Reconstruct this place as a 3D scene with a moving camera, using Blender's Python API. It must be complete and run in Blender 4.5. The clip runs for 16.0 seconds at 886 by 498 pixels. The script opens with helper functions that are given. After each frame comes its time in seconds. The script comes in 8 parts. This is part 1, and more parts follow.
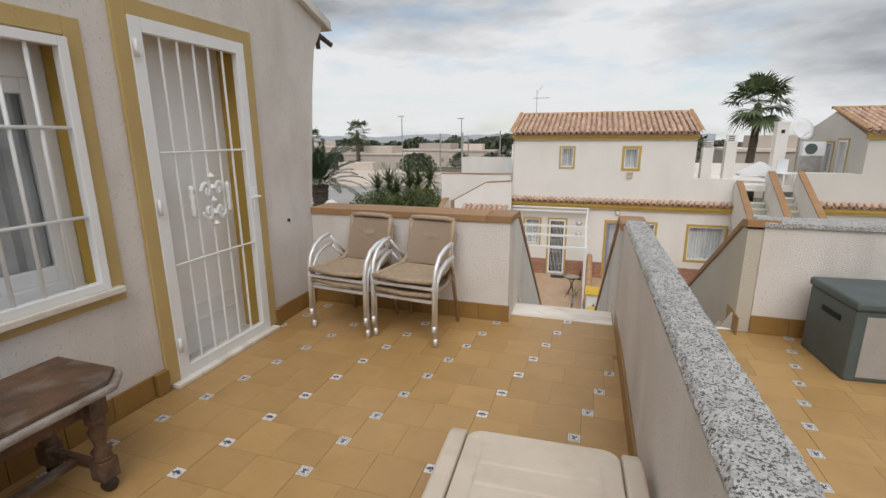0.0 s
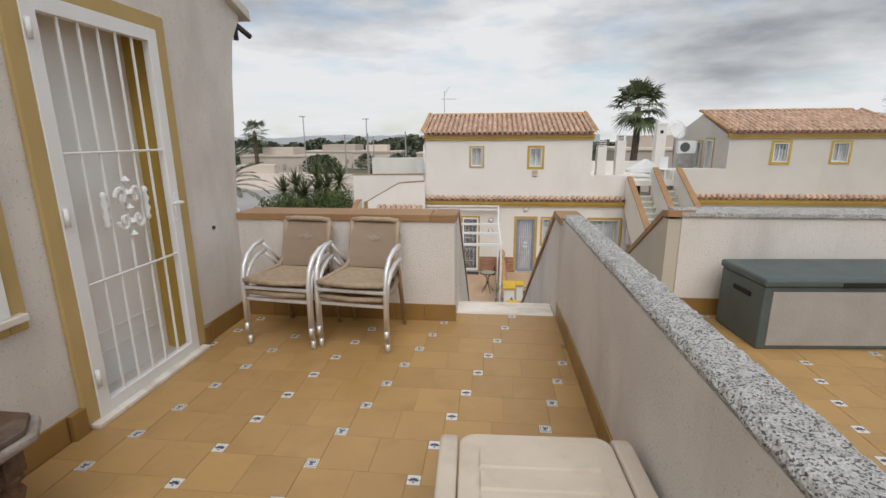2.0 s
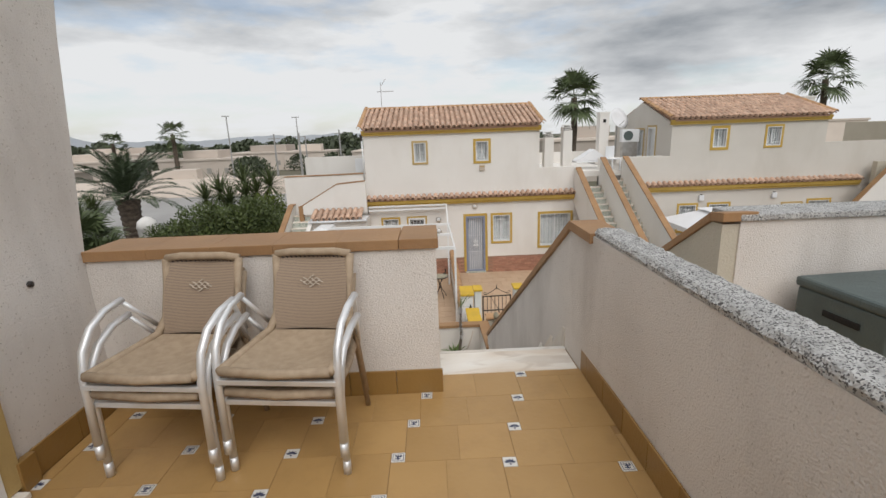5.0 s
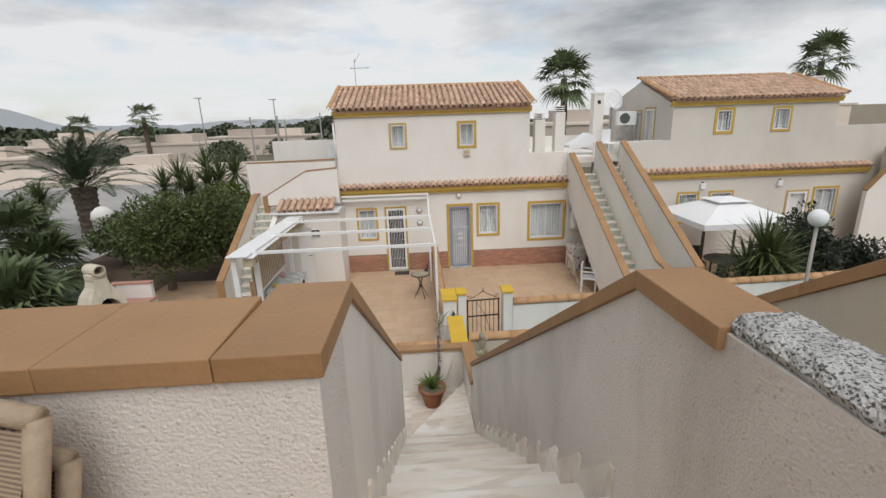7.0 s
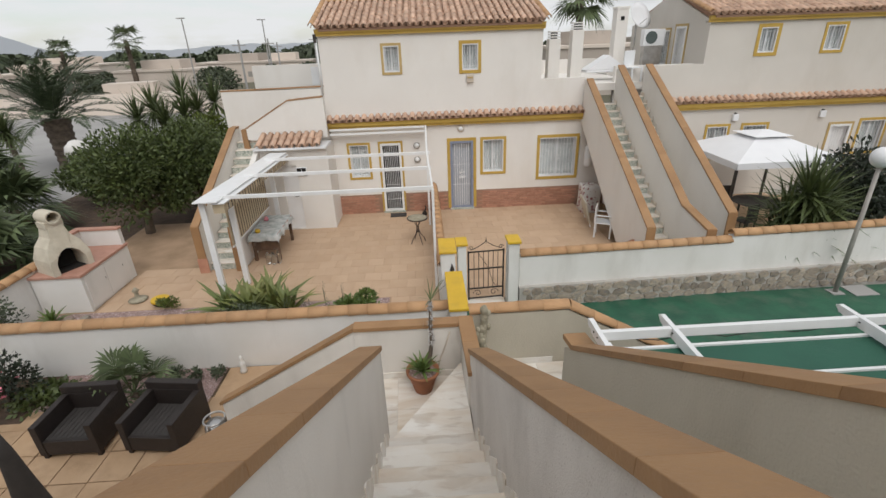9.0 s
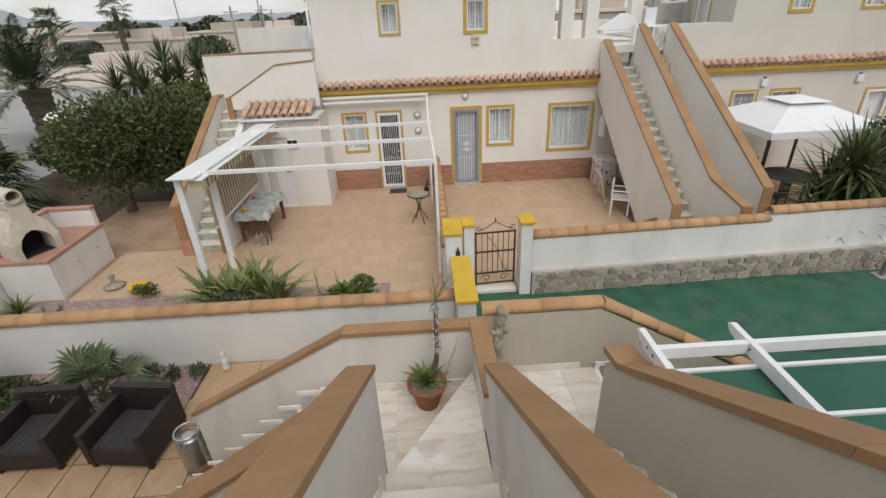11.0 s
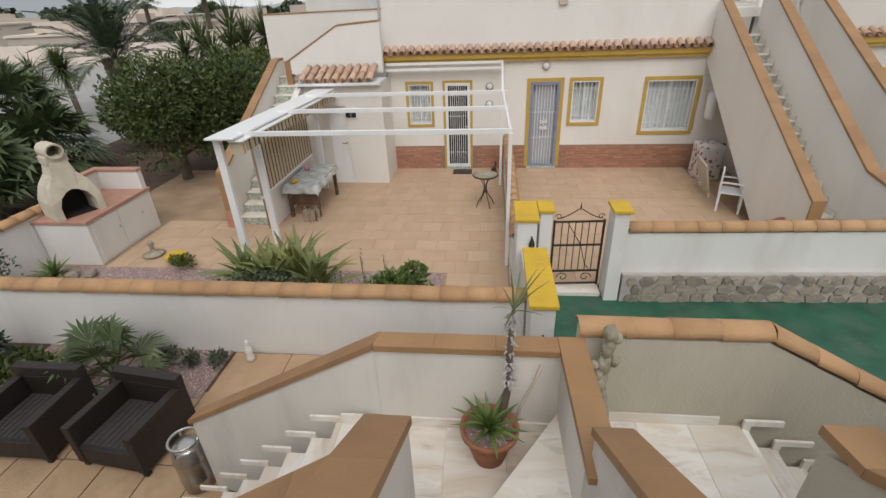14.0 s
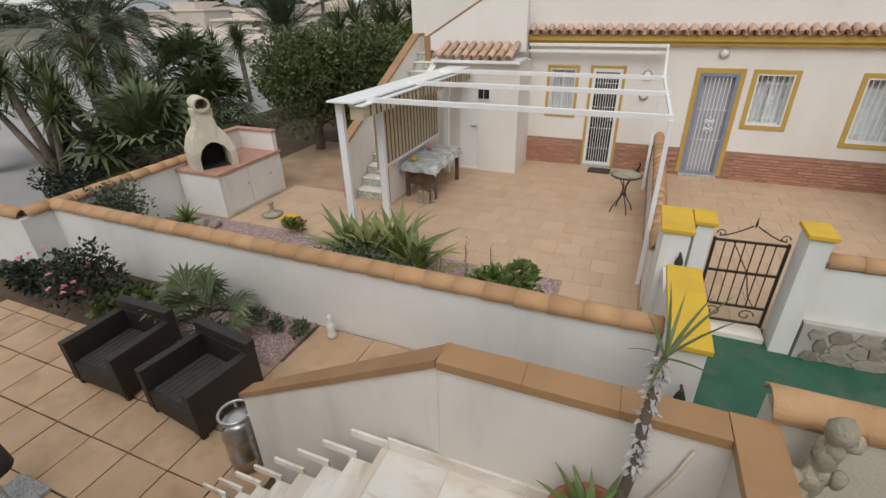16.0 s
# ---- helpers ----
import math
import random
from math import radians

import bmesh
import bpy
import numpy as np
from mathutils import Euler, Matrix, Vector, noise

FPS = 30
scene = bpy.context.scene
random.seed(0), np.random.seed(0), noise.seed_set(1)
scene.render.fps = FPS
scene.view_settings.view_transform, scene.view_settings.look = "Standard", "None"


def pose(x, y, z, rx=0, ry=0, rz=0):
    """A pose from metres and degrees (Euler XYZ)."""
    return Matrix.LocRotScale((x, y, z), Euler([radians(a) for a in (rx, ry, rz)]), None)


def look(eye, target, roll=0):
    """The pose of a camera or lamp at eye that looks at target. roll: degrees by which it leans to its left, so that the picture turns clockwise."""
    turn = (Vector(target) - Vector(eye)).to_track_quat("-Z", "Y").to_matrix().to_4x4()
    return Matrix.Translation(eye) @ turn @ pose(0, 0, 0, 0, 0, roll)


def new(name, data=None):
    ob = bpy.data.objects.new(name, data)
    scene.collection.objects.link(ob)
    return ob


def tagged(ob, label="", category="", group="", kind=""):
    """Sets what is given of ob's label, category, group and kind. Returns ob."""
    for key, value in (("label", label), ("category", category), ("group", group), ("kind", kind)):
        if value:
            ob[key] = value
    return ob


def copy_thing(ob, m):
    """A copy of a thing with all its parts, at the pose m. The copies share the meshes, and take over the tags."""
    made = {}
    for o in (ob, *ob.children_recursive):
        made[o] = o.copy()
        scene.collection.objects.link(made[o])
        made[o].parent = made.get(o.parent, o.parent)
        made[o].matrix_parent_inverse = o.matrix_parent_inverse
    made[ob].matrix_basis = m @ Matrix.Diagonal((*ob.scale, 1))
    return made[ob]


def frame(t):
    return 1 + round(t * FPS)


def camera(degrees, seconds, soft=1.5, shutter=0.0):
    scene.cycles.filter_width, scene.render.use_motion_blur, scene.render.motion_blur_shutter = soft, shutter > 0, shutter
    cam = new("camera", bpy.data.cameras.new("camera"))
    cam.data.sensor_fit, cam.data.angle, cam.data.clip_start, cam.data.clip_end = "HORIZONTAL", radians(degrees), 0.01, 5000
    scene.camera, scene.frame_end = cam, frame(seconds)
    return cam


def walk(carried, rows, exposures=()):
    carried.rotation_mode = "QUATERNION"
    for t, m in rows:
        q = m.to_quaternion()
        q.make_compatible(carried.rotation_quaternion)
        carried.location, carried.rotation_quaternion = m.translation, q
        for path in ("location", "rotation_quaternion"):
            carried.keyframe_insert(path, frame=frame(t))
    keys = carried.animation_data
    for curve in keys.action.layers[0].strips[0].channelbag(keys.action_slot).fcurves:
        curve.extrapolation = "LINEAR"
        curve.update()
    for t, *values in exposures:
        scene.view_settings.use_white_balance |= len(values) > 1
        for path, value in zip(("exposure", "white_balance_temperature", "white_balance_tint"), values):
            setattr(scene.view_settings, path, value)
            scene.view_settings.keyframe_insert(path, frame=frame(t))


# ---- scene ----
cam = camera(87.1, 16.0)
PATH = [
    (0, (-0.181, 0.104, 1.531), (-0.772, 1.955, 1.058), -0.3),
    (0.5, (-0.204, 0.101, 1.519), (-0.725, 1.974, 1.05), -0.4),
    (1, (-0.27, 0.092, 1.515), (-0.697, 1.989, 1.046), -0.4),
    (1.5, (-0.362, 0.09, 1.519), (-0.687, 2.006, 1.05), -0.4),
    (2, (-0.469, 0.112, 1.515), (-0.68, 2.044, 1.043), -0.4),
    (2.5, (-0.552, 0.172, 1.494), (-0.686, 2.111, 1.02), -0.5),
    (3, (-0.639, 0.288, 1.479), (-0.721, 2.229, 1.005), -0.7),
    (3.5, (-0.703, 0.445, 1.475), (-0.748, 2.386, 0.997), -0.9),
    (4, (-0.776, 0.669, 1.465), (-0.776, 2.61, 0.985), -1.3),
    (4.2, (-0.785, 0.79, 1.462), (-0.782, 2.73, 0.977), -1.5),
    (6.3, (-0.649, 2.327, 1.383), (-0.554, 4.262, 0.885), -2.6),
    (6.5, (-0.614, 2.482, 1.368), (-0.52, 4.415, 0.863), -2.5),
    (7, (-0.559, 2.851, 1.335), (-0.465, 4.771, 0.782), -1.9),
    (7.5, (-0.503, 3.186, 1.284), (-0.422, 5.085, 0.661), -1.5),
    (8, (-0.44, 3.529, 1.251), (-0.361, 5.398, 0.544), -1.7),
    (8.5, (-0.393, 3.835, 1.208), (-0.317, 5.679, 0.439), -1.8),
    (9, (-0.372, 4.147, 1.196), (-0.308, 5.969, 0.373), -2.1),
    (11.5, (-0.397, 5.254, 0.809), (-0.345, 7.021, -0.127), -2.5),
    (12, (-0.399, 5.461, 0.692), (-0.348, 7.22, -0.257), -2.5),
    (12.5, (-0.416, 5.67, 0.591), (-0.366, 7.427, -0.364), -2.3),
    (13, (-0.445, 5.869, 0.475), (-0.432, 7.626, -0.479), -2.5),
    (13.5, (-0.464, 6.049, 0.346), (-0.548, 7.806, -0.605), -2.5),
    (14, (-0.517, 6.261, 0.239), (-0.714, 8.01, -0.711), -2.3),
    (14.5, (-0.52, 6.432, 0.119), (-0.841, 8.166, -0.826), -2.0),
    (15, (-0.522, 6.633, -0.013), (-0.989, 8.335, -0.955), -1.6),
    (15.5, (-0.555, 6.832, -0.122), (-1.126, 8.501, -1.064), -1.3),
    (16, (-0.583, 7.054, -0.266), (-1.269, 8.68, -1.207), -1.3),
]
walk(cam, [(t, look(eye, target, roll)) for t, eye, target, roll in PATH])

# ---- world, sun, exposure ----
world = bpy.data.worlds.new("overcast")
scene.world = world
world.use_nodes = True
wn, wl = world.node_tree.nodes, world.node_tree.links
wn.clear()
w_out, w_bg = wn.new("ShaderNodeOutputWorld"), wn.new("ShaderNodeBackground")
w_sky = wn.new("ShaderNodeTexSky")
w_sky.sky_type, w_sky.sun_disc = "NISHITA", False
w_sky.sun_elevation, w_sky.sun_rotation = radians(49), radians(168)
w_co, w_map = wn.new("ShaderNodeTexCoord"), wn.new("ShaderNodeMapping")
w_map.inputs["Scale"].default_value = (1.0, 1.0, 3.6)
w_map.inputs["Location"].default_value = (0.35, 0.1, 0.3)
w_n1, w_n2 = wn.new("ShaderNodeTexNoise"), wn.new("ShaderNodeTexNoise")
for n_, s_, d_ in ((w_n1, 1.9, 8), (w_n2, 5.0, 8)):
    n_.inputs["Scale"].default_value, n_.inputs["Detail"].default_value, n_.inputs["Roughness"].default_value = s_, d_, 0.55
    wl.new(w_co.outputs["Generated"], w_map.inputs["Vector"])
    wl.new(w_map.outputs["Vector"], n_.inputs["Vector"])
w_ramp = wn.new("ShaderNodeValToRGB")
w_ramp.color_ramp.elements[0].position, w_ramp.color_ramp.elements[0].color = 0.33, (2.3, 2.5, 2.75, 1)
w_ramp.color_ramp.elements[1].position, w_ramp.color_ramp.elements[1].color = 0.58, (6.6, 6.7, 6.8, 1)
w_cover = wn.new("ShaderNodeValToRGB")
w_cover.color_ramp.elements[0].position, w_cover.color_ramp.elements[0].color = 0.34, (0.55, 0.55, 0.55, 1)
w_cover.color_ramp.elements[1].position, w_cover.color_ramp.elements[1].color = 0.5, (1, 1, 1, 1)
w_mix = wn.new("ShaderNodeMix")
w_mix.data_type = "RGBA"
w_sep = wn.new("ShaderNodeSeparateXYZ")
wl.new(w_co.outputs["Generated"], w_sep.inputs[0])
w_alt = wn.new("ShaderNodeValToRGB")      # thin and bright at the horizon, a heavy bank above it, opening towards the zenith
for p_, v_ in ((0.04, 0.26), (0.34, 0.02), (0.5, 0.02), (0.8, 0.26)):
    e_ = w_alt.color_ramp.elements.new(p_)
    e_.color = (v_, v_, v_, 1)
w_alt.color_ramp.elements.remove(w_alt.color_ramp.elements[0])
w_alt.color_ramp.elements.remove(w_alt.color_ramp.elements[-1])
w_sub = wn.new("ShaderNodeMath")
w_sub.operation, w_sub.inputs[1].default_value = "SUBTRACT", 0.12
w_add = wn.new("ShaderNodeMath")
wl.new(w_sep.outputs["Z"], w_alt.inputs[0])
wl.new(w_alt.outputs[0], w_sub.inputs[0])
wl.new(w_sub.outputs[0], w_add.inputs[0])
wl.new(w_n1.outputs[0], w_add.inputs[1])
wl.new(w_add.outputs[0], w_ramp.inputs[0])
wl.new(w_n2.outputs[0], w_cover.inputs[0])
wl.new(w_cover.outputs[0], w_mix.inputs["Factor"])
wl.new(w_sky.outputs[0], w_mix.inputs["A"])
wl.new(w_ramp.outputs[0], w_mix.inputs["B"])
wl.new(w_mix.outputs["Result"], w_bg.inputs[0])
w_bg.inputs[1].default_value = 0.120
wl.new(w_bg.outputs[0], w_out.inputs[0])

sun = new("sun", bpy.data.lights.new("sun", "SUN"))
sun.data.energy, sun.data.angle, sun.data.color = 1.75, radians(50), (1.0, 0.98, 0.955)
sun.matrix_world = look((3.5, -13, 20), (0, 4, 0))


# ---- materials ----
def node_mat(name, col, col2=None, scale=3.0, rough=0.8, bump=0.15, bump_scale=60.0, metal=0.0, rand=0.0, stain=None, stain_scale=0.9,
             stain_amount=0.35, streak=1.0, coat=0.0, island=0.0, speck=None):
    """Painted or mineral surface: two tones at a broad scale, stains, fine relief; rand varies whole pieces."""
    m = bpy.data.materials.new(name)
    m.use_nodes = True
    n, l = m.node_tree.nodes, m.node_tree.links
    b = n["Principled BSDF"]
    b.inputs["Roughness"].default_value, b.inputs["Metallic"].default_value = rough, metal
    if coat:
        b.inputs["Coat Weight"].default_value, b.inputs["Coat Roughness"].default_value = coat, 0.25
    co = n.new("ShaderNodeTexCoord")
    vec = co.outputs["Object"]
    if rand:
        info, addv = n.new("ShaderNodeObjectInfo"), n.new("ShaderNodeVectorMath")
        mul = n.new("ShaderNodeVectorMath")
        mul.operation = "SCALE"
        mul.inputs[0].default_value = (37, 19, 53)
        l.new(info.outputs["Random"], mul.inputs["Scale"])
        l.new(vec, addv.inputs[0])
        l.new(mul.outputs[0], addv.inputs[1])
        vec = addv.outputs[0]
    n1 = n.new("ShaderNodeTexNoise")
    n1.inputs["Scale"].default_value, n1.inputs["Detail"].default_value = scale, 6
    l.new(vec, n1.inputs["Vector"])
    mix = n.new("ShaderNodeMix")
    mix.data_type = "RGBA"
    c2 = col2 or tuple(0.82 * c for c in col)
    mix.inputs["A"].default_value, mix.inputs["B"].default_value = (*col, 1), (*c2, 1)
    r1 = n.new("ShaderNodeMapRange")
    r1.inputs["From Min"].default_value, r1.inputs["From Max"].default_value = 0.36, 0.66
    l.new(n1.outputs[0], r1.inputs[0])
    l.new(r1.outputs[0], mix.inputs["Factor"])
    colour = mix.outputs["Result"]
    if stain:
        mp, n2, r2, m2 = n.new("ShaderNodeMapping"), n.new("ShaderNodeTexNoise"), n.new("ShaderNodeMapRange"), n.new("ShaderNodeMix")
        mp.inputs["Scale"].default_value = (1, 1, 1 / streak)
        n2.inputs["Scale"].default_value, n2.inputs["Detail"].default_value, n2.inputs["Roughness"].default_value = stain_scale, 9, 0.62
        r2.inputs["From Min"].default_value, r2.inputs["From Max"].default_value, r2.inputs["To Max"].default_value = 0.5, 0.74, stain_amount
        m2.data_type = "RGBA"
        m2.inputs["B"].default_value = (*stain, 1)
        l.new(vec, mp.inputs["Vector"])
        l.new(mp.outputs[0], n2.inputs["Vector"])
        l.new(n2.outputs[0], r2.inputs[0])
        l.new(r2.outputs[0], m2.inputs["Factor"])
        l.new(colour, m2.inputs["A"])
        colour = m2.outputs["Result"]
    if speck:
        vo, r3, m3 = n.new("ShaderNodeTexVoronoi"), n.new("ShaderNodeMapRange"), n.new("ShaderNodeMix")
        vo.inputs["Scale"].default_value = speck[1]
        n3 = n.new("ShaderNodeSeparateColor")
        l.new(vec, vo.inputs["Vector"])
        l.new(vo.outputs["Color"], n3.inputs[0])
        r3.inputs["From Min"].default_value, r3.inputs["From Max"].default_value = speck[2], speck[2] + 0.05
        l.new(n3.outputs[0], r3.inputs[0])
        m3.data_type = "RGBA"
        m3.inputs["B"].default_value = (*speck[0], 1)
        l.new(r3.outputs[0], m3.inputs["Factor"])
        l.new(colour, m3.inputs["A"])
        colour = m3.outputs["Result"]
    if rand or island:
        hv, r4 = n.new("ShaderNodeHueSaturation"), n.new("ShaderNodeMapRange")
        amount = rand or island
        src = n.new("ShaderNodeObjectInfo").outputs["Random"] if rand else n.new("ShaderNodeNewGeometry").outputs["Random Per Island"]
        r4.inputs["To Min"].default_value, r4.inputs["To Max"].default_value = 1 - amount, 1 + amount
        l.new(src, r4.inputs[0])
        l.new(r4.outputs[0], hv.inputs["Value"])
        l.new(colour, hv.inputs["Color"])
        colour = hv.outputs[0]
    l.new(colour, b.inputs["Base Color"])
    if bump:
        nb, bp = n.new("ShaderNodeTexNoise"), n.new("ShaderNodeBump")
        nb.inputs["Scale"].default_value, nb.inputs["Detail"].default_value = bump_scale, 5
        bp.inputs["Strength"].default_value, bp.inputs["Distance"].default_value = bump, 0.02
        l.new(vec, nb.inputs["Vector"])
        l.new(nb.outputs[0], bp.inputs["Height"])
        l.new(bp.outputs[0], b.inputs["Normal"])
    return m


M = {}
M["stucco"] = node_mat("rough_stucco", (0.73, 0.685, 0.64), (0.66, 0.615, 0.57), 2.0, 0.95, 0.42, 130, speck=((0.42, 0.37, 0.32), 170, 0.965), stain=(0.30, 0.26, 0.22), stain_scale=1.3, stain_amount=0.45, streak=3.0)
M["render"] = node_mat("smooth_render", (0.73, 0.69, 0.635), (0.67, 0.63, 0.575), 1.4, 0.9, 0.12, 90, stain=(0.36, 0.33, 0.29), stain_scale=1.1, stain_amount=0.55, streak=4.0)
M["ochre_render"] = node_mat("beige_render", (0.53, 0.485, 0.395), (0.48, 0.435, 0.35), 1.2, 0.9, 0.3, 60, stain=(0.30, 0.27, 0.21), stain_scale=1.0, stain_amount=0.4, streak=3.0)
M["facade_second"] = node_mat("greyish_cream_facade", (0.64, 0.60, 0.545), (0.60, 0.56, 0.505), 0.7, 0.9, 0.25, 40, stain=(0.45, 0.40, 0.33), stain_scale=0.6, stain_amount=0.4, streak=3.0)
M["facade"] = node_mat("cream_facade", (0.78, 0.75, 0.705), (0.75, 0.715, 0.67), 0.7, 0.9, 0.25, 40, stain=(0.55, 0.49, 0.41), stain_scale=0.6, stain_amount=0.35, streak=3.0)
M["white_wall"] = node_mat("whitewash", (0.76, 0.74, 0.71), (0.70, 0.68, 0.64), 1.0, 0.9, 0.12, 60, stain=(0.42, 0.39, 0.34), stain_scale=0.9, stain_amount=0.5, streak=3.5)
M["ochre"] = node_mat("ochre_paint", (0.52, 0.345, 0.075), (0.47, 0.305, 0.06), 3.0, 0.7, 0.2, 60)
M["ochre_pale"] = node_mat("faded_ochre_paint", (0.50, 0.36, 0.15), (0.45, 0.32, 0.13), 2.5, 0.75, 0.2, 60)
M["yellow"] = node_mat("yellow_paint", (0.66, 0.42, 0.03), (0.58, 0.36, 0.03), 3.0, 0.6, 0.25, 50, stain=(0.36, 0.24, 0.05), stain_scale=4, stain_amount=0.35)
M["cap"] = node_mat("brown_coping", (0.36, 0.205, 0.095), (0.30, 0.165, 0.075), 2.0, 0.62, 0.2, 50, stain=(0.20, 0.125, 0.07), stain_scale=2.5, stain_amount=0.4, rand=0.035)
M["skirt"] = node_mat("glazed_skirting", (0.30, 0.17, 0.048), (0.26, 0.145, 0.042), 3.0, 0.4, 0.1, 60, rand=0.06)
M["tile"] = node_mat("ochre_floor_tile", (0.44, 0.27, 0.105), (0.40, 0.24, 0.09), 2.4, 0.38, 0.08, 40, stain=(0.24, 0.14, 0.06), stain_scale=5.0, stain_amount=0.3, rand=0.06)
M["grout"] = node_mat("grout", (0.34, 0.20, 0.08), (0.28, 0.165, 0.07), 6.0, 0.9, 0.3, 90)
M["inset"] = node_mat("white_glazed_inset", (0.72, 0.70, 0.66), (0.66, 0.64, 0.6), 20, 0.3, 0.05, 60)
M["inset_blue"] = node_mat("dark_blue_glaze", (0.035, 0.045, 0.09), (0.05, 0.06, 0.12), 30, 0.3, 0.05, 60)
M["marble_plain"] = node_mat("cream_marble", (0.72, 0.66, 0.57), (0.80, 0.77, 0.72), 1.6, 0.32, 0.04, 30, stain=(0.50, 0.33, 0.17), stain_scale=2.2, stain_amount=0.75, rand=0.06)
M["granite"] = node_mat("speckled_terrazzo", (0.66, 0.65, 0.63), (0.50, 0.49, 0.475), 16.0, 0.85, 1.0, 120, speck=((0.15, 0.145, 0.14), 215, 0.72))
M["white_metal"] = node_mat("white_enamel", (0.80, 0.80, 0.80), (0.76, 0.76, 0.75), 4.0, 0.35, 0.03, 40)
M["white_pvc"] = node_mat("white_plastic_frame", (0.78, 0.79, 0.80), (0.74, 0.75, 0.76), 4.0, 0.3, 0.02, 40)
M["blue_grey"] = node_mat("blue_grey_enamel", (0.24, 0.27, 0.36), (0.21, 0.24, 0.32), 4.0, 0.4, 0.03, 40)
M["alu"] = node_mat("brushed_aluminium", (0.84, 0.84, 0.84), (0.76, 0.76, 0.76), 9.0, 0.45, 0.05, 120, metal=0.65)
M["wicker"] = node_mat("tan_wicker", (0.42, 0.32, 0.22), (0.35, 0.26, 0.175), 30.0, 0.65, 0.3, 240)
M["mesh_weave"] = node_mat("brown_strand_weave", (0.20, 0.145, 0.105), (0.17, 0.12, 0.09), 60.0, 0.75, 0.0, 300)
_n, _l = M["mesh_weave"].node_tree.nodes, M["mesh_weave"].node_tree.links
_wb, _wc, _wx, _wi = _n["Principled BSDF"], _n.new("ShaderNodeTexCoord"), _n.new("ShaderNodeMix"), _n.new("ShaderNodeTexWave")
_wi.bands_direction, _wx.data_type = "Z", "RGBA"
_wi.inputs["Scale"].default_value, _wi.inputs["Distortion"].default_value = 42.0, 1.2
_wx.inputs["B"].default_value = (0.40, 0.30, 0.21, 1)
_l.new(_wc.outputs["Object"], _wi.inputs["Vector"])
_l.new(_wi.outputs[0], _wx.inputs["Factor"])
_l.new(_wb.inputs["Base Color"].links[0].from_socket, _wx.inputs["A"])
_l.new(_wx.outputs["Result"], _wb.inputs["Base Color"])
M["shade_cloth"] = node_mat("green_shade_sheet", (0.022, 0.105, 0.066), (0.018, 0.085, 0.055), 2.0, 0.6, 0.1, 40)
M["wood"] = node_mat("weathered_dark_wood", (0.14, 0.075, 0.040), (0.075, 0.042, 0.025), 7.0, 0.7, 0.5, 80, stain=(0.30, 0.25, 0.21), stain_scale=6, stain_amount=0.6)
M["wood_grey"] = node_mat("worn_grey_edge", (0.36, 0.32, 0.29), (0.22, 0.17, 0.14), 9.0, 0.8, 0.5, 80)
M["plastic"] = node_mat("cream_resin", (0.60, 0.52, 0.43), (0.55, 0.47, 0.38), 5.0, 0.5, 0.1, 40, stain=(0.36, 0.27, 0.2), stain_scale=7, stain_amount=0.35)
M["box_green"] = node_mat("grey_green_resin", (0.085, 0.11, 0.105), (0.07, 0.09, 0.088), 6.0, 0.5, 0.25, 90)
M["box_grey"] = node_mat("taupe_resin", (0.37, 0.345, 0.315), (0.33, 0.31, 0.28), 5.0, 0.55, 0.2, 60)
M["terracotta"] = node_mat("terracotta_roof", (0.58, 0.39, 0.28), (0.48, 0.31, 0.22), 2.2, 0.85, 0.4, 60, stain=(0.55, 0.43, 0.33), stain_scale=3.0, stain_amount=0.5, island=0.16)
M["coping_tile"] = node_mat("terracotta_coping", (0.50, 0.30, 0.155), (0.43, 0.245, 0.12), 2.5, 0.8, 0.3, 60, stain=(0.30, 0.17, 0.09), stain_scale=4.0, stain_amount=0.4, rand=0.10)
M["brick"] = node_mat("salmon_brick", (0.47, 0.245, 0.165), (0.40, 0.195, 0.13), 5.0, 0.85, 0.5, 70, stain=(0.46, 0.26, 0.17), stain_scale=4.0, stain_amount=0.5, rand=0.15)
M["mortar"] = node_mat("brick_mortar", (0.36, 0.22, 0.155), (0.30, 0.18, 0.12), 6.0, 0.95, 0.5, 70)
M["patio"] = node_mat("sandy_pavers", (0.53, 0.375, 0.255), (0.48, 0.335, 0.22), 1.1, 0.85, 0.35, 70, stain=(0.42, 0.27, 0.165), stain_scale=1.6, stain_amount=0.35, rand=0.035)
M["joint"] = node_mat("paver_joint", (0.42, 0.285, 0.185), (0.31, 0.21, 0.13), 2.0, 0.95, 0.4, 80)
M["paving"] = node_mat("garden_slabs", (0.50, 0.34, 0.21), (0.44, 0.29, 0.17), 2.0, 0.8, 0.35, 60, stain=(0.24, 0.15, 0.08), stain_scale=2.6, stain_amount=0.5, rand=0.07)
M["slab_joint"] = node_mat("mossy_joint", (0.13, 0.085, 0.05), (0.08, 0.06, 0.035), 6.0, 0.95, 0.5, 80)
M["green"] = node_mat("green_court_paint", (0.026, 0.118, 0.066), (0.017, 0.080, 0.047), 2.4, 0.62, 0.35, 30, stain=(0.085, 0.125, 0.09), stain_scale=2.2, stain_amount=0.8)
M["stone"] = node_mat("split_stone", (0.42, 0.345, 0.265), (0.28, 0.255, 0.225), 3.0, 0.85, 0.7, 30, stain=(0.36, 0.26, 0.17), stain_scale=4.0, stain_amount=0.5, rand=0.30)
M["stone_joint"] = node_mat("stone_mortar", (0.46, 0.435, 0.395), (0.40, 0.37, 0.335), 5.0, 0.95, 0.4, 60)
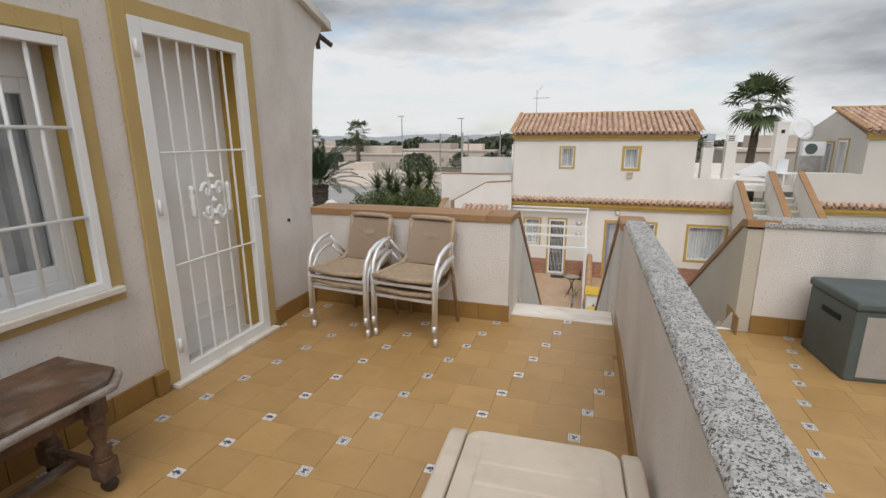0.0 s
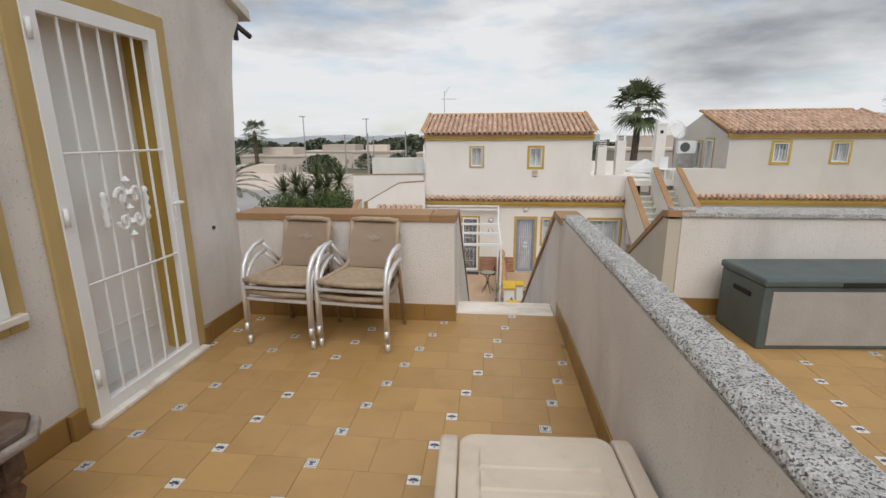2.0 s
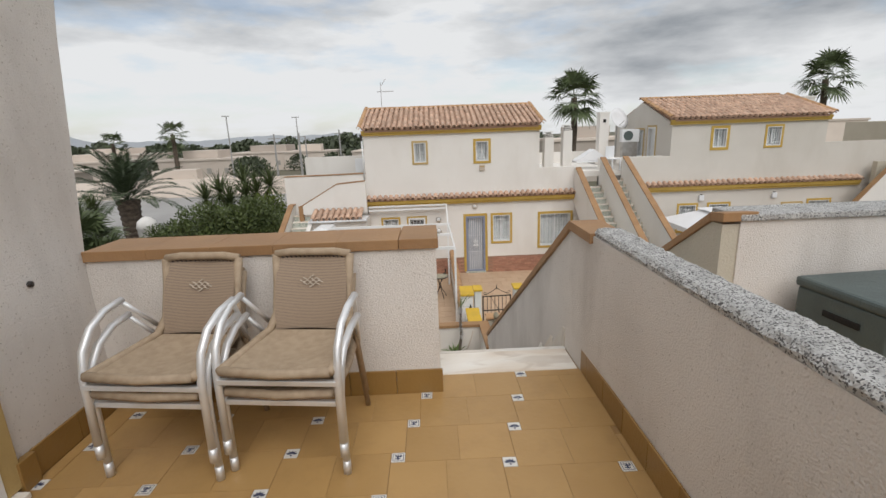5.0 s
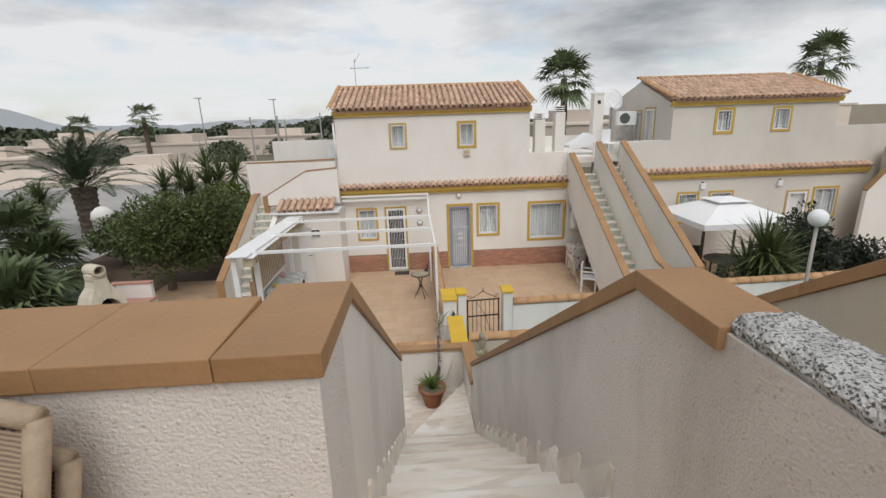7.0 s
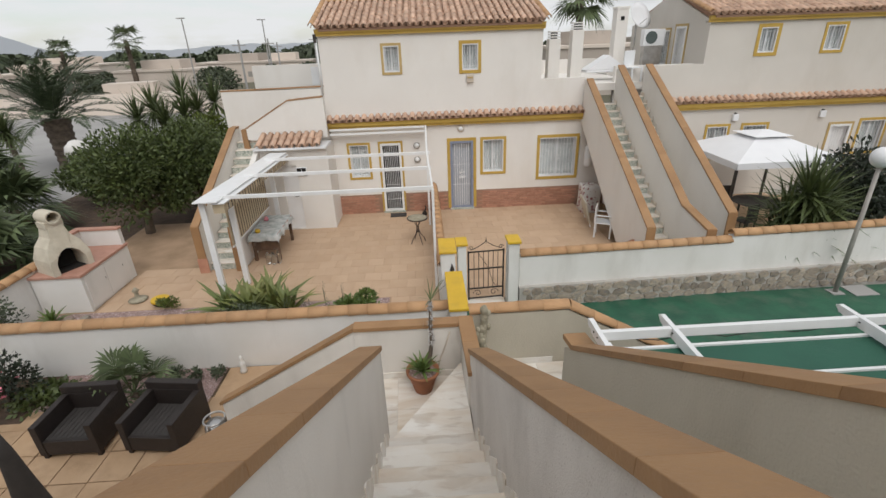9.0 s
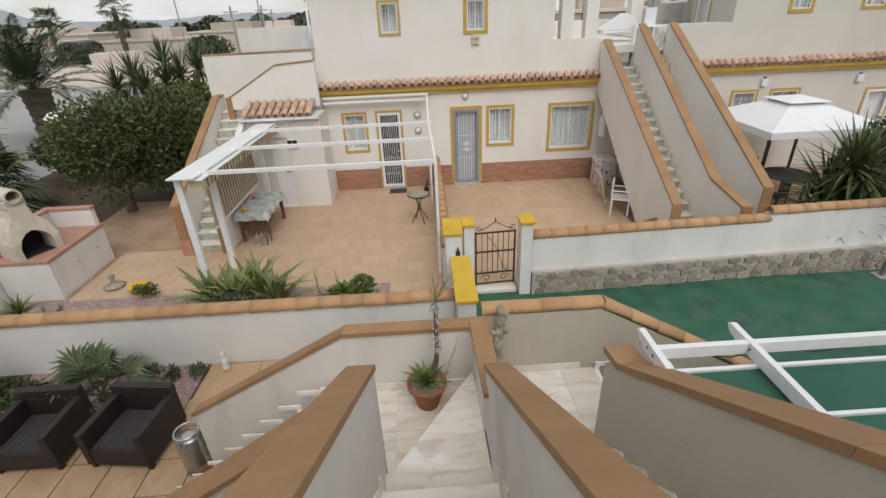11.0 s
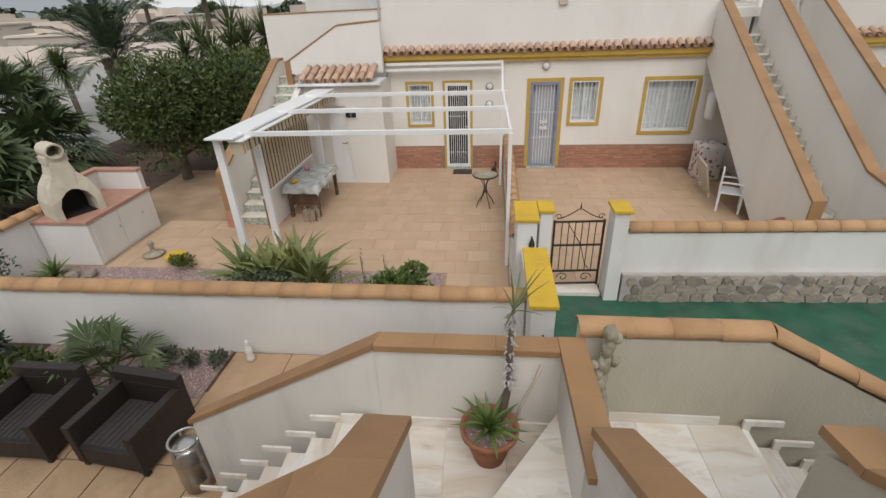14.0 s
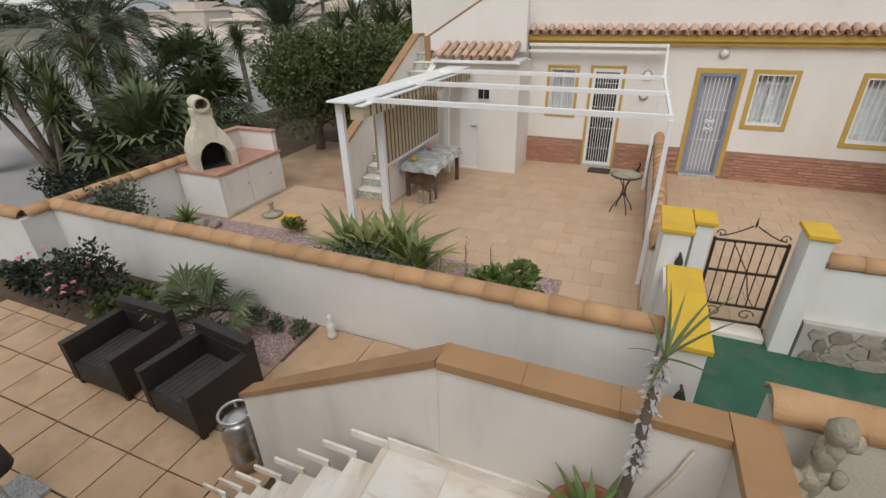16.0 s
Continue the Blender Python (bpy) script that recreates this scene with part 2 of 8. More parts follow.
M["gravel"] = node_mat("pink_gravel", (0.34, 0.23, 0.21), (0.24, 0.17, 0.155), 20.0, 0.95, 1.0, 60, speck=((0.52, 0.42, 0.40), 55, 0.72))
M["pebble"] = node_mat("pink_pebbles", (0.36, 0.25, 0.23), (0.28, 0.19, 0.175), 9.0, 0.9, 0.3, 60, island=0.35)
M["soil"] = node_mat("garden_soil", (0.115, 0.075, 0.05), (0.075, 0.05, 0.035), 5.0, 0.98, 0.9, 40)
M["iron"] = node_mat("black_wrought_iron", (0.022, 0.018, 0.016), (0.035, 0.026, 0.02), 8.0, 0.5, 0.2, 80)
M["bronze"] = node_mat("bronze_steel", (0.07, 0.048, 0.036), (0.05, 0.035, 0.03), 8.0, 0.5, 0.1, 80)
M["rattan"] = node_mat("dark_brown_rattan", (0.028, 0.020, 0.017), (0.020, 0.014, 0.012), 10.0, 0.55, 0.5, 160)
M["cushion"] = node_mat("charcoal_seat", (0.055, 0.048, 0.044), (0.042, 0.037, 0.034), 7.0, 0.8, 0.5, 160)
M["steel"] = node_mat("stainless_steel", (0.55, 0.54, 0.53), (0.42, 0.40, 0.38), 6.0, 0.3, 0.08, 60, metal=1.0)
M["glass"] = bpy.data.materials.new("window_glass")
M["glass"].use_nodes = True
_b = M["glass"].node_tree.nodes["Principled BSDF"]
_b.inputs["Base Color"].default_value, _b.inputs["Roughness"].default_value, _b.inputs["Transmission Weight"].default_value = (0.9, 0.95, 0.97, 1), 0.03, 1.0
M["curtain"] = node_mat("white_net_curtain", (0.66, 0.65, 0.63), (0.56, 0.55, 0.54), 9.0, 0.95, 0.4, 30)
M["door_panel"] = node_mat("white_door_panel", (0.84, 0.835, 0.83), (0.81, 0.80, 0.79), 3.0, 0.5, 0.05, 40)
M["grey_leaf"] = node_mat("pale_grey_door_leaf", (0.46, 0.48, 0.52), (0.42, 0.44, 0.48), 3.0, 0.4, 0.05, 40)
M["awning"] = node_mat("beige_canvas", (0.52, 0.43, 0.30), (0.47, 0.385, 0.265), 5.0, 0.95, 0.3, 120)
M["awning_dark"] = node_mat("dark_canvas_stripe", (0.10, 0.085, 0.06), (0.085, 0.07, 0.05), 5.0, 0.95, 0.3, 120)
M["cloth"] = node_mat("patterned_oilcloth", (0.60, 0.61, 0.60), (0.30, 0.34, 0.33), 7.0, 0.5, 0.1, 40)
M["flower_cloth"] = node_mat("flowered_cotton", (0.66, 0.63, 0.60), (0.60, 0.57, 0.54), 6.0, 0.9, 0.3, 40, speck=((0.30, 0.12, 0.12), 16, 0.80))
M["white_canvas"] = node_mat("white_canvas", (0.80, 0.80, 0.81), (0.76, 0.76, 0.77), 1.5, 0.9, 0.1, 40)
M["clay"] = node_mat("terracotta_pot", (0.36, 0.15, 0.075), (0.30, 0.12, 0.06), 5.0, 0.85, 0.3, 60)
M["blue"] = node_mat("blue_cover", (0.03, 0.16, 0.38), (0.025, 0.12, 0.30), 3.0, 0.6, 0.1, 40)
M["cast_cream"] = node_mat("cream_cast_concrete", (0.60, 0.545, 0.44), (0.53, 0.475, 0.375), 4.0, 0.9, 0.4, 50, stain=(0.30, 0.25, 0.18), stain_scale=3.0, stain_amount=0.45)
# black for real soot, and for shade painted where holes and gaps are
M["soot_and_dark_opening"] = node_mat("black_of_soot_and_openings", (0.012, 0.011, 0.010), (0.02, 0.018, 0.016), 5.0, 0.95, 0.3, 40)
M["red_tile"] = node_mat("pink_counter_tile", (0.47, 0.255, 0.19), (0.41, 0.215, 0.155), 6.0, 0.6, 0.2, 50)
M["statue"] = node_mat("mossy_cast_stone", (0.40, 0.36, 0.27), (0.25, 0.225, 0.16), 9.0, 0.9, 0.5, 60)
M["riser_tile"] = node_mat("patterned_riser_tile", (0.60, 0.60, 0.55), (0.22, 0.27, 0.22), 28.0, 0.4, 0.05, 60)
M["asphalt"] = node_mat("grey_road", (0.36, 0.35, 0.335), (0.31, 0.30, 0.29), 0.3, 0.95, 0.3, 20)
M["land"] = node_mat("dry_plain", (0.14, 0.125, 0.085), (0.075, 0.085, 0.05), 0.02, 0.98, 0.2, 0.5, stain=(0.30, 0.25, 0.19), stain_scale=0.012, stain_amount=0.6)
M["far_wall"] = node_mat("distant_render", (0.62, 0.54, 0.47), (0.55, 0.475, 0.41), 0.3, 0.95, 0.1, 10, rand=0.28)
M["bark"] = node_mat("palm_bark", (0.15, 0.115, 0.085), (0.085, 0.065, 0.05), 5.0, 0.95, 0.9, 25)
M["dry_leaf"] = node_mat("dry_palm_skirt", (0.22, 0.16, 0.09), (0.15, 0.105, 0.06), 6.0, 0.95, 0.4, 40)
# distance haze is mixed into this pale blue-grey base colour
M["mountain"] = node_mat("haze_tinted_mountain", (0.52, 0.55, 0.60), (0.49, 0.52, 0.57), 0.002, 1.0, 0.0, 1)


def marble_mat():
    """Cream marble with honey-coloured veins and bands, different on each slab."""
    m = node_mat("veined_marble", (0.77, 0.725, 0.655), (0.83, 0.80, 0.755), 1.8, 0.3, 0.03, 30, rand=0.11)
    n, l = m.node_tree.nodes, m.node_tree.links
    b = n["Principled BSDF"]
    src = b.inputs["Base Color"].links[0].from_socket
    co, info, mul, add = n.new("ShaderNodeTexCoord"), n.new("ShaderNodeObjectInfo"), n.new("ShaderNodeVectorMath"), n.new("ShaderNodeVectorMath")
    mul.operation, mul.inputs[0].default_value = "SCALE", (31, 17, 43)
    l.new(info.outputs["Random"], mul.inputs["Scale"])
    l.new(co.outputs["Object"], add.inputs[0])
    l.new(mul.outputs[0], add.inputs[1])
    mp = n.new("ShaderNodeMapping")
    mp.inputs["Rotation"].default_value, mp.inputs["Scale"].default_value = (0, 0, 0.5), (0.8, 2.7, 1.4)
    l.new(add.outputs[0], mp.inputs["Vector"])
    prev = src
    for scale, lo, hi, amount, colour in ((1.5, 0.40, 0.74, 0.62, (0.56, 0.40, 0.24)), (4.2, 0.54, 0.66, 0.34, (0.40, 0.30, 0.21))):
        t, r, x = n.new("ShaderNodeTexNoise"), n.new("ShaderNodeMapRange"), n.new("ShaderNodeMix")
        t.inputs["Scale"].default_value, t.inputs["Detail"].default_value, t.inputs["Distortion"].default_value = scale, 7, 0.9
        r.inputs["From Min"].default_value, r.inputs["From Max"].default_value, r.inputs["To Max"].default_value = lo, hi, amount
        x.data_type = "RGBA"
        x.inputs["B"].default_value = (*colour, 1)
        l.new(mp.outputs[0], t.inputs["Vector"])
        l.new(t.outputs[0], r.inputs[0])
        l.new(r.outputs[0], x.inputs["Factor"])
        l.new(prev, x.inputs["A"])
        prev = x.outputs["Result"]
    l.new(prev, b.inputs["Base Color"])
    return m


M["marble"] = marble_mat()


def leaf_mat(name, col, col2):
    m = node_mat(name, col, col2, 1.4, 0.55, 0.1, 40, island=0.28)
    m.node_tree.nodes["Principled BSDF"].inputs["Subsurface Weight"].default_value = 0.0
    return m


M["citrus"] = leaf_mat("citrus_leaf", (0.082, 0.108, 0.028), (0.046, 0.066, 0.018))
M["yellowgreen"] = leaf_mat("yellow_green_leaf", (0.10, 0.125, 0.018), (0.07, 0.095, 0.015))
M["palm_leaf"] = leaf_mat("palm_leaflet", (0.066, 0.090, 0.042), (0.044, 0.064, 0.030))
M["fan_leaf"] = leaf_mat("fan_palm_leaf", (0.105, 0.135, 0.058), (0.068, 0.092, 0.038))
M["yucca"] = leaf_mat("yucca_blade", (0.095, 0.12, 0.04), (0.06, 0.08, 0.028))
M["aloe"] = leaf_mat("striped_agave_blade", (0.115, 0.155, 0.05), (0.25, 0.25, 0.075))
M["agave_pot"] = leaf_mat("bright_agave_blade", (0.13, 0.19, 0.045), (0.09, 0.14, 0.035))
M["shrub"] = leaf_mat("grey_green_shrub", (0.085, 0.105, 0.060), (0.06, 0.078, 0.042))
M["dark_shrub"] = leaf_mat("dark_shrub_leaf", (0.022, 0.032, 0.016), (0.016, 0.024, 0.012))
M["bright_shrub"] = leaf_mat("bright_green_leaf", (0.11, 0.16, 0.035), (0.07, 0.105, 0.024))
M["far_leaf"] = leaf_mat("distant_foliage", (0.060, 0.075, 0.036), (0.040, 0.052, 0.025))
M["flower"] = node_mat("pink_petals", (0.60, 0.16, 0.22), (0.66, 0.30, 0.30), 5.0, 0.7, 0.0, 40)
M["silver"] = node_mat("silver_dry_scales", (0.42, 0.40, 0.38), (0.30, 0.28, 0.26), 10.0, 0.8, 0.2, 60, island=0.25)


# ---- mesh helpers ----
LEAVES = ("crown", "leaf_head", "rosette_leaves", "leaves", "scales", "leaf_tuft", "dead_skirt")


def finish(name, bm, material, smooth=False):
    me = bpy.data.meshes.new(name)
    bmesh.ops.recalc_face_normals(bm, faces=bm.faces)
    bm.to_mesh(me)
    bm.free()
    for mm in (material if isinstance(material, (list, tuple)) else [material]):
        me.materials.append(mm)
    if smooth:
        me.polygons.foreach_set("use_smooth", [True] * len(me.polygons))
    return me


def part(name, bm, material, parent, label="", smooth=False, category="", kind=""):
    ob = new(name, finish(name, bm, material, smooth))
    ob.parent = parent
    if label:
        ob["label"] = label
    if name in LEAVES:
        ob["kind"] = "stuff"
    return ob


def thing(name, label, category, m=None, group="", kind=""):
    ob = new(name)
    ob.empty_display_size = 0.1
    if m is not None:
        ob.matrix_world = m
    return tagged(ob, label, category, group, kind)


def solid(name, bm, material, label, category, group="", kind="", smooth=False, m=None):
    ob = new(name, finish(name, bm, material, smooth))
    if m is not None:
        ob.matrix_world = m
    return tagged(ob, label, category, group, kind)


def piece(name, me, parent, m):
    ob = new(name, me)
    ob.parent = parent
    ob.matrix_basis = m
    return ob


def box(bm, x0, x1, y0, y1, z0, z1, bev=0.0, mi=0):
    vs = [bm.verts.new((x, y, z)) for x in (x0, x1) for y in (y0, y1) for z in (z0, z1)]
    fs = [bm.faces.new([vs[i] for i in q]) for q in ((0, 1, 3, 2), (4, 6, 7, 5), (0, 4, 5, 1), (2, 3, 7, 6), (0, 2, 6, 4), (1, 5, 7, 3))]
    for f in fs:
        f.material_index = mi
    if bev:
        bmesh.ops.bevel(bm, geom=list({e for f in fs for e in f.edges}), offset=bev, segments=2, affect="EDGES", profile=0.5)
    return vs


def new_box(*a, **k):
    bm = bmesh.new()
    box(bm, *a, **k)
    return bm


def prism(bm, pts, axis, a, b, bev=0.0, mi=0):
    """A polygon of two coordinates, drawn out along axis from a to b."""
    def at(p, v):
        return {"x": (v, p[0], p[1]), "y": (p[0], v, p[1]), "z": (p[0], p[1], v)}[axis]
    lo, hi = [bm.verts.new(at(p, a)) for p in pts], [bm.verts.new(at(p, b)) for p in pts]
    k = len(pts)
    fs = [bm.faces.new(lo), bm.faces.new(hi[::-1])] + [bm.faces.new((lo[i], hi[i], hi[(i + 1) % k], lo[(i + 1) % k])) for i in range(k)]
    for f in fs:
        f.material_index = mi
    if bev:
        bmesh.ops.recalc_face_normals(bm, faces=fs)
        bmesh.ops.bevel(bm, geom=list({e for f in fs for e in f.edges}), offset=bev, segments=2, affect="EDGES", profile=0.5)


def rod(bm, p, q, r, r2=None, k=8, mi=0):
    """A round bar from p to q."""
    p, q = Vector(p), Vector(q)
    d = (q - p).normalized()
    s = d.orthogonal().normalized()
    u = d.cross(s)
    r2 = r if r2 is None else r2
    rings = []
    for c, rr in ((p, r), (q, r2)):
        rings.append([bm.verts.new(c + rr * (math.cos(i * math.tau / k) * s + math.sin(i * math.tau / k) * u)) for i in range(k)])
    fs = [bm.faces.new((rings[0][i], rings[0][(i + 1) % k], rings[1][(i + 1) % k], rings[1][i])) for i in range(k)]
    fs += [bm.faces.new(rings[0][::-1]), bm.faces.new(rings[1])]
    for f in fs:
        f.material_index = mi


def pipe(bm, pts, r, k=8):
    """A round tube along a run of points."""
    pts = [Vector(p) for p in pts]
    rings = []
    s = None
    for i, p in enumerate(pts):
        d = (pts[min(i + 1, len(pts) - 1)] - pts[max(i - 1, 0)]).normalized()
        s = d.orthogonal().normalized() if s is None else (s - d * s.dot(d)).normalized()
        u = d.cross(s)
        rr = r[i] if isinstance(r, (list, tuple)) else r
        rings.append([bm.verts.new(p + rr * (math.cos(j * math.tau / k) * s + math.sin(j * math.tau / k) * u)) for j in range(k)])
    for a, b in zip(rings, rings[1:]):
        for j in range(k):
            bm.faces.new((a[j], a[(j + 1) % k], b[(j + 1) % k], b[j]))
    bm.faces.new(rings[0][::-1])
    bm.faces.new(rings[-1])


def lathe(bm, prof, c=(0, 0, 0), k=16, mi=0):
    """A turned body: (radius, height) from bottom to top."""
    rings = [[bm.verts.new((c[0] + r * math.cos(j * math.tau / k), c[1] + r * math.sin(j * math.tau / k), c[2] + z)) for j in range(k)] for r, z in prof]
    for a, b in zip(rings, rings[1:]):
        for j in range(k):
            bm.faces.new((a[j], a[(j + 1) % k], b[(j + 1) % k], b[j])).material_index = mi
    bm.faces.new(rings[0][::-1]).material_index = mi
    bm.faces.new(rings[-1]).material_index = mi


def arc(f, n):
    return [f(i / n) for i in range(n + 1)]


def wall_mesh(name, axis, at, thick, u0, u1, z0, z1, holes, material, label):
    """A wall along x (axis 'x', its near face at y=at) or along y (axis 'y', near face at x=at), with openings (u0, u1, z0, z1) through it."""
    us = sorted({u0, u1, *[v for h_ in holes for v in h_[:2]]})
    zs = sorted({z0, z1, *[v for h_ in holes for v in h_[2:]]})
    us, zs = [u for u in us if u0 <= u <= u1], [z for z in zs if z0 <= z <= z1]
    bm = bmesh.new()
    for zi in range(len(zs) - 1):
        run = None
        for ui in range(len(us)):
            cm = ((us[ui] + us[ui + 1]) / 2, (zs[zi] + zs[zi + 1]) / 2) if ui + 1 < len(us) else None
            filled = cm and not any(h_[0] < cm[0] < h_[1] and h_[2] < cm[1] < h_[3] for h_ in holes)
            if filled and run is None:
                run = us[ui]
            if not filled and run is not None:
                lo, hi = sorted((at, at + thick))
                if axis == "x":
                    box(bm, run, us[ui], lo, hi, zs[zi], zs[zi + 1])
                else:
                    box(bm, lo, hi, run, us[ui], zs[zi], zs[zi + 1])
                run = None
    return solid(name, bm, material, label, "wall", kind="structure")


def surround(parent, w, h, t, depth, material, sides="lrtb", inner=0.0):
    """Boards round an opening of w x h, its lower left corner at the local origin; -y is outward. inner: how far they return into the wall."""
    bm = bmesh.new()
    zt, zb = h + (t if "t" in sides else 0), -(t if "b" in sides else 0)
    if "l" in sides:
        box(bm, -t, 0.0, -depth, inner, zb, zt, 0.004)
    if "r" in sides:
        box(bm, w, w + t, -depth, inner, zb, zt, 0.004)
    if "t" in sides:
        box(bm, 0, w, -depth, inner, h, h + t, 0.004)
    if "b" in sides:
        box(bm, 0, w, -depth, inner, -t, 0, 0.004)
    return part("surround", bm, material, parent, "painted plaster band")


def grille_window(name, m, w, h, trim, trim_mat, bars, label, rosette=True, depth=0.12, recess=None, frame_mat=None, curtain="curtain"):
    """A window in an opening of w x h with a painted band, glass, a net curtain and a white bar grille."""
    ob = thing(name, label, "window", m, kind="structure")
    surround(ob, w, h, trim, 0.02, trim_mat)
    fm = frame_mat or M["white_pvc"]
    bm, f = bmesh.new(), 0.045
    for a in ((0, f, 0, h), (w - f, w, 0, h), (f, w - f, h - f, h), (f, w - f, 0, f), (w / 2 - f / 2, w / 2 + f / 2, f, h - f)):
        box(bm, a[0], a[1], depth - 0.02, depth + 0.03, a[2], a[3], 0.004)
    part("window_frame", bm, fm, ob)
    for s in (0, 1):
        g = part("pane", new_box(f + s * (w / 2 - f / 2), w / 2 - f / 2 + s * (w / 2 - f / 2), depth, depth + 0.006, f, h - f), M["glass"], ob)
        g.visible_shadow = False
    bm = bmesh.new()
    k = 26
    for i in range(k):
        u0, u1 = i * w / k, (i + 1) * w / k
        y0, y1 = depth + 0.07 + 0.012 * math.sin(i * 1.9), depth + 0.07 + 0.012 * math.sin((i + 1) * 1.9)
        bm.faces.new([bm.verts.new(c) for c in ((u0, y0, 0), (u1, y1, 0), (u1, y1, h), (u0, y0, h))])
    part("curtain", bm, M[curtain], ob, "net curtain behind the glass")
    bm = bmesh.new()
    for a in ((0.0, 0.025, 0.0, h), (w - 0.025, w, 0.0, h), (0.025, w - 0.025, h - 0.025, h), (0.025, w - 0.025, 0.0, 0.025)):
        box(bm, a[0], a[1], -0.015, 0.015, a[2], a[3])
    part("grille_frame", bm, M["white_metal"], ob)
    for i in range(bars):
        u = (i + 1) * w / (bars + 1)
        bm = bmesh.new()
        rod(bm, (u, 0, 0.02), (u, 0, h - 0.02), 0.007, k=6)
        part("bar", bm, M["white_metal"], ob)
    for z in (0.17, 0.83):
        bm = bmesh.new()
        rod(bm, (0.02, -0.008, h * z), (w - 0.02, -0.008, h * z), 0.006, k=6)
        part("cross_bar", bm, M["white_metal"], ob)
    if rosette:
        bm = bmesh.new()
        scroll(bm, (w / 2, -0.012, h / 2), 0.10 if h > 0.9 else 0.07)
        part("rosette", bm, M["white_metal"], ob, "cast scroll ornament")
    return ob


def scroll(bm, c, s):
    """A cast rosette of scrolls in the local x-z plane, about 2 s high."""
    for sx in (-1, 1):
        for sz in (-1, 1):
            pts = [(c[0] + sx * s * (0.32 + 0.26 * (1 - t) * math.cos(t * 7.5)), c[1], c[2] + sz * s * (0.42 + 0.34 * (1 - t * 0.8) * math.sin(t * 7.5))) for t in [i / 14 for i in range(15)]]
            pipe(bm, pts, s * 0.075, 6)
    for z in (-0.95, -0.5, 0, 0.5, 0.95):
        lathe(bm, [(0.02 * s, -0.16 * s), (0.15 * s, 0), (0.02 * s, 0.16 * s)], (c[0], c[1], c[2] + z * s), 8)


# ---- ground and far land ----
Z_PATIO, Z_GARDEN, Z_COURT = -3.88, -3.85, -3.82
bm = bmesh.new()
ring_in = None
for r_, z_ in ((0.0, -4.06), (60, -4.06), (400, -9), (2600, -34)):
    ring = [bm.verts.new((r_ * math.cos(i * math.tau / 40), 10 + r_ * math.sin(i * math.tau / 40), z_)) for i in range(40)] if r_ else [bm.verts.new((0, 10, z_))]
    if ring_in:
        for i in range(40):
            if len(ring_in) == 1:
                bm.faces.new((ring_in[0], ring[i], ring[(i + 1) % 40]))
            else:
                bm.faces.new((ring_in[i], ring[i], ring[(i + 1) % 40], ring_in[(i + 1) % 40]))
    ring_in = ring
solid("ground", bm, M["land"], "dry scrubby plain reaching the horizon", "ground", kind="structure")
solid("court_paving", new_box(0.02, 40, 4.25, 12.32, -4.05, Z_COURT), M["green"], "green painted concrete path with worn patches", "paving", kind="structure")
bm = new_box(-10, -0.02, 4.0, 10.85, -4.05, Z_GARDEN - 0.02)
solid("garden_bed", bm, M["slab_joint"], "packed base of the paved garden", "ground", kind="structure")
solid("patio_bed", new_box(-9.2, -0.02, 11.05, 18.4, -4.04, Z_PATIO - 0.006), M["joint"], "sandy joint bed below the patio pavers", "ground", kind="structure")
solid("patio_bed_right", new_box(-0.02, 16, 12.72, 18.4, -4.04, Z_PATIO - 0.006), M["joint"], "sandy joint bed of the right patio", "ground", kind="structure")
solid("road", new_box(-60, -11.0, 12, 47.9, -4.055, -4.02), M["asphalt"], "pale grey street beyond the gardens", "road", kind="structure")

# ---- own terrace ----
XW, YF, Z_T = -2.535, 3.65, 0.05
wall_mesh("wall_house", "y", XW, -0.28, -3.2, 3.2, -0.3, 2.42, [(2.09, 2.94, 0.08, 2.145), (0.555, 1.765, 0.775, 1.965)], M["stucco"], "rough cream stucco house wall beside the terrace")
bm = bmesh.new()
prism(bm, [(3.2, -3.9), (3.66, -3.9), (3.66, 0.9), (3.80, 1.95), (3.86, 2.25), (3.98, 2.42), (3.2, 2.42)], "x", XW - 0.28, XW)
prism(bm, [(-3.2, 2.42), (3.98, 2.42), (4.02, 2.50), (-0.4, 3.95), (-3.2, 3.1)], "x", XW - 0.28, XW)
solid("wall_gable", bm, M["stucco"], "rough cream stucco gable end with weather stains", "wall", kind="structure")
bm = bmesh.new()
prism(bm, [(4.10, 2.44), (4.08, 2.52), (-0.4, 4.02), (-0.4, 3.95)], "x", XW - 4.0, XW + 0.05, 0.006)
solid("verge", bm, M["render"], "plastered roof verge along the gable", "roof", kind="structure")
bm = bmesh.new()
rod(bm, (XW - 0.03, 3.98, 2.40), (XW + 0.02, 4.12, 2.33), 0.022)
rod(bm, (XW - 0.03, 3.98, 2.52), (XW - 0.03, 3.98, 2.28), 0.02)
solid("drain_spout", bm, M["bronze"], "dark metal spout at the roof corner", "pipe", smooth=True)
bm = bmesh.new()
box(bm, -6.5, XW - 0.28, 3.66, 3.9, -3.9, 2.4)
box(bm, -6.5, -6.3, -3.2, 3.66, -3.9, 3.0)
box(bm, -6.5, XW - 0.28, -3.4, -3.2, -3.9, 3.0)
solid("wall_house_rest", bm, M["stucco"], "outer stucco walls of the own house", "wall", kind="structure")
solid("ceiling", new_box(-6.5, XW - 0.28, -3.2, 3.66, 2.45, 2.6), M["render"], "plastered ceiling of the room behind the door", "ceiling", kind="structure")
solid("floor_inside", new_box(-6.3, XW - 0.28, -3.2, 3.66, -0.12, 0.03), M["marble"], "pale floor of the room behind the door", "floor", kind="structure")

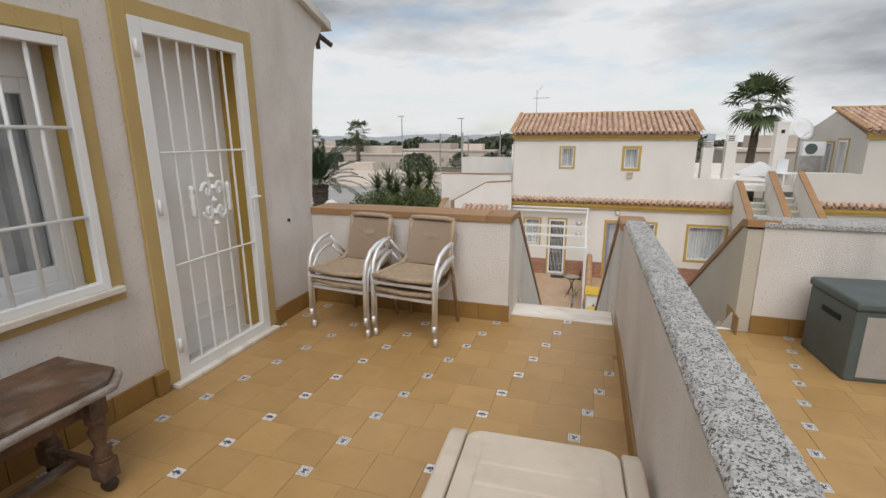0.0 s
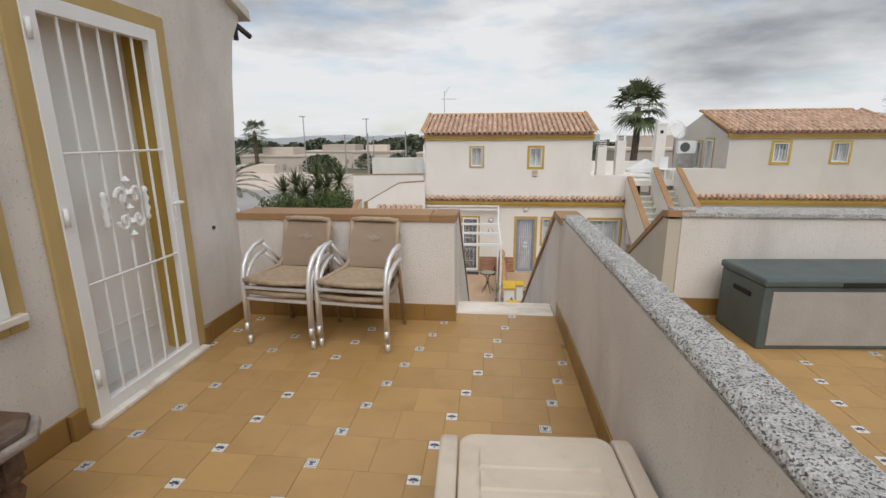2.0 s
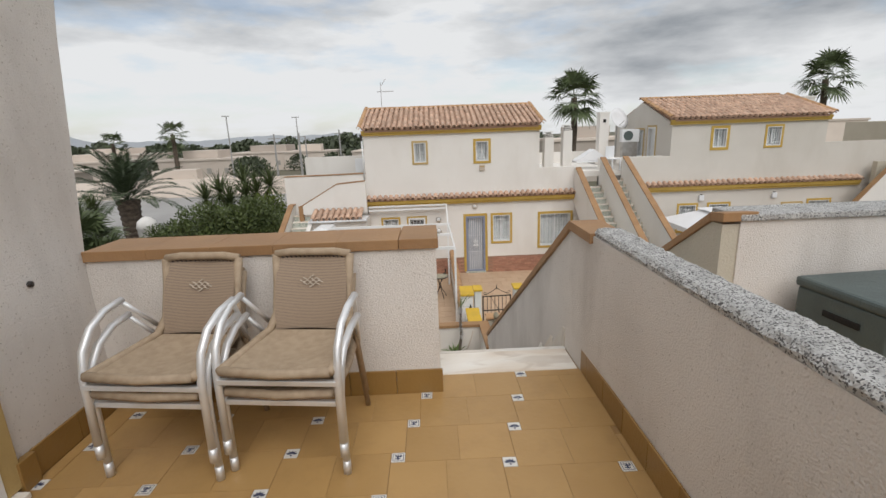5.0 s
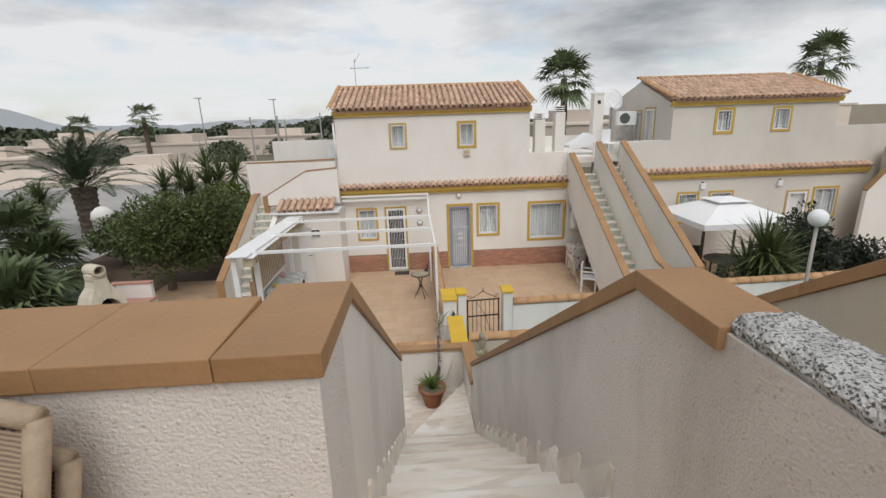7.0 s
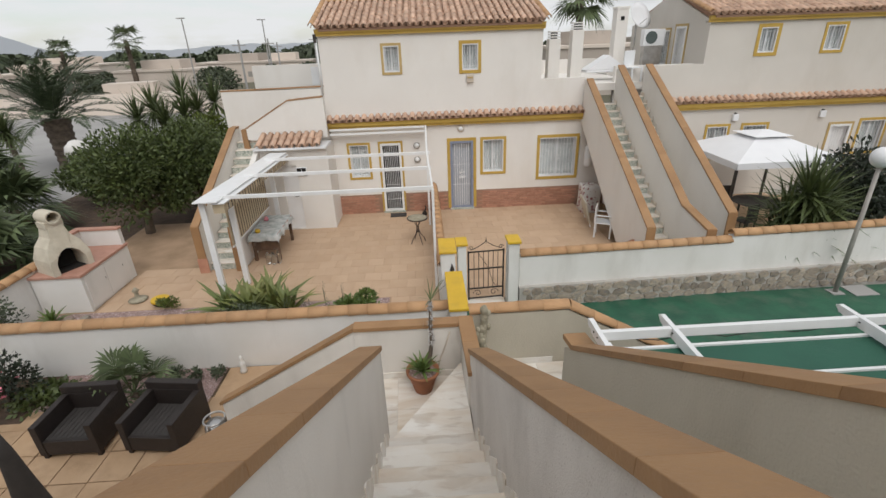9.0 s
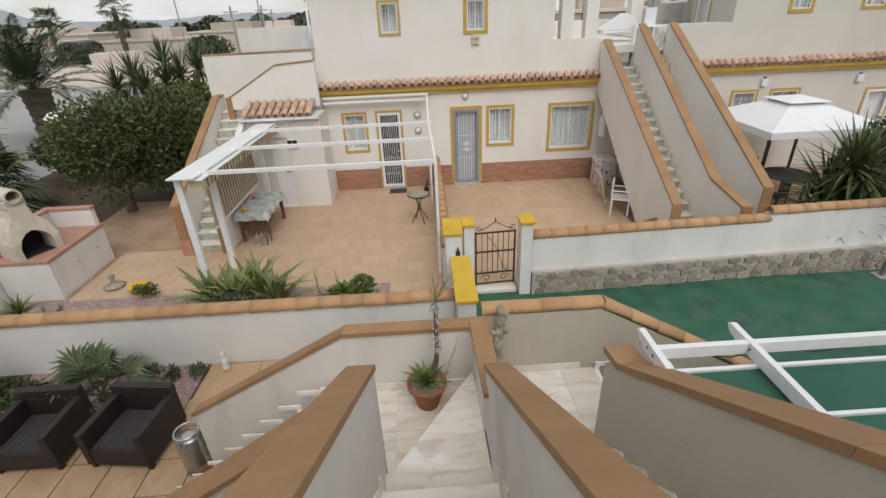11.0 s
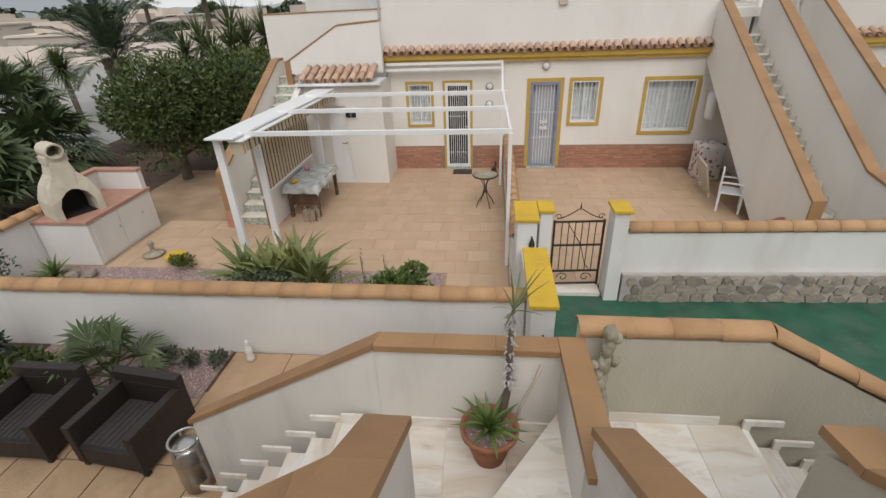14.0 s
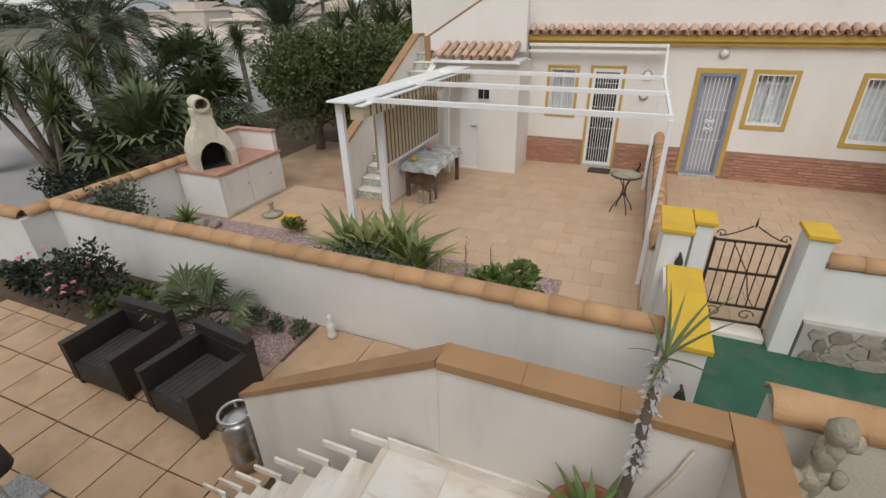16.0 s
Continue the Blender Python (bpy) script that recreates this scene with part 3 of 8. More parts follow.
floor_ob = solid("floor", new_box(XW - 0.28, 0.1, -3.2, 4.09, -0.35, -0.003), M["grout"], "terrace floor of ochre tiles with small painted insets", "floor", kind="structure")
nb_floor = solid("floor_next_door", new_box(0.28, 5.0, -3.2, 4.02, -0.3, -0.003), M["grout"], "neighbouring terrace floor of ochre tiles with painted insets", "floor", kind="structure")
# front parapet and the walls below
bm = bmesh.new()
box(bm, XW, -0.765, YF, YF + 0.27, -3.9, 0.868)
solid("wall_parapet", bm, M["stucco"], "rough cream stucco parapet", "wall", kind="structure")
bm = bmesh.new()
prism(bm, [(YF + 0.27, -3.9), (YF + 0.27, 0.866), (4.08, 0.848), (7.59, -1.337), (7.59, -3.9)], "x", -0.94, -0.765)
solid("wall_stair_left", bm, M["render"], "cream rendered wall beside the marble stair", "wall", kind="structure")
bm = bmesh.new()
prism(bm, [(3.7, -3.9), (3.7, 0.843), (4.06, 0.843), (7.79, -1.565), (7.79, -3.9)], "x", 0.06, 0.21)
prism(bm, [(0.10, -3.2), (0.255, -3.2), (0.255, 0.0), (0.21, 3.7), (0.06, 3.7), (0.075, 3.2), (0.10, 0.0)], "z", -3.9, 0.885)
solid("wall_stair_middle", bm, M["stucco"], "cream stucco wall dividing two terraces and stairs", "wall", kind="structure")
bm = bmesh.new()
prism(bm, [(4.0, -3.9), (4.0, 0.85), (4.1, 0.85), (7.70, -1.48), (7.70, -3.9)], "x", 0.94, 1.12)
solid("wall_terrace_next_door", new_box(1.042, 5.0, 3.99, 4.24, -3.9, 0.87), M["stucco"], "pale stucco front wall of the neighbouring terrace", "wall", kind="structure")
solid("wall_next_door", bm, M["ochre_render"], "beige rendered wall of the neighbouring stair and terrace", "wall", kind="structure")
solid("coping_next_door", new_box(1.03, 5.0, 3.97, 4.27, 0.87, 0.91, bev=0.008), M["granite"], "speckled terrazzo coping on the neighbouring terrace wall", "coping", kind="structure")
bm = bmesh.new()
box(bm, 4.8, 5.0, -3.2, 4.02, -0.3, 0.9)
box(bm, -2.8, 5.0, -3.4, -3.2, -0.3, 0.9)
solid("wall_behind", bm, M["stucco"], "stucco walls closing the terraces at the back", "wall", kind="structure")
bm = bmesh.new()
gr, ny = random.Random(3), 200
rows = []
for j in range(ny + 1):
    y = -1.4 + 5.09 * j / ny
    xa, xc = 0.102 - 0.0085 * max(0.0, y), 0.262 - 0.014 * max(0.0, y)
    prof = [(xa, 0.887), (xa - 0.004, 0.905), (xa + 0.008, 0.922)] + [(xa + (xc - xa) * k / 8, 0.926) for k in range(1, 8)] + [(xc - 0.008, 0.922), (xc + 0.004, 0.905), (xc, 0.887)]
    rows.append([bm.verts.new((x + gr.uniform(-0.004, 0.004), y, z + gr.uniform(-0.0035, 0.0035) * (z > 0.89))) for x, z in prof])
for ra, rb in zip(rows, rows[1:]):
    for k in range(len(ra)):
        q = (k + 1) % len(ra)
        bm.faces.new((ra[k], ra[q], rb[q], rb[k]))
bm.faces.new(rows[0])
bm.faces.new(rows[-1][::-1])
box(bm, 0.102, 0.262, -3.2, -1.401, 0.887, 0.924)
solid("granite_coping", bm, M["granite"], "rough speckled terrazzo coping on the dividing wall", "coping", kind="structure")


# coping pieces
def coping(name, label, runs, w0, w1, axis="x", t=0.055, over=0.025, material=None, bev=0.003):
    """Brown coping slabs over a wall between w0 and w1; runs of ((u, z), (u, z), pieces) along it."""
    ob = thing(name, label, "coping", kind="structure")
    for (ua, za), (ub, zb), k in runs:
        for i in range(k):
            f0, f1 = i / k, (i + 1) / k
            p0, p1 = (ua + (ub - ua) * f0, za + (zb - za) * f0), (ua + (ub - ua) * f1, za + (zb - za) * f1)
            g = 0.0002 if ub > ua else -0.0002
            b = bmesh.new()
            prism(b, [(p0[0] + g, p0[1]), (p1[0] - g, p1[1]), (p1[0] - g, p1[1] + t), (p0[0] + g, p0[1] + t)], axis, w0 - over, w1 + over, bev)
            part("coping_slab", b, material or M["cap"], ob)
    return ob


coping("parapet_coping", "brown clay coping slabs along the parapet", [((XW, 0.869), (-0.955, 0.869), 5)], YF + 0.01, YF + 0.27, "y", 0.053)
coping("stair_coping_left", "brown clay coping down the stair wall", [((3.635, 0.869), (4.08, 0.850), 1), ((4.08, 0.850), (7.61, -1.335), 9)], -0.935, -0.77, "x", 0.053, 0.018)
coping("stair_coping_middle", "brown clay coping down the dividing stair wall", [((3.69, 0.845), (4.06, 0.845), 1), ((4.06, 0.845), (7.80, -1.563), 10)], 0.06, 0.21, "x", 0.055, 0.018)
coping("stair_coping_next_door", "brown clay coping down the neighbouring stair wall", [((3.975, 0.87), (4.1, 0.855), 1), ((4.1, 0.855), (7.50, -1.37), 9), ((7.50, -1.37), (7.73, -1.405), 1)], 0.945, 1.115, "x", 0.055, 0.02)

# landing walls
bm = bmesh.new()
box(bm, 0.04, 0.17, 7.79, 8.53, -3.9, -1.735)
box(bm, -1.15, 0.17, 8.53, 8.64, -3.9, -1.735)
solid("wall_landing", bm, M["render"], "cream rendered wall round the stair landing", "wall", kind="structure")
coping("landing_coping", "brown clay coping round the stair landing", [((-1.15, -1.733), (0.02, -1.733), 3)], 8.525, 8.635, "y", 0.048, 0.018)
coping("landing_coping_side", "brown clay coping on the landing side wall", [((7.66, -1.731), (8.655, -1.731), 2)], 0.04, 0.17, "x", 0.048, 0.018)
SW = pose(-1.248, 8.53, 0, 0, 0, 180 - 12)
bm = bmesh.new()
prism(bm, [(0.0, -3.9), (0.0, -1.737), (1.90, -2.995), (1.90, -3.9)], "y", -0.11, 0.0)
solid("wall_lower_stair", bm, M["render"], "cream rendered wall sloping down to the garden", "wall", kind="structure", m=SW)
c_ = coping("lower_stair_coping", "brown clay coping sloping down to the garden", [((0.0, -1.731), (1.93, -3.005), 5)], -0.11, 0.0, "y", 0.05, 0.018)
c_.matrix_world = SW
bm = bmesh.new()
prism(bm, [(-3.1, -3.9), (-3.1, -2.92), (-0.95, -1.46), (-0.95, -3.9)], "y", 7.36, 7.56)
solid("wall_lower_stair_inner", bm, M["render"], "cream rendered inner wall of the lower stair", "wall", kind="structure")
coping("lower_stair_coping_inner", "brown clay coping on the inner wall of the lower stair", [((-3.12, -2.93), (-0.955, -1.455), 6)], 7.36, 7.56, "y", 0.055)

# skirting tiles of the terrace
sk = thing("skirting", "glazed ochre skirting tiles round the terrace", "skirting", kind="structure")


def skirt_run(axis, at, d, u0, u1, z0=0.0, h=0.14, step=0.25):
    k = max(1, round((u1 - u0) / step))
    for i in range(k):
        a, b = u0 + (u1 - u0) * i / k + 0.001, u0 + (u1 - u0) * (i + 1) / k - 0.001
        lo, hi = sorted((at, at + d))
        part("tile", new_box(a, b, lo, hi, z0, z0 + h, bev=0.003) if axis == "x" else new_box(lo, hi, a, b, z0, z0 + h, bev=0.003), M["skirt"], sk)


skirt_run("y", XW, 0.012, -1.5, 1.92)
skirt_run("y", XW, 0.012, 3.1, YF - 0.012)
part("tile", new_box(XW, XW + 0.035, 1.925, 2.01, 0, 0.14, bev=0.003), M["skirt"], sk)
part("tile", new_box(XW, XW + 0.035, 3.01, 3.095, 0, 0.14, bev=0.003), M["skirt"], sk)
skirt_run("x", YF, -0.012, XW, -0.753)
skirt_run("y", 0.10, -0.012, -1.5, 0.0)
for i in range(15):
    ya, yb = i * 0.2465, (i + 1) * 0.2465
    xa, xb = 0.10 - 0.0082 * ya, 0.10 - 0.0082 * yb
    bm = bmesh.new()
    prism(bm, [(xa, ya + 0.001), (xb, yb - 0.001), (xb - 0.012, yb - 0.001), (xa - 0.012, ya + 0.001)], "z", 0.0, 0.14, 0.003)
    part("tile", bm, M["skirt"], sk)
skirt_run("y", 0.07, -0.012, 3.70, 3.82)
skirt_run("y", 0.255, 0.012, -1.5, 0.0)
skirt_run("x", 3.99, -0.012, 1.04, 4.8)
part("tile", new_box(0.928, 0.94, 3.9, 4.2, 0, 0.14, bev=0.003), M["skirt"], sk)


# ---- marble stairs ----
def flight(name, label, x0, x1, y0, n, going, rise, z0=0.0, m=None, skirt=True):
    """A straight flight along +y that goes down from z0: marble treads, risers and stepped skirting over a solid core."""
    ob = thing(name, label, "stairs", m, kind="structure")
    core = [(y0 + 0.02, z0 - 0.05)]
    for i in range(n):
        core += [(y0 + 0.02 + i * going, z0 - (i + 1) * rise - 0.035), (y0 + 0.02 + (i + 1) * going, z0 - (i + 1) * rise - 0.035)]
    core += [(y0 + n * going, z0 - n * rise - 1.2), (y0 + 0.02, z0 - n * rise - 1.2)]
    b = bmesh.new()
    prism(b, core, "x", x0 + 0.005, x1 - 0.005)
    part("core", b, M["render"], ob)
    part("tread", new_box(x0, x1, y0 - 0.0, y0 + 0.04, z0 - 0.032, z0 + 0.0, bev=0.004), M["marble"], ob)
    for i in range(n):
        ya, z = y0 + i * going, z0 - (i + 1) * rise
        part("riser", new_box(x0, x1, ya, ya + 0.02, z, z + rise - 0.033), M["marble"], ob)
        part("tread", new_box(x0, x1, ya + 0.02, ya + going + 0.035, z - 0.032, z, bev=0.005), M["marble"], ob)
        if skirt:
            for xa, xb in ((x0, x0 + 0.012), (x1 - 0.012, x1)):
                b = bmesh.new()
                prism(b, [(ya + 0.02, z), (ya + 0.02, z + rise + 0.13), (ya + 0.055, z + rise + 0.13), (ya + going + 0.02, z + 0.075), (ya + going + 0.02, z)], "x", xa, xb)
                part("stair_skirting", b, M["marble"], ob)
    return ob


flight("stair_upper", "cream veined marble stair going down between two walls", -0.767, 0.062, 4.09, 12, 0.2765, 0.189, Z_T)
part("threshold", new_box(-0.764, 0.05, 3.825, 4.088, Z_T - 0.03, Z_T + 0.002, bev=0.003), M["marble"], scene.objects["stair_upper"], "veined marble threshold slab")
flight("stair_next_door", "cream marble stair of the neighbouring house", 0.21, 0.94, 4.0, 12, 0.29, 0.189, Z_T)
ZL = -2.405
ld = thing("landing", "cream marble stair landing with large slabs", "stairs", kind="structure")
part("core", new_box(-1.475, 0.049, 7.4, 8.529, -3.9, ZL - 0.005), M["render"], ld)
for xa, xb, ya, yb in ((-1.447, -1.1, 7.57, 8.0), (-1.098, -0.7, 7.57, 8.0), (-0.698, -0.3, 7.4, 8.0), (-0.298, 0.05, 7.4, 8.0),
                       (-1.447, -1.1, 8.002, 8.53), (-1.098, -0.7, 8.002, 8.53), (-0.698, -0.3, 8.002, 8.53), (-0.298, 0.05, 8.002, 8.53)):
    part("slab", new_box(xa, xb, ya, yb, ZL - 0.03, ZL, bev=0.003), M["marble"], ld)
b = bmesh.new()
prism(b, [(-0.72, 7.412), (0.046, 7.412), (0.046, 8.5)], "z", ZL + 0.001, ZL + 0.15)
part("wedge_core", b, M["marble"], ld)
b = bmesh.new()
prism(b, [(-0.74, 7.409), (0.048, 7.409), (0.048, 8.53)], "z", ZL + 0.151, ZL + 0.185, 0.004)
part("wedge_tread", b, M["marble"], ld, "triangular winder slab of veined marble")
part("stair_skirting", new_box(-1.45, 0.04, 8.515, 8.53, ZL + 0.001, ZL + 0.08), M["marble"], ld)
f2 = flight("stair_lower", "cream marble steps down to the garden", 0.0, 0.92, 0.0, 8, 0.22, 0.18, ZL, m=pose(-1.547, 7.60, 0, 0, 0, 90), skirt=False)
for i in range(8):
    b = bmesh.new()
    a_ = i * 0.22
    prism(b, [(a_, ZL - (i + 1) * 0.18), (a_, ZL - i * 0.18 + 0.05), (a_ + 0.23, ZL - i * 0.18 + 0.05), (a_ + 0.23, ZL - i * 0.18 + 0.005), (a_ + 0.05, ZL - i * 0.18 + 0.005), (a_ + 0.05, ZL - (i + 1) * 0.18)], "x", 0.912, 0.93)
    part("stair_skirting", b, M["marble"], f2)
nl = thing("landing_next_door", "cream marble landing of the neighbouring stair", "stairs", kind="structure")
part("core", new_box(0.23, 1.3, 7.5, 8.655, -3.9, ZL - 0.03), M["render"], nl)
for xa, xb, ya, yb in ((0.27, 0.6, 7.5, 8.1), (0.602, 0.95, 7.5, 8.1), (0.27, 0.6, 8.102, 8.658), (0.602, 0.95, 8.102, 8.658), (0.952, 1.3, 7.75, 8.658)):
    part("slab", new_box(xa, xb, ya, yb, ZL - 0.03, ZL, bev=0.003), M["marble"], nl)
part("stair_skirting", new_box(0.24, 1.15, 8.643, 8.658, ZL + 0.001, ZL + 0.08), M["marble"], nl)
f3 = flight("stair_lower_next_door", "cream marble steps of the neighbouring house", 0.0, 0.95, 0.0, 8, 0.24, 0.18, ZL, m=pose(1.2, 8.64, 0, 0, 0, -90), skirt=False)
for i in range(8):
    b = bmesh.new()
    a_ = i * 0.24
    prism(b, [(a_, ZL - (i + 1) * 0.18), (a_, ZL - i * 0.18 + 0.085), (a_ + 0.25, ZL - i * 0.18 + 0.085), (a_ + 0.25, ZL - i * 0.18 + 0.04), (a_ + 0.05, ZL - i * 0.18 + 0.04), (a_ + 0.05, ZL - (i + 1) * 0.18)], "x", 0.0, 0.02)
    part("stair_skirting", b, M["marble"], f3)
bm = bmesh.new()
prism(bm, [(0.075, -3.9), (0.075, -1.69), (1.2, -1.69), (3.5, -2.97), (3.5, -3.9)], "y", 8.66, 8.82)
solid("wall_landing_next_door", bm, M["ochre_render"], "beige rendered wall round the neighbouring landing", "wall", kind="structure")



def shear(*names):
    """The stair runs about one degree off the terrace: slide what lies ahead of the terrace edge to the side."""
    for ob in scene.objects:
        root = ob.parent or ob
        if ob.type == "MESH" and root.name in names and root.matrix_basis == Matrix():
            for v in ob.data.vertices:
                v.co.x -= 0.021 * max(0.0, v.co.y - 3.95)


shear("wall_stair_left", "wall_stair_middle", "wall_next_door", "stair_coping_left", "stair_coping_middle", "stair_coping_next_door", "stair_upper",
      "stair_next_door", "landing", "landing_next_door", "wall_landing", "landing_coping", "landing_coping_side", "wall_lower_stair_inner", "lower_stair_coping_inner")

# ---- clay tiles ----
def barrel(length=0.42, r=0.1, r2=0.085, k=6, th=0.014, spread=math.pi):
    """One barrel tile: an arched shell along +y, its low end at the origin."""
    bm = bmesh.new()
    rows = []
    for y, rr in ((0, r), (length, r2)):
        for d in (0, th):
            rows.append([bm.verts.new(((rr - d) * math.cos(math.pi / 2 - spread / 2 + spread * i / k), y, (rr - d) * math.sin(math.pi / 2 - spread / 2 + spread * i / k))) for i in range(k + 1)])
    a, b, c, d = rows
    for i in range(k):
        bm.faces.new((a[i], a[i + 1], c[i + 1], c[i]))
        bm.faces.new((b[i], d[i], d[i + 1], b[i + 1]))
        bm.faces.new((a[i], b[i], b[i + 1], a[i + 1]))
        bm.faces.new((c[i], c[i + 1], d[i + 1], d[i]))
    bm.faces.new((a[0], c[0], d[0], b[0]))
    bm.faces.new((a[k], b[k], d[k], c[k]))
    return bm


tile_roof_mesh = finish("roof_tile", barrel(0.44, 0.085, 0.072, 6), M["terracotta"], True)
cope_mesh = finish("coping_tile", barrel(0.36, 0.17, 0.155, 6, 0.02, math.pi * 0.8), M["coping_tile"], True)
cope_small = finish("coping_tile_small", barrel(0.30, 0.115, 0.104, 6, 0.018, math.pi * 0.85), M["coping_tile"], True)


def tile_field(parent, x0, x1, y0, z0, rows, slope, pitch=0.19, step=0.38):
    """Rows of barrel tiles from the eave (y0, z0) upward along +y; covers and troughs joined to one piece of roof."""
    bm = bmesh.new()
    k = int((x1 - x0) / pitch)
    for i in range(k):
        for j in range(rows):
            for up in (1, -1):
                x = x0 + (i + (0.5 if up == 1 else 1.0)) * (x1 - x0) / k
                if up == -1 and i == k - 1:
                    continue
                src = bmesh.new()
                src.from_mesh(tile_roof_mesh)
                jx, jz = random.uniform(-0.006, 0.006), random.uniform(-0.006, 0.008)
                m = Matrix.Translation((x + jx, y0 + j * step * math.cos(slope), z0 + j * step * math.sin(slope) + jz + (0.0 if up == 1 else 0.045))) @ pose(0, 0, 0, math.degrees(slope) + 1.2, random.uniform(-2, 2), random.uniform(-1.2, 1.2)) @ Matrix.Scale(up, 4, (0, 0, 1))
                bmesh.ops.transform(src, matrix=m, verts=src.verts)
                tmp.clear_geometry()
                src.to_mesh(tmp)
                src.free()
                bm.from_mesh(tmp)
    ob = new("roof_tiles", finish("roof_tiles", bm, M["terracotta"], True))
    ob.parent = parent
    return tagged(ob, "rows of weathered terracotta barrel tiles", kind="stuff")


tmp = bpy.data.meshes.new("scratch")


def cope_run(name, label, p, q, me=None, step=0.33, w=1.0, hz=1.0):
    """Arched clay coping tiles, one after another, from p to q."""
    ob = thing(name, label, "coping", kind="structure")
    p, q = Vector(p), Vector(q)
    d = q - p
    k = max(1, round(d.length / step))
    yaw, pitch = math.degrees(math.atan2(-d.x, d.y)), math.degrees(math.asin(d.z / d.length))
    for i in range(k):
        c = p + d * (i / k)
        piece("coping_tile", me or cope_mesh, ob, pose(c.x, c.y, c.z, pitch + random.uniform(0.6, 2.0), random.uniform(-1.5, 1.5), yaw + random.uniform(-1, 1)) @ Matrix.Diagonal((w, (d.length / k + 0.025) / 0.36 if me is None else (d.length / k + 0.02) / 0.30, hz, 1)))
    return ob


cope_run("landing_tile_coping", "arched terracotta coping tiles on the neighbouring landing wall", (0.06, 8.74, -1.70), (1.2, 8.74, -1.70), step=0.32, w=0.62, hz=0.62)
cope_run("landing_tile_coping_slope", "arched terracotta coping tiles sloping down beside the green path", (1.2, 8.74, -1.70), (3.5, 8.74, -2.98), step=0.32, w=0.62, hz=0.62)

# ---- garden wall opposite, pillars, gate, front wall ----
solid("garden_wall", new_box(-8.62, -0.1, 10.84, 11.02, -4.05, -2.955), M["white_wall"], "whitewashed garden wall with grey stains and a crack", "wall", kind="structure")
cope_run("garden_wall_coping", "arched terracotta coping tiles along the garden wall", (-8.7, 10.93, -2.985), (-0.1, 10.93, -2.985), step=0.335, w=0.85)
solid("side_wall", new_box(-8.78, -8.62, 10.4, 14.2, -4.05, -2.95), M["white_wall"], "whitewashed side wall of the garden", "wall", kind="structure")
solid("side_wall_near", new_box(-12.5, -8.78, 10.4, 10.58, -4.05, -2.95), M["white_wall"], "whitewashed wall along the street side", "wall", kind="structure")
cope_run("side_wall_coping", "arched terracotta coping tiles along the side wall", (-8.70, 10.5, -2.98), (-8.70, 14.2, -2.98), step=0.34, w=0.8)
cope_run("side_wall_near_coping", "arched terracotta coping tiles along the street side wall", (-12.5, 10.49, -2.98), (-8.7, 10.49, -2.98), step=0.34, w=0.8)


def pillar(x0, x1, y0, y1, top, label, grp="gate pillars"):
    ob = thing("pillar", label, "pillar", group=grp)
    part("shaft", new_box(x0 + 0.03, x1 - 0.03, y0 + 0.03, y1 - 0.03, -4.05, top - 0.05, bev=0.006), M["white_wall"], ob, "whitewashed masonry")
    part("cap", new_box(x0, x1, y0, y1, top - 0.05, top, bev=0.008), M["yellow"], ob, "yellow painted cap slab")
    return ob


pillar(-0.1, 0.21, 10.24, 11.52, -2.575, "long white garden pillar with a yellow cap")
pillar(-0.17, 0.16, 12.03, 12.7, -2.43, "white gate pillar with a yellow cap beside the patio")
pillar(0.17, 0.40, 12.34, 12.72, -2.43, "narrow white gate pillar with a yellow cap")
pillar(1.15, 1.41, 12.17, 12.56, -2.36, "white gate pillar with a yellow cap beside the front wall")
solid("gate_sill", new_box(0.37, 1.15, 12.3, 12.6, -4.05, -3.76, bev=0.006), M["marble"], "white marble sill below the gate", "sill", kind="structure")
solid("gate_link_wall", new_box(-0.07, 0.13, 11.5, 12.05, -4.05, -2.9), M["white_wall"], "short whitewashed wall between two pillars", "wall", kind="structure")

FW = pose(1.4, 12.27, 0, 0, 0, 2.0)
solid("front_wall", new_box(0.0, 4.32, 0.0, 0.16, -4.05, -2.74), M["white_wall"], "whitewashed front wall above a stone base", "wall", kind="structure", m=FW)
solid("front_wall_far", new_box(4.32, 16.0, 0.0, 0.16, -4.05, -2.60), M["white_wall"], "whitewashed front wall, one step higher", "wall", kind="structure", m=FW)
fa, fb, fc = FW @ Vector((0.02, 0.08, -2.765)), FW @ Vector((4.32, 0.08, -2.765)), FW @ Vector((16, 0.08, -2.625))
cope_run("front_wall_coping", "arched terracotta coping tiles on the front wall", fa, fb, step=0.3, w=0.72)
cope_run("front_wall_coping_far", "arched terracotta coping tiles on the higher front wall", (fb.x, fb.y, -2.625), fc, step=0.3, w=0.72)
sb = solid("stone_base", new_box(0.0, 16.0, -0.09, 0.0, -4.05, -3.37), M["stone_joint"], "base of irregular split stones along the front wall", "wall", kind="structure", m=FW)
solid("patio_divider", new_box(-0.17, -0.01, 12.7, 18.46, -4.05, -3.06), M["white_wall"], "low whitewashed wall between two patios", "wall", kind="structure")
cope_run("patio_divider_coping", "arched terracotta coping tiles on the low patio wall", (-0.09, 12.7, -3.09), (-0.09, 18.4, -3.09), step=0.32, w=0.72)

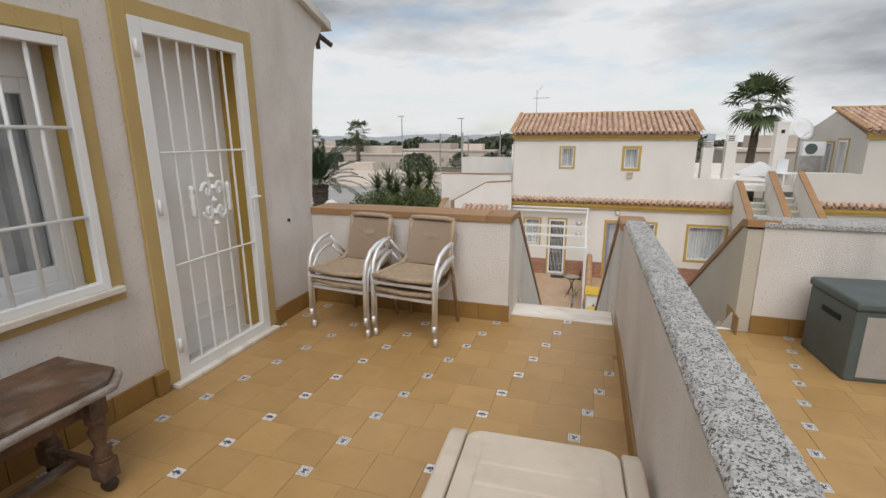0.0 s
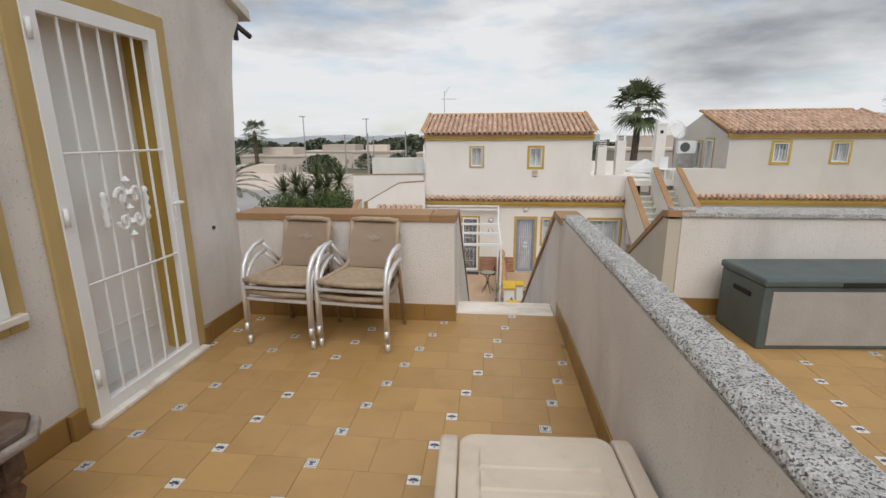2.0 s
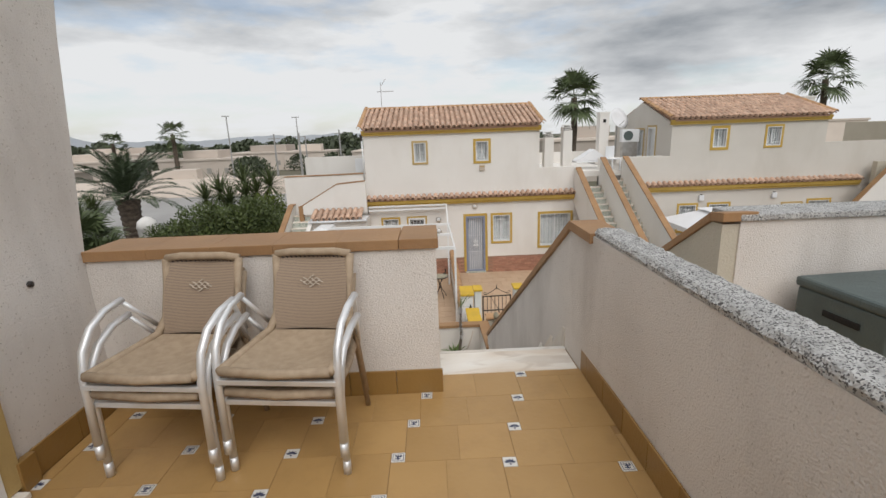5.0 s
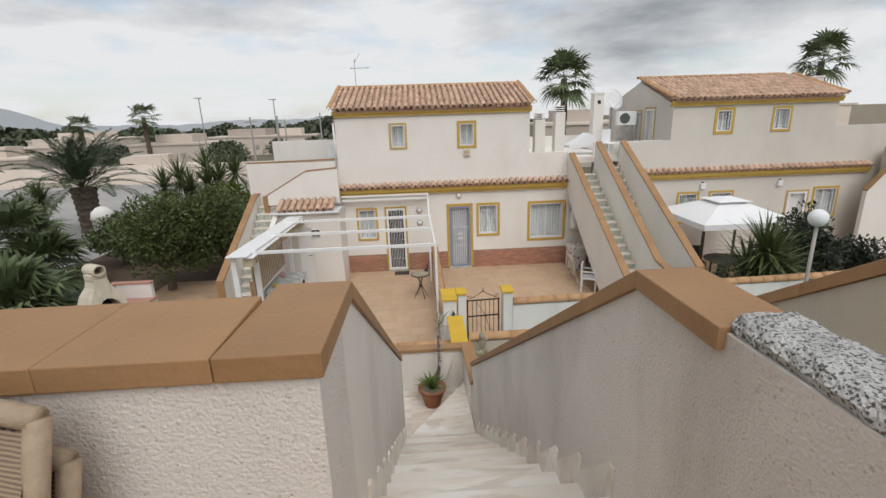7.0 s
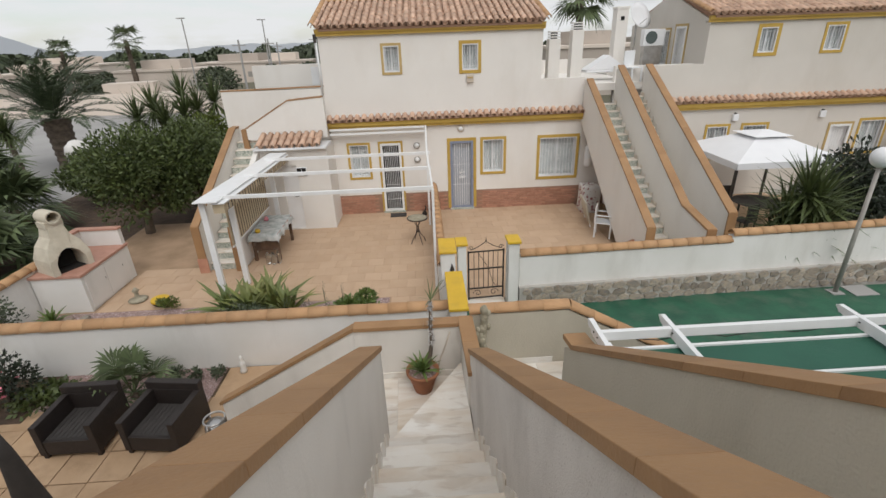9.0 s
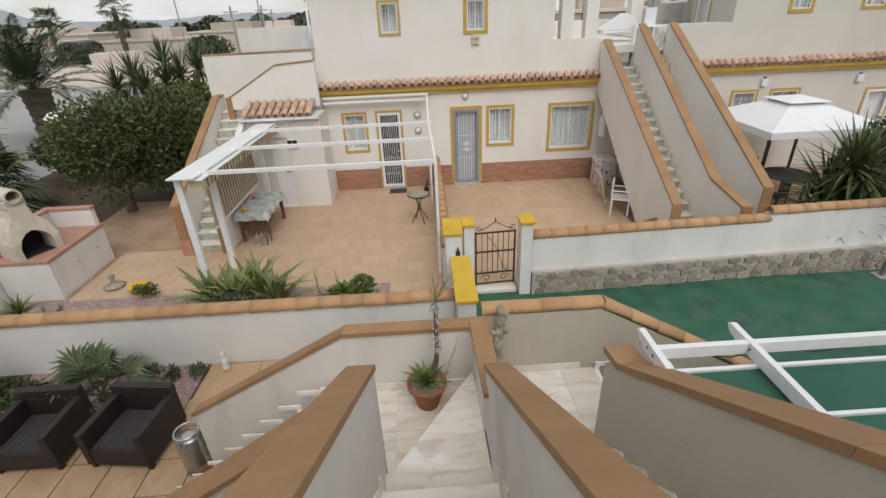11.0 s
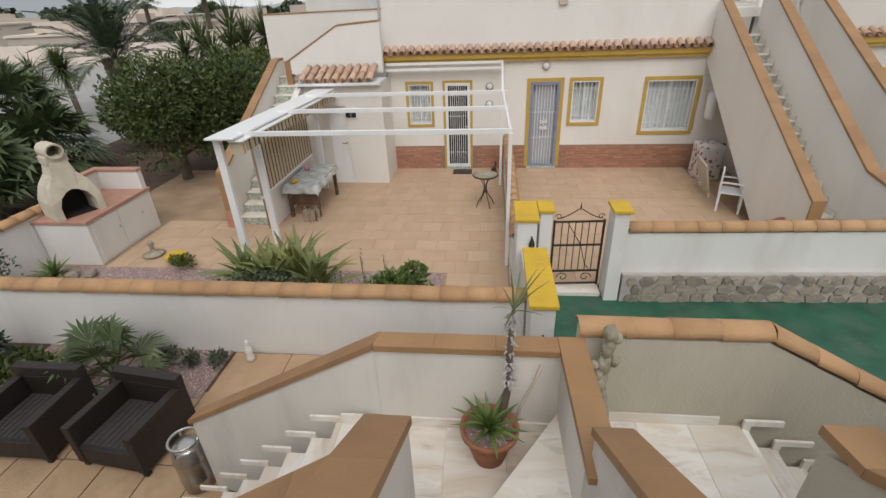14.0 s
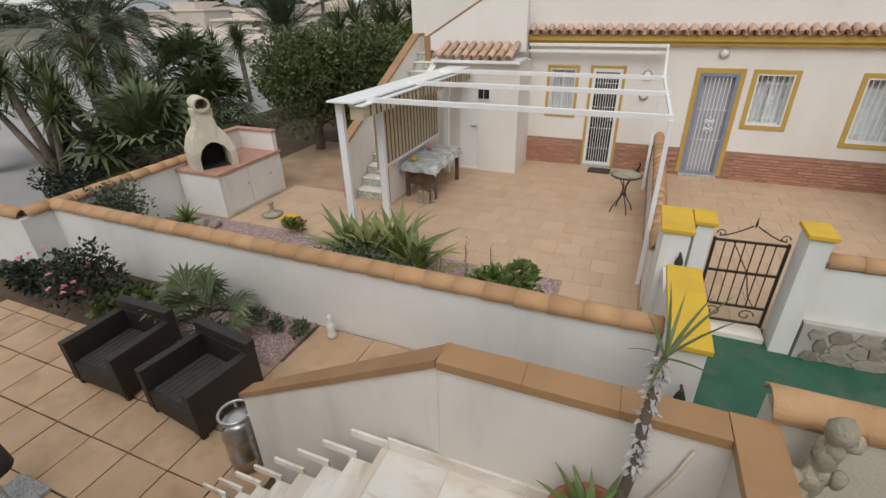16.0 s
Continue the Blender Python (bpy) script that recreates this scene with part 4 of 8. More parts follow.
# ---- house opposite ----
YH = 18.5
H1 = [(-2.62, -2.05, -2.68, -1.68), (-1.68, -1.05, -3.82, -1.66), (0.46, 1.18, -3.82, -1.68), (1.48, 2.12, -2.68, -1.68), (3.26, 4.52, -2.92, -1.70)]
wall_mesh("wall_lower_storey", "x", YH, 0.25, -3.12, 5.42, -3.26, -1.0, H1, M["facade"], "cream rendered ground floor facade")
wall_mesh("wall_dado", "x", YH, 0.25, -3.12, 5.42, -4.05, -3.26, [(-1.68, -1.05, -3.82, -3.26), (0.46, 1.18, -3.82, -3.26)], M["mortar"], "mortar bed of the brick dado")
wall_mesh("wall_upper_storey", "x", YH + 0.02, 0.25, -3.15, 3.2, -1.0, 1.36, [(-1.36, -0.92, 0.36, 1.06), (0.88, 1.34, 0.34, 1.04)], M["facade"], "cream rendered upper facade")
bm = bmesh.new()
box(bm, 3.2, 4.5, YH + 0.02, YH + 0.2, -1.0, 0.02)
box(bm, 3.2, 6.5, YH + 4.8, YH + 5, -4, 0.3)
box(bm, -3.15, -2.9, YH + 0.27, YH + 5, -4.0, 1.5)
box(bm, 2.95, 3.2, YH + 0.27, YH + 5, -4.0, 1.5)
box(bm, -3.15, 3.2, YH + 5, YH + 5.2, -4.0, 1.6)
box(bm, -3.15, 6.5, YH + 0.27, YH + 5.0, -0.4, -0.2)
solid("wall_house_opposite", bm, M["facade"], "cream rendered side and back walls of the house opposite", "wall", kind="structure")
bm = bmesh.new()
box(bm, -3.2, 3.24, YH - 0.06, YH + 0.02, 1.36, 1.44)
box(bm, -3.2, 3.24, YH - 0.1, YH + 0.02, 1.44, 1.54)
box(bm, -3.16, 4.5, YH - 0.10, YH, -1.17, -1.09)
box(bm, -3.16, 4.5, YH - 0.15, YH, -1.09, -0.98)
solid("cornice", bm, M["ochre"], "ochre painted stepped cornice under the eaves", "cornice", kind="structure")


def roof(name, label, x0, x1, y0, z0, half, slope_deg, rows):
    ob = thing(name, label, "roof", kind="structure")
    s = radians(slope_deg)
    b = bmesh.new()
    prism(b, [(y0, z0 - 0.06), (y0, z0), (y0 + half, z0 + half * math.tan(s)), (y0 + 2 * half, z0), (y0 + 2 * half, z0 - 0.06)], "x", x0 + 0.2, x1 - 0.2)
    part("roof_body", b, M["mortar"], ob)
    tile_field(ob, x0, x1, y0 - 0.06, z0 + 0.03, rows, s)
    zr = z0 + half * math.tan(s) + 0.03
    for i in range(int((x1 - x0) / 0.36)):
        piece("ridge_tile", cope_small, ob, pose(x0 + i * 0.36, y0 + half, zr, random.uniform(0, 2), random.uniform(-2, 2), -90) @ Matrix.Diagonal((0.95, 1.3, 1, 1)))
    for xe in (x0 + 0.03, x1 - 0.03):
        for j in range(rows):
            piece("verge_tile", cope_small, ob, pose(xe, y0 - 0.05 + j * 0.38 * math.cos(s), z0 + 0.06 + j * 0.38 * math.sin(s), slope_deg + 1, 0, 0) @ Matrix.Diagonal((0.8, 1.36, 1, 1)))
    return ob


roof("roof_opposite", "weathered terracotta tiled roof", -3.28, 3.32, YH - 0.12, 1.54, 2.5, 17, 7)
lg = thing("ledge", "narrow terracotta tiled ledge above the ground floor", "ledge", kind="structure")
b = bmesh.new()
prism(b, [(YH - 0.16, -0.98), (YH - 0.16, -0.95), (YH, -0.85), (YH, -0.98)], "x", -3.16, 4.5)
part("ledge_body", b, M["mortar"], lg)
tile_field(lg, -3.18, 4.52, YH - 0.24, -0.94, 1, radians(20), 0.2, 0.3)


def win_y(name, x0, x1, z0, z1, trim, tm, bars, label, ros=True, y=YH):
    return grille_window(name, pose(x0, y, z0), x1 - x0, z1 - z0, trim, tm, bars, label, ros)


win_y("window_1", -2.62, -2.05, -2.68, -1.68, 0.07, M["ochre"], 7, "barred window with an ochre painted surround", False)
win_y("window_2", 1.48, 2.12, -2.68, -1.68, 0.085, M["ochre"], 6, "white barred window with a scroll rosette and ochre surround")
win_y("window_3", 3.26, 4.52 - 0.12, -2.92, -1.70, 0.09, M["ochre"], 11, "wide white barred window with a scroll rosette and ochre surround")
win_y("window_4", -1.36, -0.92, 0.36, 1.06, 0.07, M["ochre_pale"], 5, "small barred upper window with a pale ochre surround", False, YH + 0.02)
win_y("window_5", 0.88, 1.34, 0.34, 1.04, 0.09, M["ochre"], 5, "small barred upper window with an ochre surround", True, YH + 0.02)


def barred_door(name, m, w, h, trim, tm, frame_mat, label, bars=6, ros=True, inner="door_panel", split=(0.36, 0.66), f=0.07, handle=True, recess=0.12):
    """An iron-barred security door in front of a door leaf."""
    ob = thing(name, label, "door", m, kind="structure")
    surround(ob, w, h, trim, 0.025, tm, "lrt", 0.0)
    part("door_leaf", new_box(0, w, recess, recess + 0.04, 0, h), M[inner], ob, "plain door leaf behind the grille")
    b = bmesh.new()
    for a in ((0, f, 0, h), (w - f, w, 0, h), (f, w - f, h - f, h), (f, w - f, 0, f * 0.9)):
        box(b, a[0], a[1], -0.03, 0.015, a[2], a[3], 0.004)
    part("gate_frame", b, frame_mat, ob)
    for i in range(bars):
        u = f + (i + 1) * (w - 2 * f) / (bars + 1)
        b = bmesh.new()
        rod(b, (u, -0.01, f * 0.9), (u, -0.01, h - f), 0.008, k=6)
        part("bar", b, M["white_metal"], ob)
    for s in split:
        b = bmesh.new()
        rod(b, (f, -0.015, h * s), (w - f, -0.015, h * s), 0.007, k=6)
        part("cross_bar", b, M["white_metal"], ob)
    if ros:
        b = bmesh.new()
        scroll(b, (w / 2, -0.03, h * 0.51), 0.16)
        part("rosette", b, M["white_metal"], ob, "cast scroll ornament")
    if handle:
        b = bmesh.new()
        box(b, w - f + 0.018, w - 0.018, -0.04, -0.03, h * 0.44, h * 0.53, 0.003)
        rod(b, (w - f / 2, -0.035, h * 0.5), (w - f / 2, -0.08, h * 0.5), 0.009)
        rod(b, (w - f / 2, -0.08, h * 0.5), (w - f / 2 - 0.11, -0.08, h * 0.5), 0.009)
        part("door_handle", b, frame_mat, ob)
    return ob


# the leaf behind these bars is plain black
barred_door("door_1", pose(-1.68, YH, -3.82), 0.63, 2.16, 0.06, M["ochre"], M["white_metal"], "white barred door with an ochre surround", 8, False, "soot_and_dark_opening", (0.18, 0.4, 0.62, 0.86))
barred_door("door_2", pose(0.46, YH, -3.82), 0.72, 2.14, 0.09, M["ochre"], M["blue_grey"], "blue-grey framed barred door with an ochre surround", 7, True, "grey_leaf")
for xa, xb in ((-1.72, -1.02), (0.44, 1.2)):
    solid("door_step", new_box(xa, xb, YH - 0.06, YH + 0.1, Z_PATIO, -3.82, bev=0.004), M["riser_tile"], "patterned tile step under a door", "step", group="door steps")

# stair block left of the house opposite, with shed roof and terrace walls
bm = bmesh.new()
box(bm, -6.1, -3.15, YH + 0.02, YH + 0.2, -4.05, 0.0)
prism(bm, [(-5.5, -1.05), (-4.13, -0.27), (-3.12, -0.2), (-3.12, -1.3), (-5.5, -1.3)], "y", YH - 0.5, YH - 0.34)
solid("wall_side_terrace", bm, M["facade"], "cream rendered walls of the side terrace", "wall", kind="structure")
bm = bmesh.new()
wall_mesh("wall_shed", "x", 17.36, 0.16, -4.95, -3.07, -4.05, -1.48, [(-4.42, -3.98 + 0.0, -3.88 + 0.03, -1.95)], M["facade"], "cream rendered shed wall under the terrace")
box(bm, -3.23, -3.07, 17.52, 18.5, -4.05, -1.48)
box(bm, -4.95, -3.23, 17.52, 18.5, -1.6, -1.48)
solid("shed_side", bm, M["facade"], "cream rendered side of the shed", "wall", kind="structure")
sd = thing("door_3", "plain white shed door", "door", pose(-4.42, 17.36, -3.85), kind="structure")
part("door_leaf", new_box(0.0, 0.44, 0.05, 0.09, 0, 1.9, bev=0.004), M["door_panel"], sd)
b = bmesh.new()
rod(b, (0.37, 0.05, 1.0), (0.37, -0.01, 1.0), 0.012)
rod(b, (0.37, -0.01, 1.0), (0.27, -0.01, 1.0), 0.01)
part("door_handle", b, M["iron"], sd)
sv = thing("shed_vent", "small grey louvred shed window", "vent", pose(-3.85, 17.355, -2.12))
part("frame", new_box(-0.14, 0.14, -0.03, 0.0, -0.12, 0.12, bev=0.004), M["white_pvc"], sv)
for k_ in (-1, 1):
    part("pane", new_box(-0.06 + k_ * 0.065, 0.06 + k_ * 0.065, -0.034, -0.028, -0.10, 0.10), M["soot_and_dark_opening"], sv)
sr = thing("shed_roof", "small terracotta tiled canopy over the shed", "roof", kind="structure")
part("roof_body", new_box(-5.05, -3.05, 17.2, 18.0, -1.47, -1.41), M["white_pvc"], sr)
tile_field(sr, -5.02, -3.2, 17.2, -1.38, 2, radians(16), 0.2, 0.36)


# ---- own terrace: door, window, furniture ----
def lining(parent, w, h, d, material, sill=True):
    b = bmesh.new()
    box(b, 0.001, 0.006, 0.0, d, 0, h)
    box(b, w - 0.006, w - 0.001, 0.0, d, 0, h)
    box(b, 0.006, w - 0.006, 0.0, d, h - 0.006, h - 0.001)
    part("reveal", b, material, parent, "ochre painted reveal")


WL = pose(XW, 0.555, 0.775 - Z_T, 0, 0, 90)
ow = thing("window_6", "white sliding window behind a white bar grille with an ochre surround", "window", WL, kind="structure")
surround(ow, 1.21, 1.21, 0.085, 0.012, M["ochre_pale"])
lining(ow, 1.21, 1.21, 0.14, M["ochre"])
b = bmesh.new()
for a in ((0.006, 0.06, 0, 1.2), (1.15, 1.204, 0, 1.2), (0.06, 1.15, 1.02, 1.2), (0.06, 1.15, 0, 0.06)):
    box(b, a[0], a[1], 0.14, 0.21, a[2], a[3], 0.005)
part("window_frame", b, M["white_pvc"], ow)
for u0, u1, y in ((0.06, 0.62, 0.17), (0.58, 1.15, 0.15)):
    b = bmesh.new()
    for a in ((u0, u0 + 0.06, 0.06, 1.02), (u1 - 0.06, u1, 0.06, 1.02), (u0 + 0.06, u1 - 0.06, 0.95, 1.02), (u0 + 0.06, u1 - 0.06, 0.06, 0.14)):
        box(b, a[0], a[1], y, y + 0.03, a[2], a[3], 0.004)
    part("sash", b, M["white_pvc"], ow)
    g = part("pane", new_box(u0 + 0.06, u1 - 0.06, y + 0.012, y + 0.018, 0.14, 0.95), M["glass"], ow)
    g.visible_shadow = False
b = bmesh.new()
for i in range(40):
    u0, u1 = 0.03 + i * 0.029, 0.03 + (i + 1) * 0.029
    y0, y1 = 0.27 + 0.02 * math.sin(i * 1.3), 0.27 + 0.02 * math.sin((i + 1) * 1.3)
    b.faces.new([b.verts.new(c) for c in ((u0, y0, -0.1), (u1, y1, -0.1), (u1, y1, 1.25), (u0, y0, 1.25))])
part("curtain", b, M["curtain"], ow, "pale net curtain", True)
part("window_sill", new_box(-0.06, 1.27, -0.055, 0.14, -0.035, 0.0, bev=0.006), M["marble"], ow, "white marble sill")
b = bmesh.new()
for a in ((0.0, 0.045, 0.0, 1.2), (1.165, 1.21, 0.0, 1.2), (0.045, 1.165, 1.155, 1.2), (0.045, 1.165, 0.0, 0.045)):
    box(b, a[0], a[1], -0.035, 0.01, a[2], a[3], 0.004)
part("grille_frame", b, M["white_metal"], ow)
for i in range(8):
    b = bmesh.new()
    u = 0.045 + (i + 1) * 1.12 / 9
    rod(b, (u, -0.012, 0.04), (u, -0.012, 1.16), 0.009)
    part("bar", b, M["white_metal"], ow, smooth=True)
for z in (0.38, 0.8):
    b = bmesh.new()
    rod(b, (0.04, -0.02, z), (1.17, -0.02, z), 0.008)
    part("cross_bar", b, M["white_metal"], ow, smooth=True)

od = barred_door("door_4", pose(XW, 2.09, 0.03, 0, 0, 90), 0.85, 2.065, 0.085, M["ochre_pale"], M["white_metal"], "white barred security door in front of a white panel door with an ochre surround", 5, True, "door_panel", (0.34, 0.66), 0.075, True, 0.2)
lining(od, 0.85, 2.065, 0.2, M["ochre"])
b = bmesh.new()
for z in (0.20, 0.32):
    box(b, 0.1, 0.75, 0.192, 0.2, z, z + 0.012, 0.003)
part("moulding", b, M["door_panel"], od)
for z in (0.18, 1.02, 1.86):
    b = bmesh.new()
    rod(b, (0.012, -0.045, z), (0.012, -0.045, z + 0.09), 0.012)
    part("hinge", b, M["white_metal"], od, smooth=True)
b = bmesh.new()
for s in (-1, 1):
    lathe(b, [(0.008, -0.1), (0.02, -0.08), (0.012, -0.06), (0.022, -0.03), (0.012, 0), (0.022, 0.03), (0.012, 0.06), (0.02, 0.08), (0.008, 0.1)], (0.425 + s * 0.15, -0.012, 1.06), 10)
part("baluster_bead", b, M["white_metal"], od, smooth=True)
solid("door_sill", new_box(XW - 0.1, XW + 0.075, 2.03, 2.99, 0.0, 0.029, bev=0.006), M["marble"], "white marble sill below the terrace door", "sill", kind="structure")
b = bmesh.new()
rod(b, (XW - 0.01, 3.31, 0.865), (XW + 0.012, 3.31, 0.865), 0.014)
solid("pipe_stub", b, M["iron"], "dark pipe stub in the stucco wall", "pipe", smooth=True)


def stacking_chair():
    """Aluminium stacking armchair with woven seat and back; its front looks to -y."""
    ob = thing("stacking_chair", "aluminium stacking armchair with tan woven seat and back", "chair", group="stacked chairs by the parapet")
    for s in (-1, 1):
        b = bmesh.new()
        pipe(b, [(s * 0.25, -0.24, 0.07), (s * 0.25, -0.235, 0.40), (s * 0.252, -0.21, 0.52), (s * 0.255, -0.15, 0.60), (s * 0.26, -0.06, 0.645), (s * 0.262, 0.05, 0.66)], 0.0165, 10)
        part("front_leg", b, M["alu"], ob, "polished aluminium leg bent into the armrest", True)
        b = bmesh.new()
        rod(b, (s * 0.25, -0.24, 0.002), (s * 0.25, -0.24, 0.072), 0.0175)
        part("foot_sleeve", b, M["alu"], ob, smooth=True)
        b = bmesh.new()
        pipe(b, [(s * 0.215, 0.27, 0.0), (s * 0.205, 0.19, 0.40), (s * 0.20, 0.16, 0.44)], 0.014, 8)
        part("back_leg", b, M["wicker"], ob, "tan powder-coated back leg", True)
        b = bmesh.new()
        rod(b, (s * 0.26, 0.04, 0.655), (s * 0.215, 0.20, 0.44), 0.011)
        part("arm_stay", b, M["alu"], ob, smooth=True)
    for z in (0.355,):
        b = bmesh.new()
        box(b, -0.25, 0.25, -0.252, -0.228, z, z + 0.026, 0.004)
        part("front_rail", b, M["alu"], ob)
    # rim of seat and back, one bent tube wrapped in weave
    b = bmesh.new()
    for s in (-1, 1):
        pipe(b, [(s * 0.225, -0.25, 0.425), (s * 0.215, 0.0, 0.42), (s * 0.195, 0.14, 0.43), (s * 0.18, 0.20, 0.50), (s * 0.178, 0.245, 0.66), (s * 0.185, 0.28, 0.80)], 0.02, 8)
    pipe(b, [(-0.225, -0.25, 0.425), (0.0, -0.262, 0.418), (0.225, -0.25, 0.425)], 0.021, 8)
    pipe(b, [(-0.185, 0.28, 0.80), (-0.11, 0.286, 0.81), (0.11, 0.286, 0.81), (0.185, 0.28, 0.80)], 0.021, 8)
    part("rim", b, M["wicker"], ob, "tan woven rim", True)

    def weave(name, f, nu, nv, nrm, material="wicker", relief=0.003):
        b = bmesh.new()
        lay = [[[b.verts.new(f(i / nu, j / nv) + nrm * d) for i in range(nu + 1)] for j in range(nv + 1)] for d in (0.0, 0.007)]
        for g in lay:
            for j in range(nv):
                for i in range(nu):
                    b.faces.new((g[j][i], g[j][i + 1], g[j + 1][i + 1], g[j + 1][i]))
        part(name, b, M[material], ob, "tan woven plastic strands", True)
    weave("seat", lambda u, v: Vector(((u - 0.5) * 0.42, -0.25 + v * 0.40, 0.42 - 0.022 * math.sin(v * math.pi) * math.sin(u * math.pi))), 30, 28, Vector((0, 0, 1)))
    back = lambda u, v: Vector(((u - 0.5) * 0.35, 0.155 + 0.06 * v + 0.07 * v * v + 0.02 * math.sin(u * math.pi), 0.425 + v * 0.38))
    weave("backrest", back, 12, 24, Vector((0, 1, -0.3)), "mesh_weave", 0.0012)
    for v in (0.955,):
        b = bmesh.new()
        for i in range(15):
            p, q = back(0.05 + i * 0.06, v), back(0.05 + i * 0.06 + 0.035, v)
            rod(b, p + Vector((0, -0.008, 0.006)), q + Vector((0, -0.008, -0.006)), 0.0035, k=5)
        part("binding", b, M["rattan"], ob, "dark wrapped binding along the rim")["kind"] = "stuff"
    dm = bmesh.new()
    for i in range(7):
        for j in range(5):
            if abs(i - 3) / 3.5 + abs(j - 2) / 2.5 <= 1.05:
                p = back(0.37 + i * 0.043, 0.56 + j * 0.032) + Vector((0, -0.007, 0.002))
                s = 1 if (i + j) % 2 else -1
                rod(dm, p + Vector((-0.011, 0, -0.006 * s)), p + Vector((0.011, 0, 0.006 * s)), 0.0028, k=5)
    part("woven_diamond", dm, M["plastic"], ob, "pale strands woven as a diamond")["kind"] = "stuff"
    return ob


ch = stacking_chair()
CS = Matrix.Diagonal((1, 1, 0.955, 1))
ch.matrix_world = pose(-1.935, 3.305, 0, 0, 0, -6.5) @ CS
copy_thing(ch, pose(-1.932, 3.275, 0.11, 0, 0, -6.5) @ CS)
copy_thing(ch, pose(-1.40, 3.305, 0, 0, 0, -6.5) @ CS)
copy_thing(ch, pose(-1.397, 3.27, 0.11, 0, 0, -6.5) @ CS)

# carved low table
tb = thing("low_table", "weathered dark wooden low table with turned legs on castors", "table", pose(-2.238, 0.92, 0) @ Matrix.Diagonal((1.03, 1.05, 1.07, 1)))
bm = bmesh.new()
prism(bm, [(-0.22, -0.52), (0.13, -0.52), (0.2, -0.44), (0.2, 0.40), (0.12, 0.49), (-0.22, 0.49)], "z", 0.455, 0.475, 0.003)
part("tabletop", bm, M["wood"], tb, "dark worn wooden top")
bm = bmesh.new()
prism(bm, [(-0.222, -0.54), (0.14, -0.54), (0.222, -0.45), (0.222, 0.42), (0.135, 0.512), (-0.222, 0.512)], "z", 0.425, 0.454, 0.01)
part("top_edge", bm, M["wood_grey"], tb, "grey worn moulded edge")
for sx in (-0.17, 0.15):
    for sy in (-0.40, 0.36):
        bm = bmesh.new()
        box(bm, sx - 0.035, sx + 0.035, sy - 0.035, sy + 0.035, 0.335, 0.425, 0.004)
        lathe(bm, [(0.034, 0.335), (0.038, 0.315), (0.022, 0.30), (0.036, 0.27), (0.026, 0.235), (0.02, 0.205), (0.038, 0.185), (0.03, 0.17), (0.036, 0.155), (0.036, 0.145)], (sx, sy, 0), 14)
        box(bm, sx - 0.036, sx + 0.036, sy - 0.036, sy + 0.036, 0.06, 0.145, 0.004)
        leg = part("leg", bm, M["wood"], tb, "turned wooden leg", True)
        bm = bmesh.new()
        lathe(bm, [(0.012, -0.018), (0.03, -0.012), (0.032, 0), (0.03, 0.012), (0.012, 0.018)], (0, 0, 0), 14)
        bmesh.ops.transform(bm, matrix=pose(sx + 0.01, sy, 0.032, 90, 0, 30), verts=bm.verts)
        part("castor", bm, M["iron"], leg, "dark castor wheel", True)
bm = bmesh.new()
box(bm, -0.15, -0.125, -0.38, 0.34, 0.35, 0.425, 0.004)
box(bm, 0.125, 0.15, -0.38, 0.34, 0.35, 0.425, 0.004)
part("apron", bm, M["wood"], tb)
bm = bmesh.new()
box(bm, -0.02, 0.02, -0.40, 0.36, 0.095, 0.12, 0.004)
box(bm, -0.17, 0.15, -0.415, -0.385, 0.09, 0.125, 0.004)
box(bm, -0.17, 0.15, 0.345, 0.375, 0.09, 0.125, 0.004)
part("stretcher", bm, M["wood"], tb)

# resin sun lounger
sl = thing("sun_lounger", "cream resin sun lounger with a slatted foot end", "lounger", pose(-0.30, 1.70, 0, 0, 0, 2.5))
bm = bmesh.new()
outline = [(-0.28 + 0.06 * (1 - math.cos(a)), -0.06 + 0.06 * math.sin(a)) for a in [i * math.pi / 2 / 6 for i in range(7)]]
outline = outline + [(-p[0], p[1]) for p in outline[::-1]]
prism(bm, [(0.28, -1.6)] + outline[::-1] + [(-0.28, -1.6)], "z", 0.33, 0.352, 0.006)
part("seat_panel", bm, M["plastic"], sl, "cream resin panel")
for i in range(14):
    y = -0.10 - i * 0.105
    bm = bmesh.new()
    g = [[bm.verts.new((-0.205 + 0.41 * k / 10, y + d, 0.352 + dz - 0.004 * math.sin(k / 10 * math.pi))) for k in range(11)] for d, dz in ((0.0, 0.0), (-0.008, 0.010), (-0.085, 0.010), (-0.092, 0.0))]
    for a, c in zip(g, g[1:]):
        for k in range(10):
            bm.faces.new((a[k], a[k + 1], c[k + 1], c[k]))
    part("slat", bm, M["plastic"], sl, smooth=False)
for s in (-1, 1):
    bm = bmesh.new()
    prism(bm, [(0.02, 0.30), (0.0, 0.345), (-0.05, 0.36), (-1.6, 0.36), (-1.6, 0.27), (-0.10, 0.27)], "x", s * 0.285, s * 0.355, 0.012)
    part("side_rail", bm, M["plastic"], sl)
    for y in (-0.18, -1.3):
        bm = bmesh.new()
        prism(bm, [(-0.035, 0.0), (0.035, 0.0), (0.05, 0.29), (-0.05, 0.29)], "x", s * 0.29, s * 0.345, 0.008)
        bmesh.ops.translate(bm, vec=(0, y, 0), verts=bm.verts)
        part("leg", bm, M["plastic"], sl)

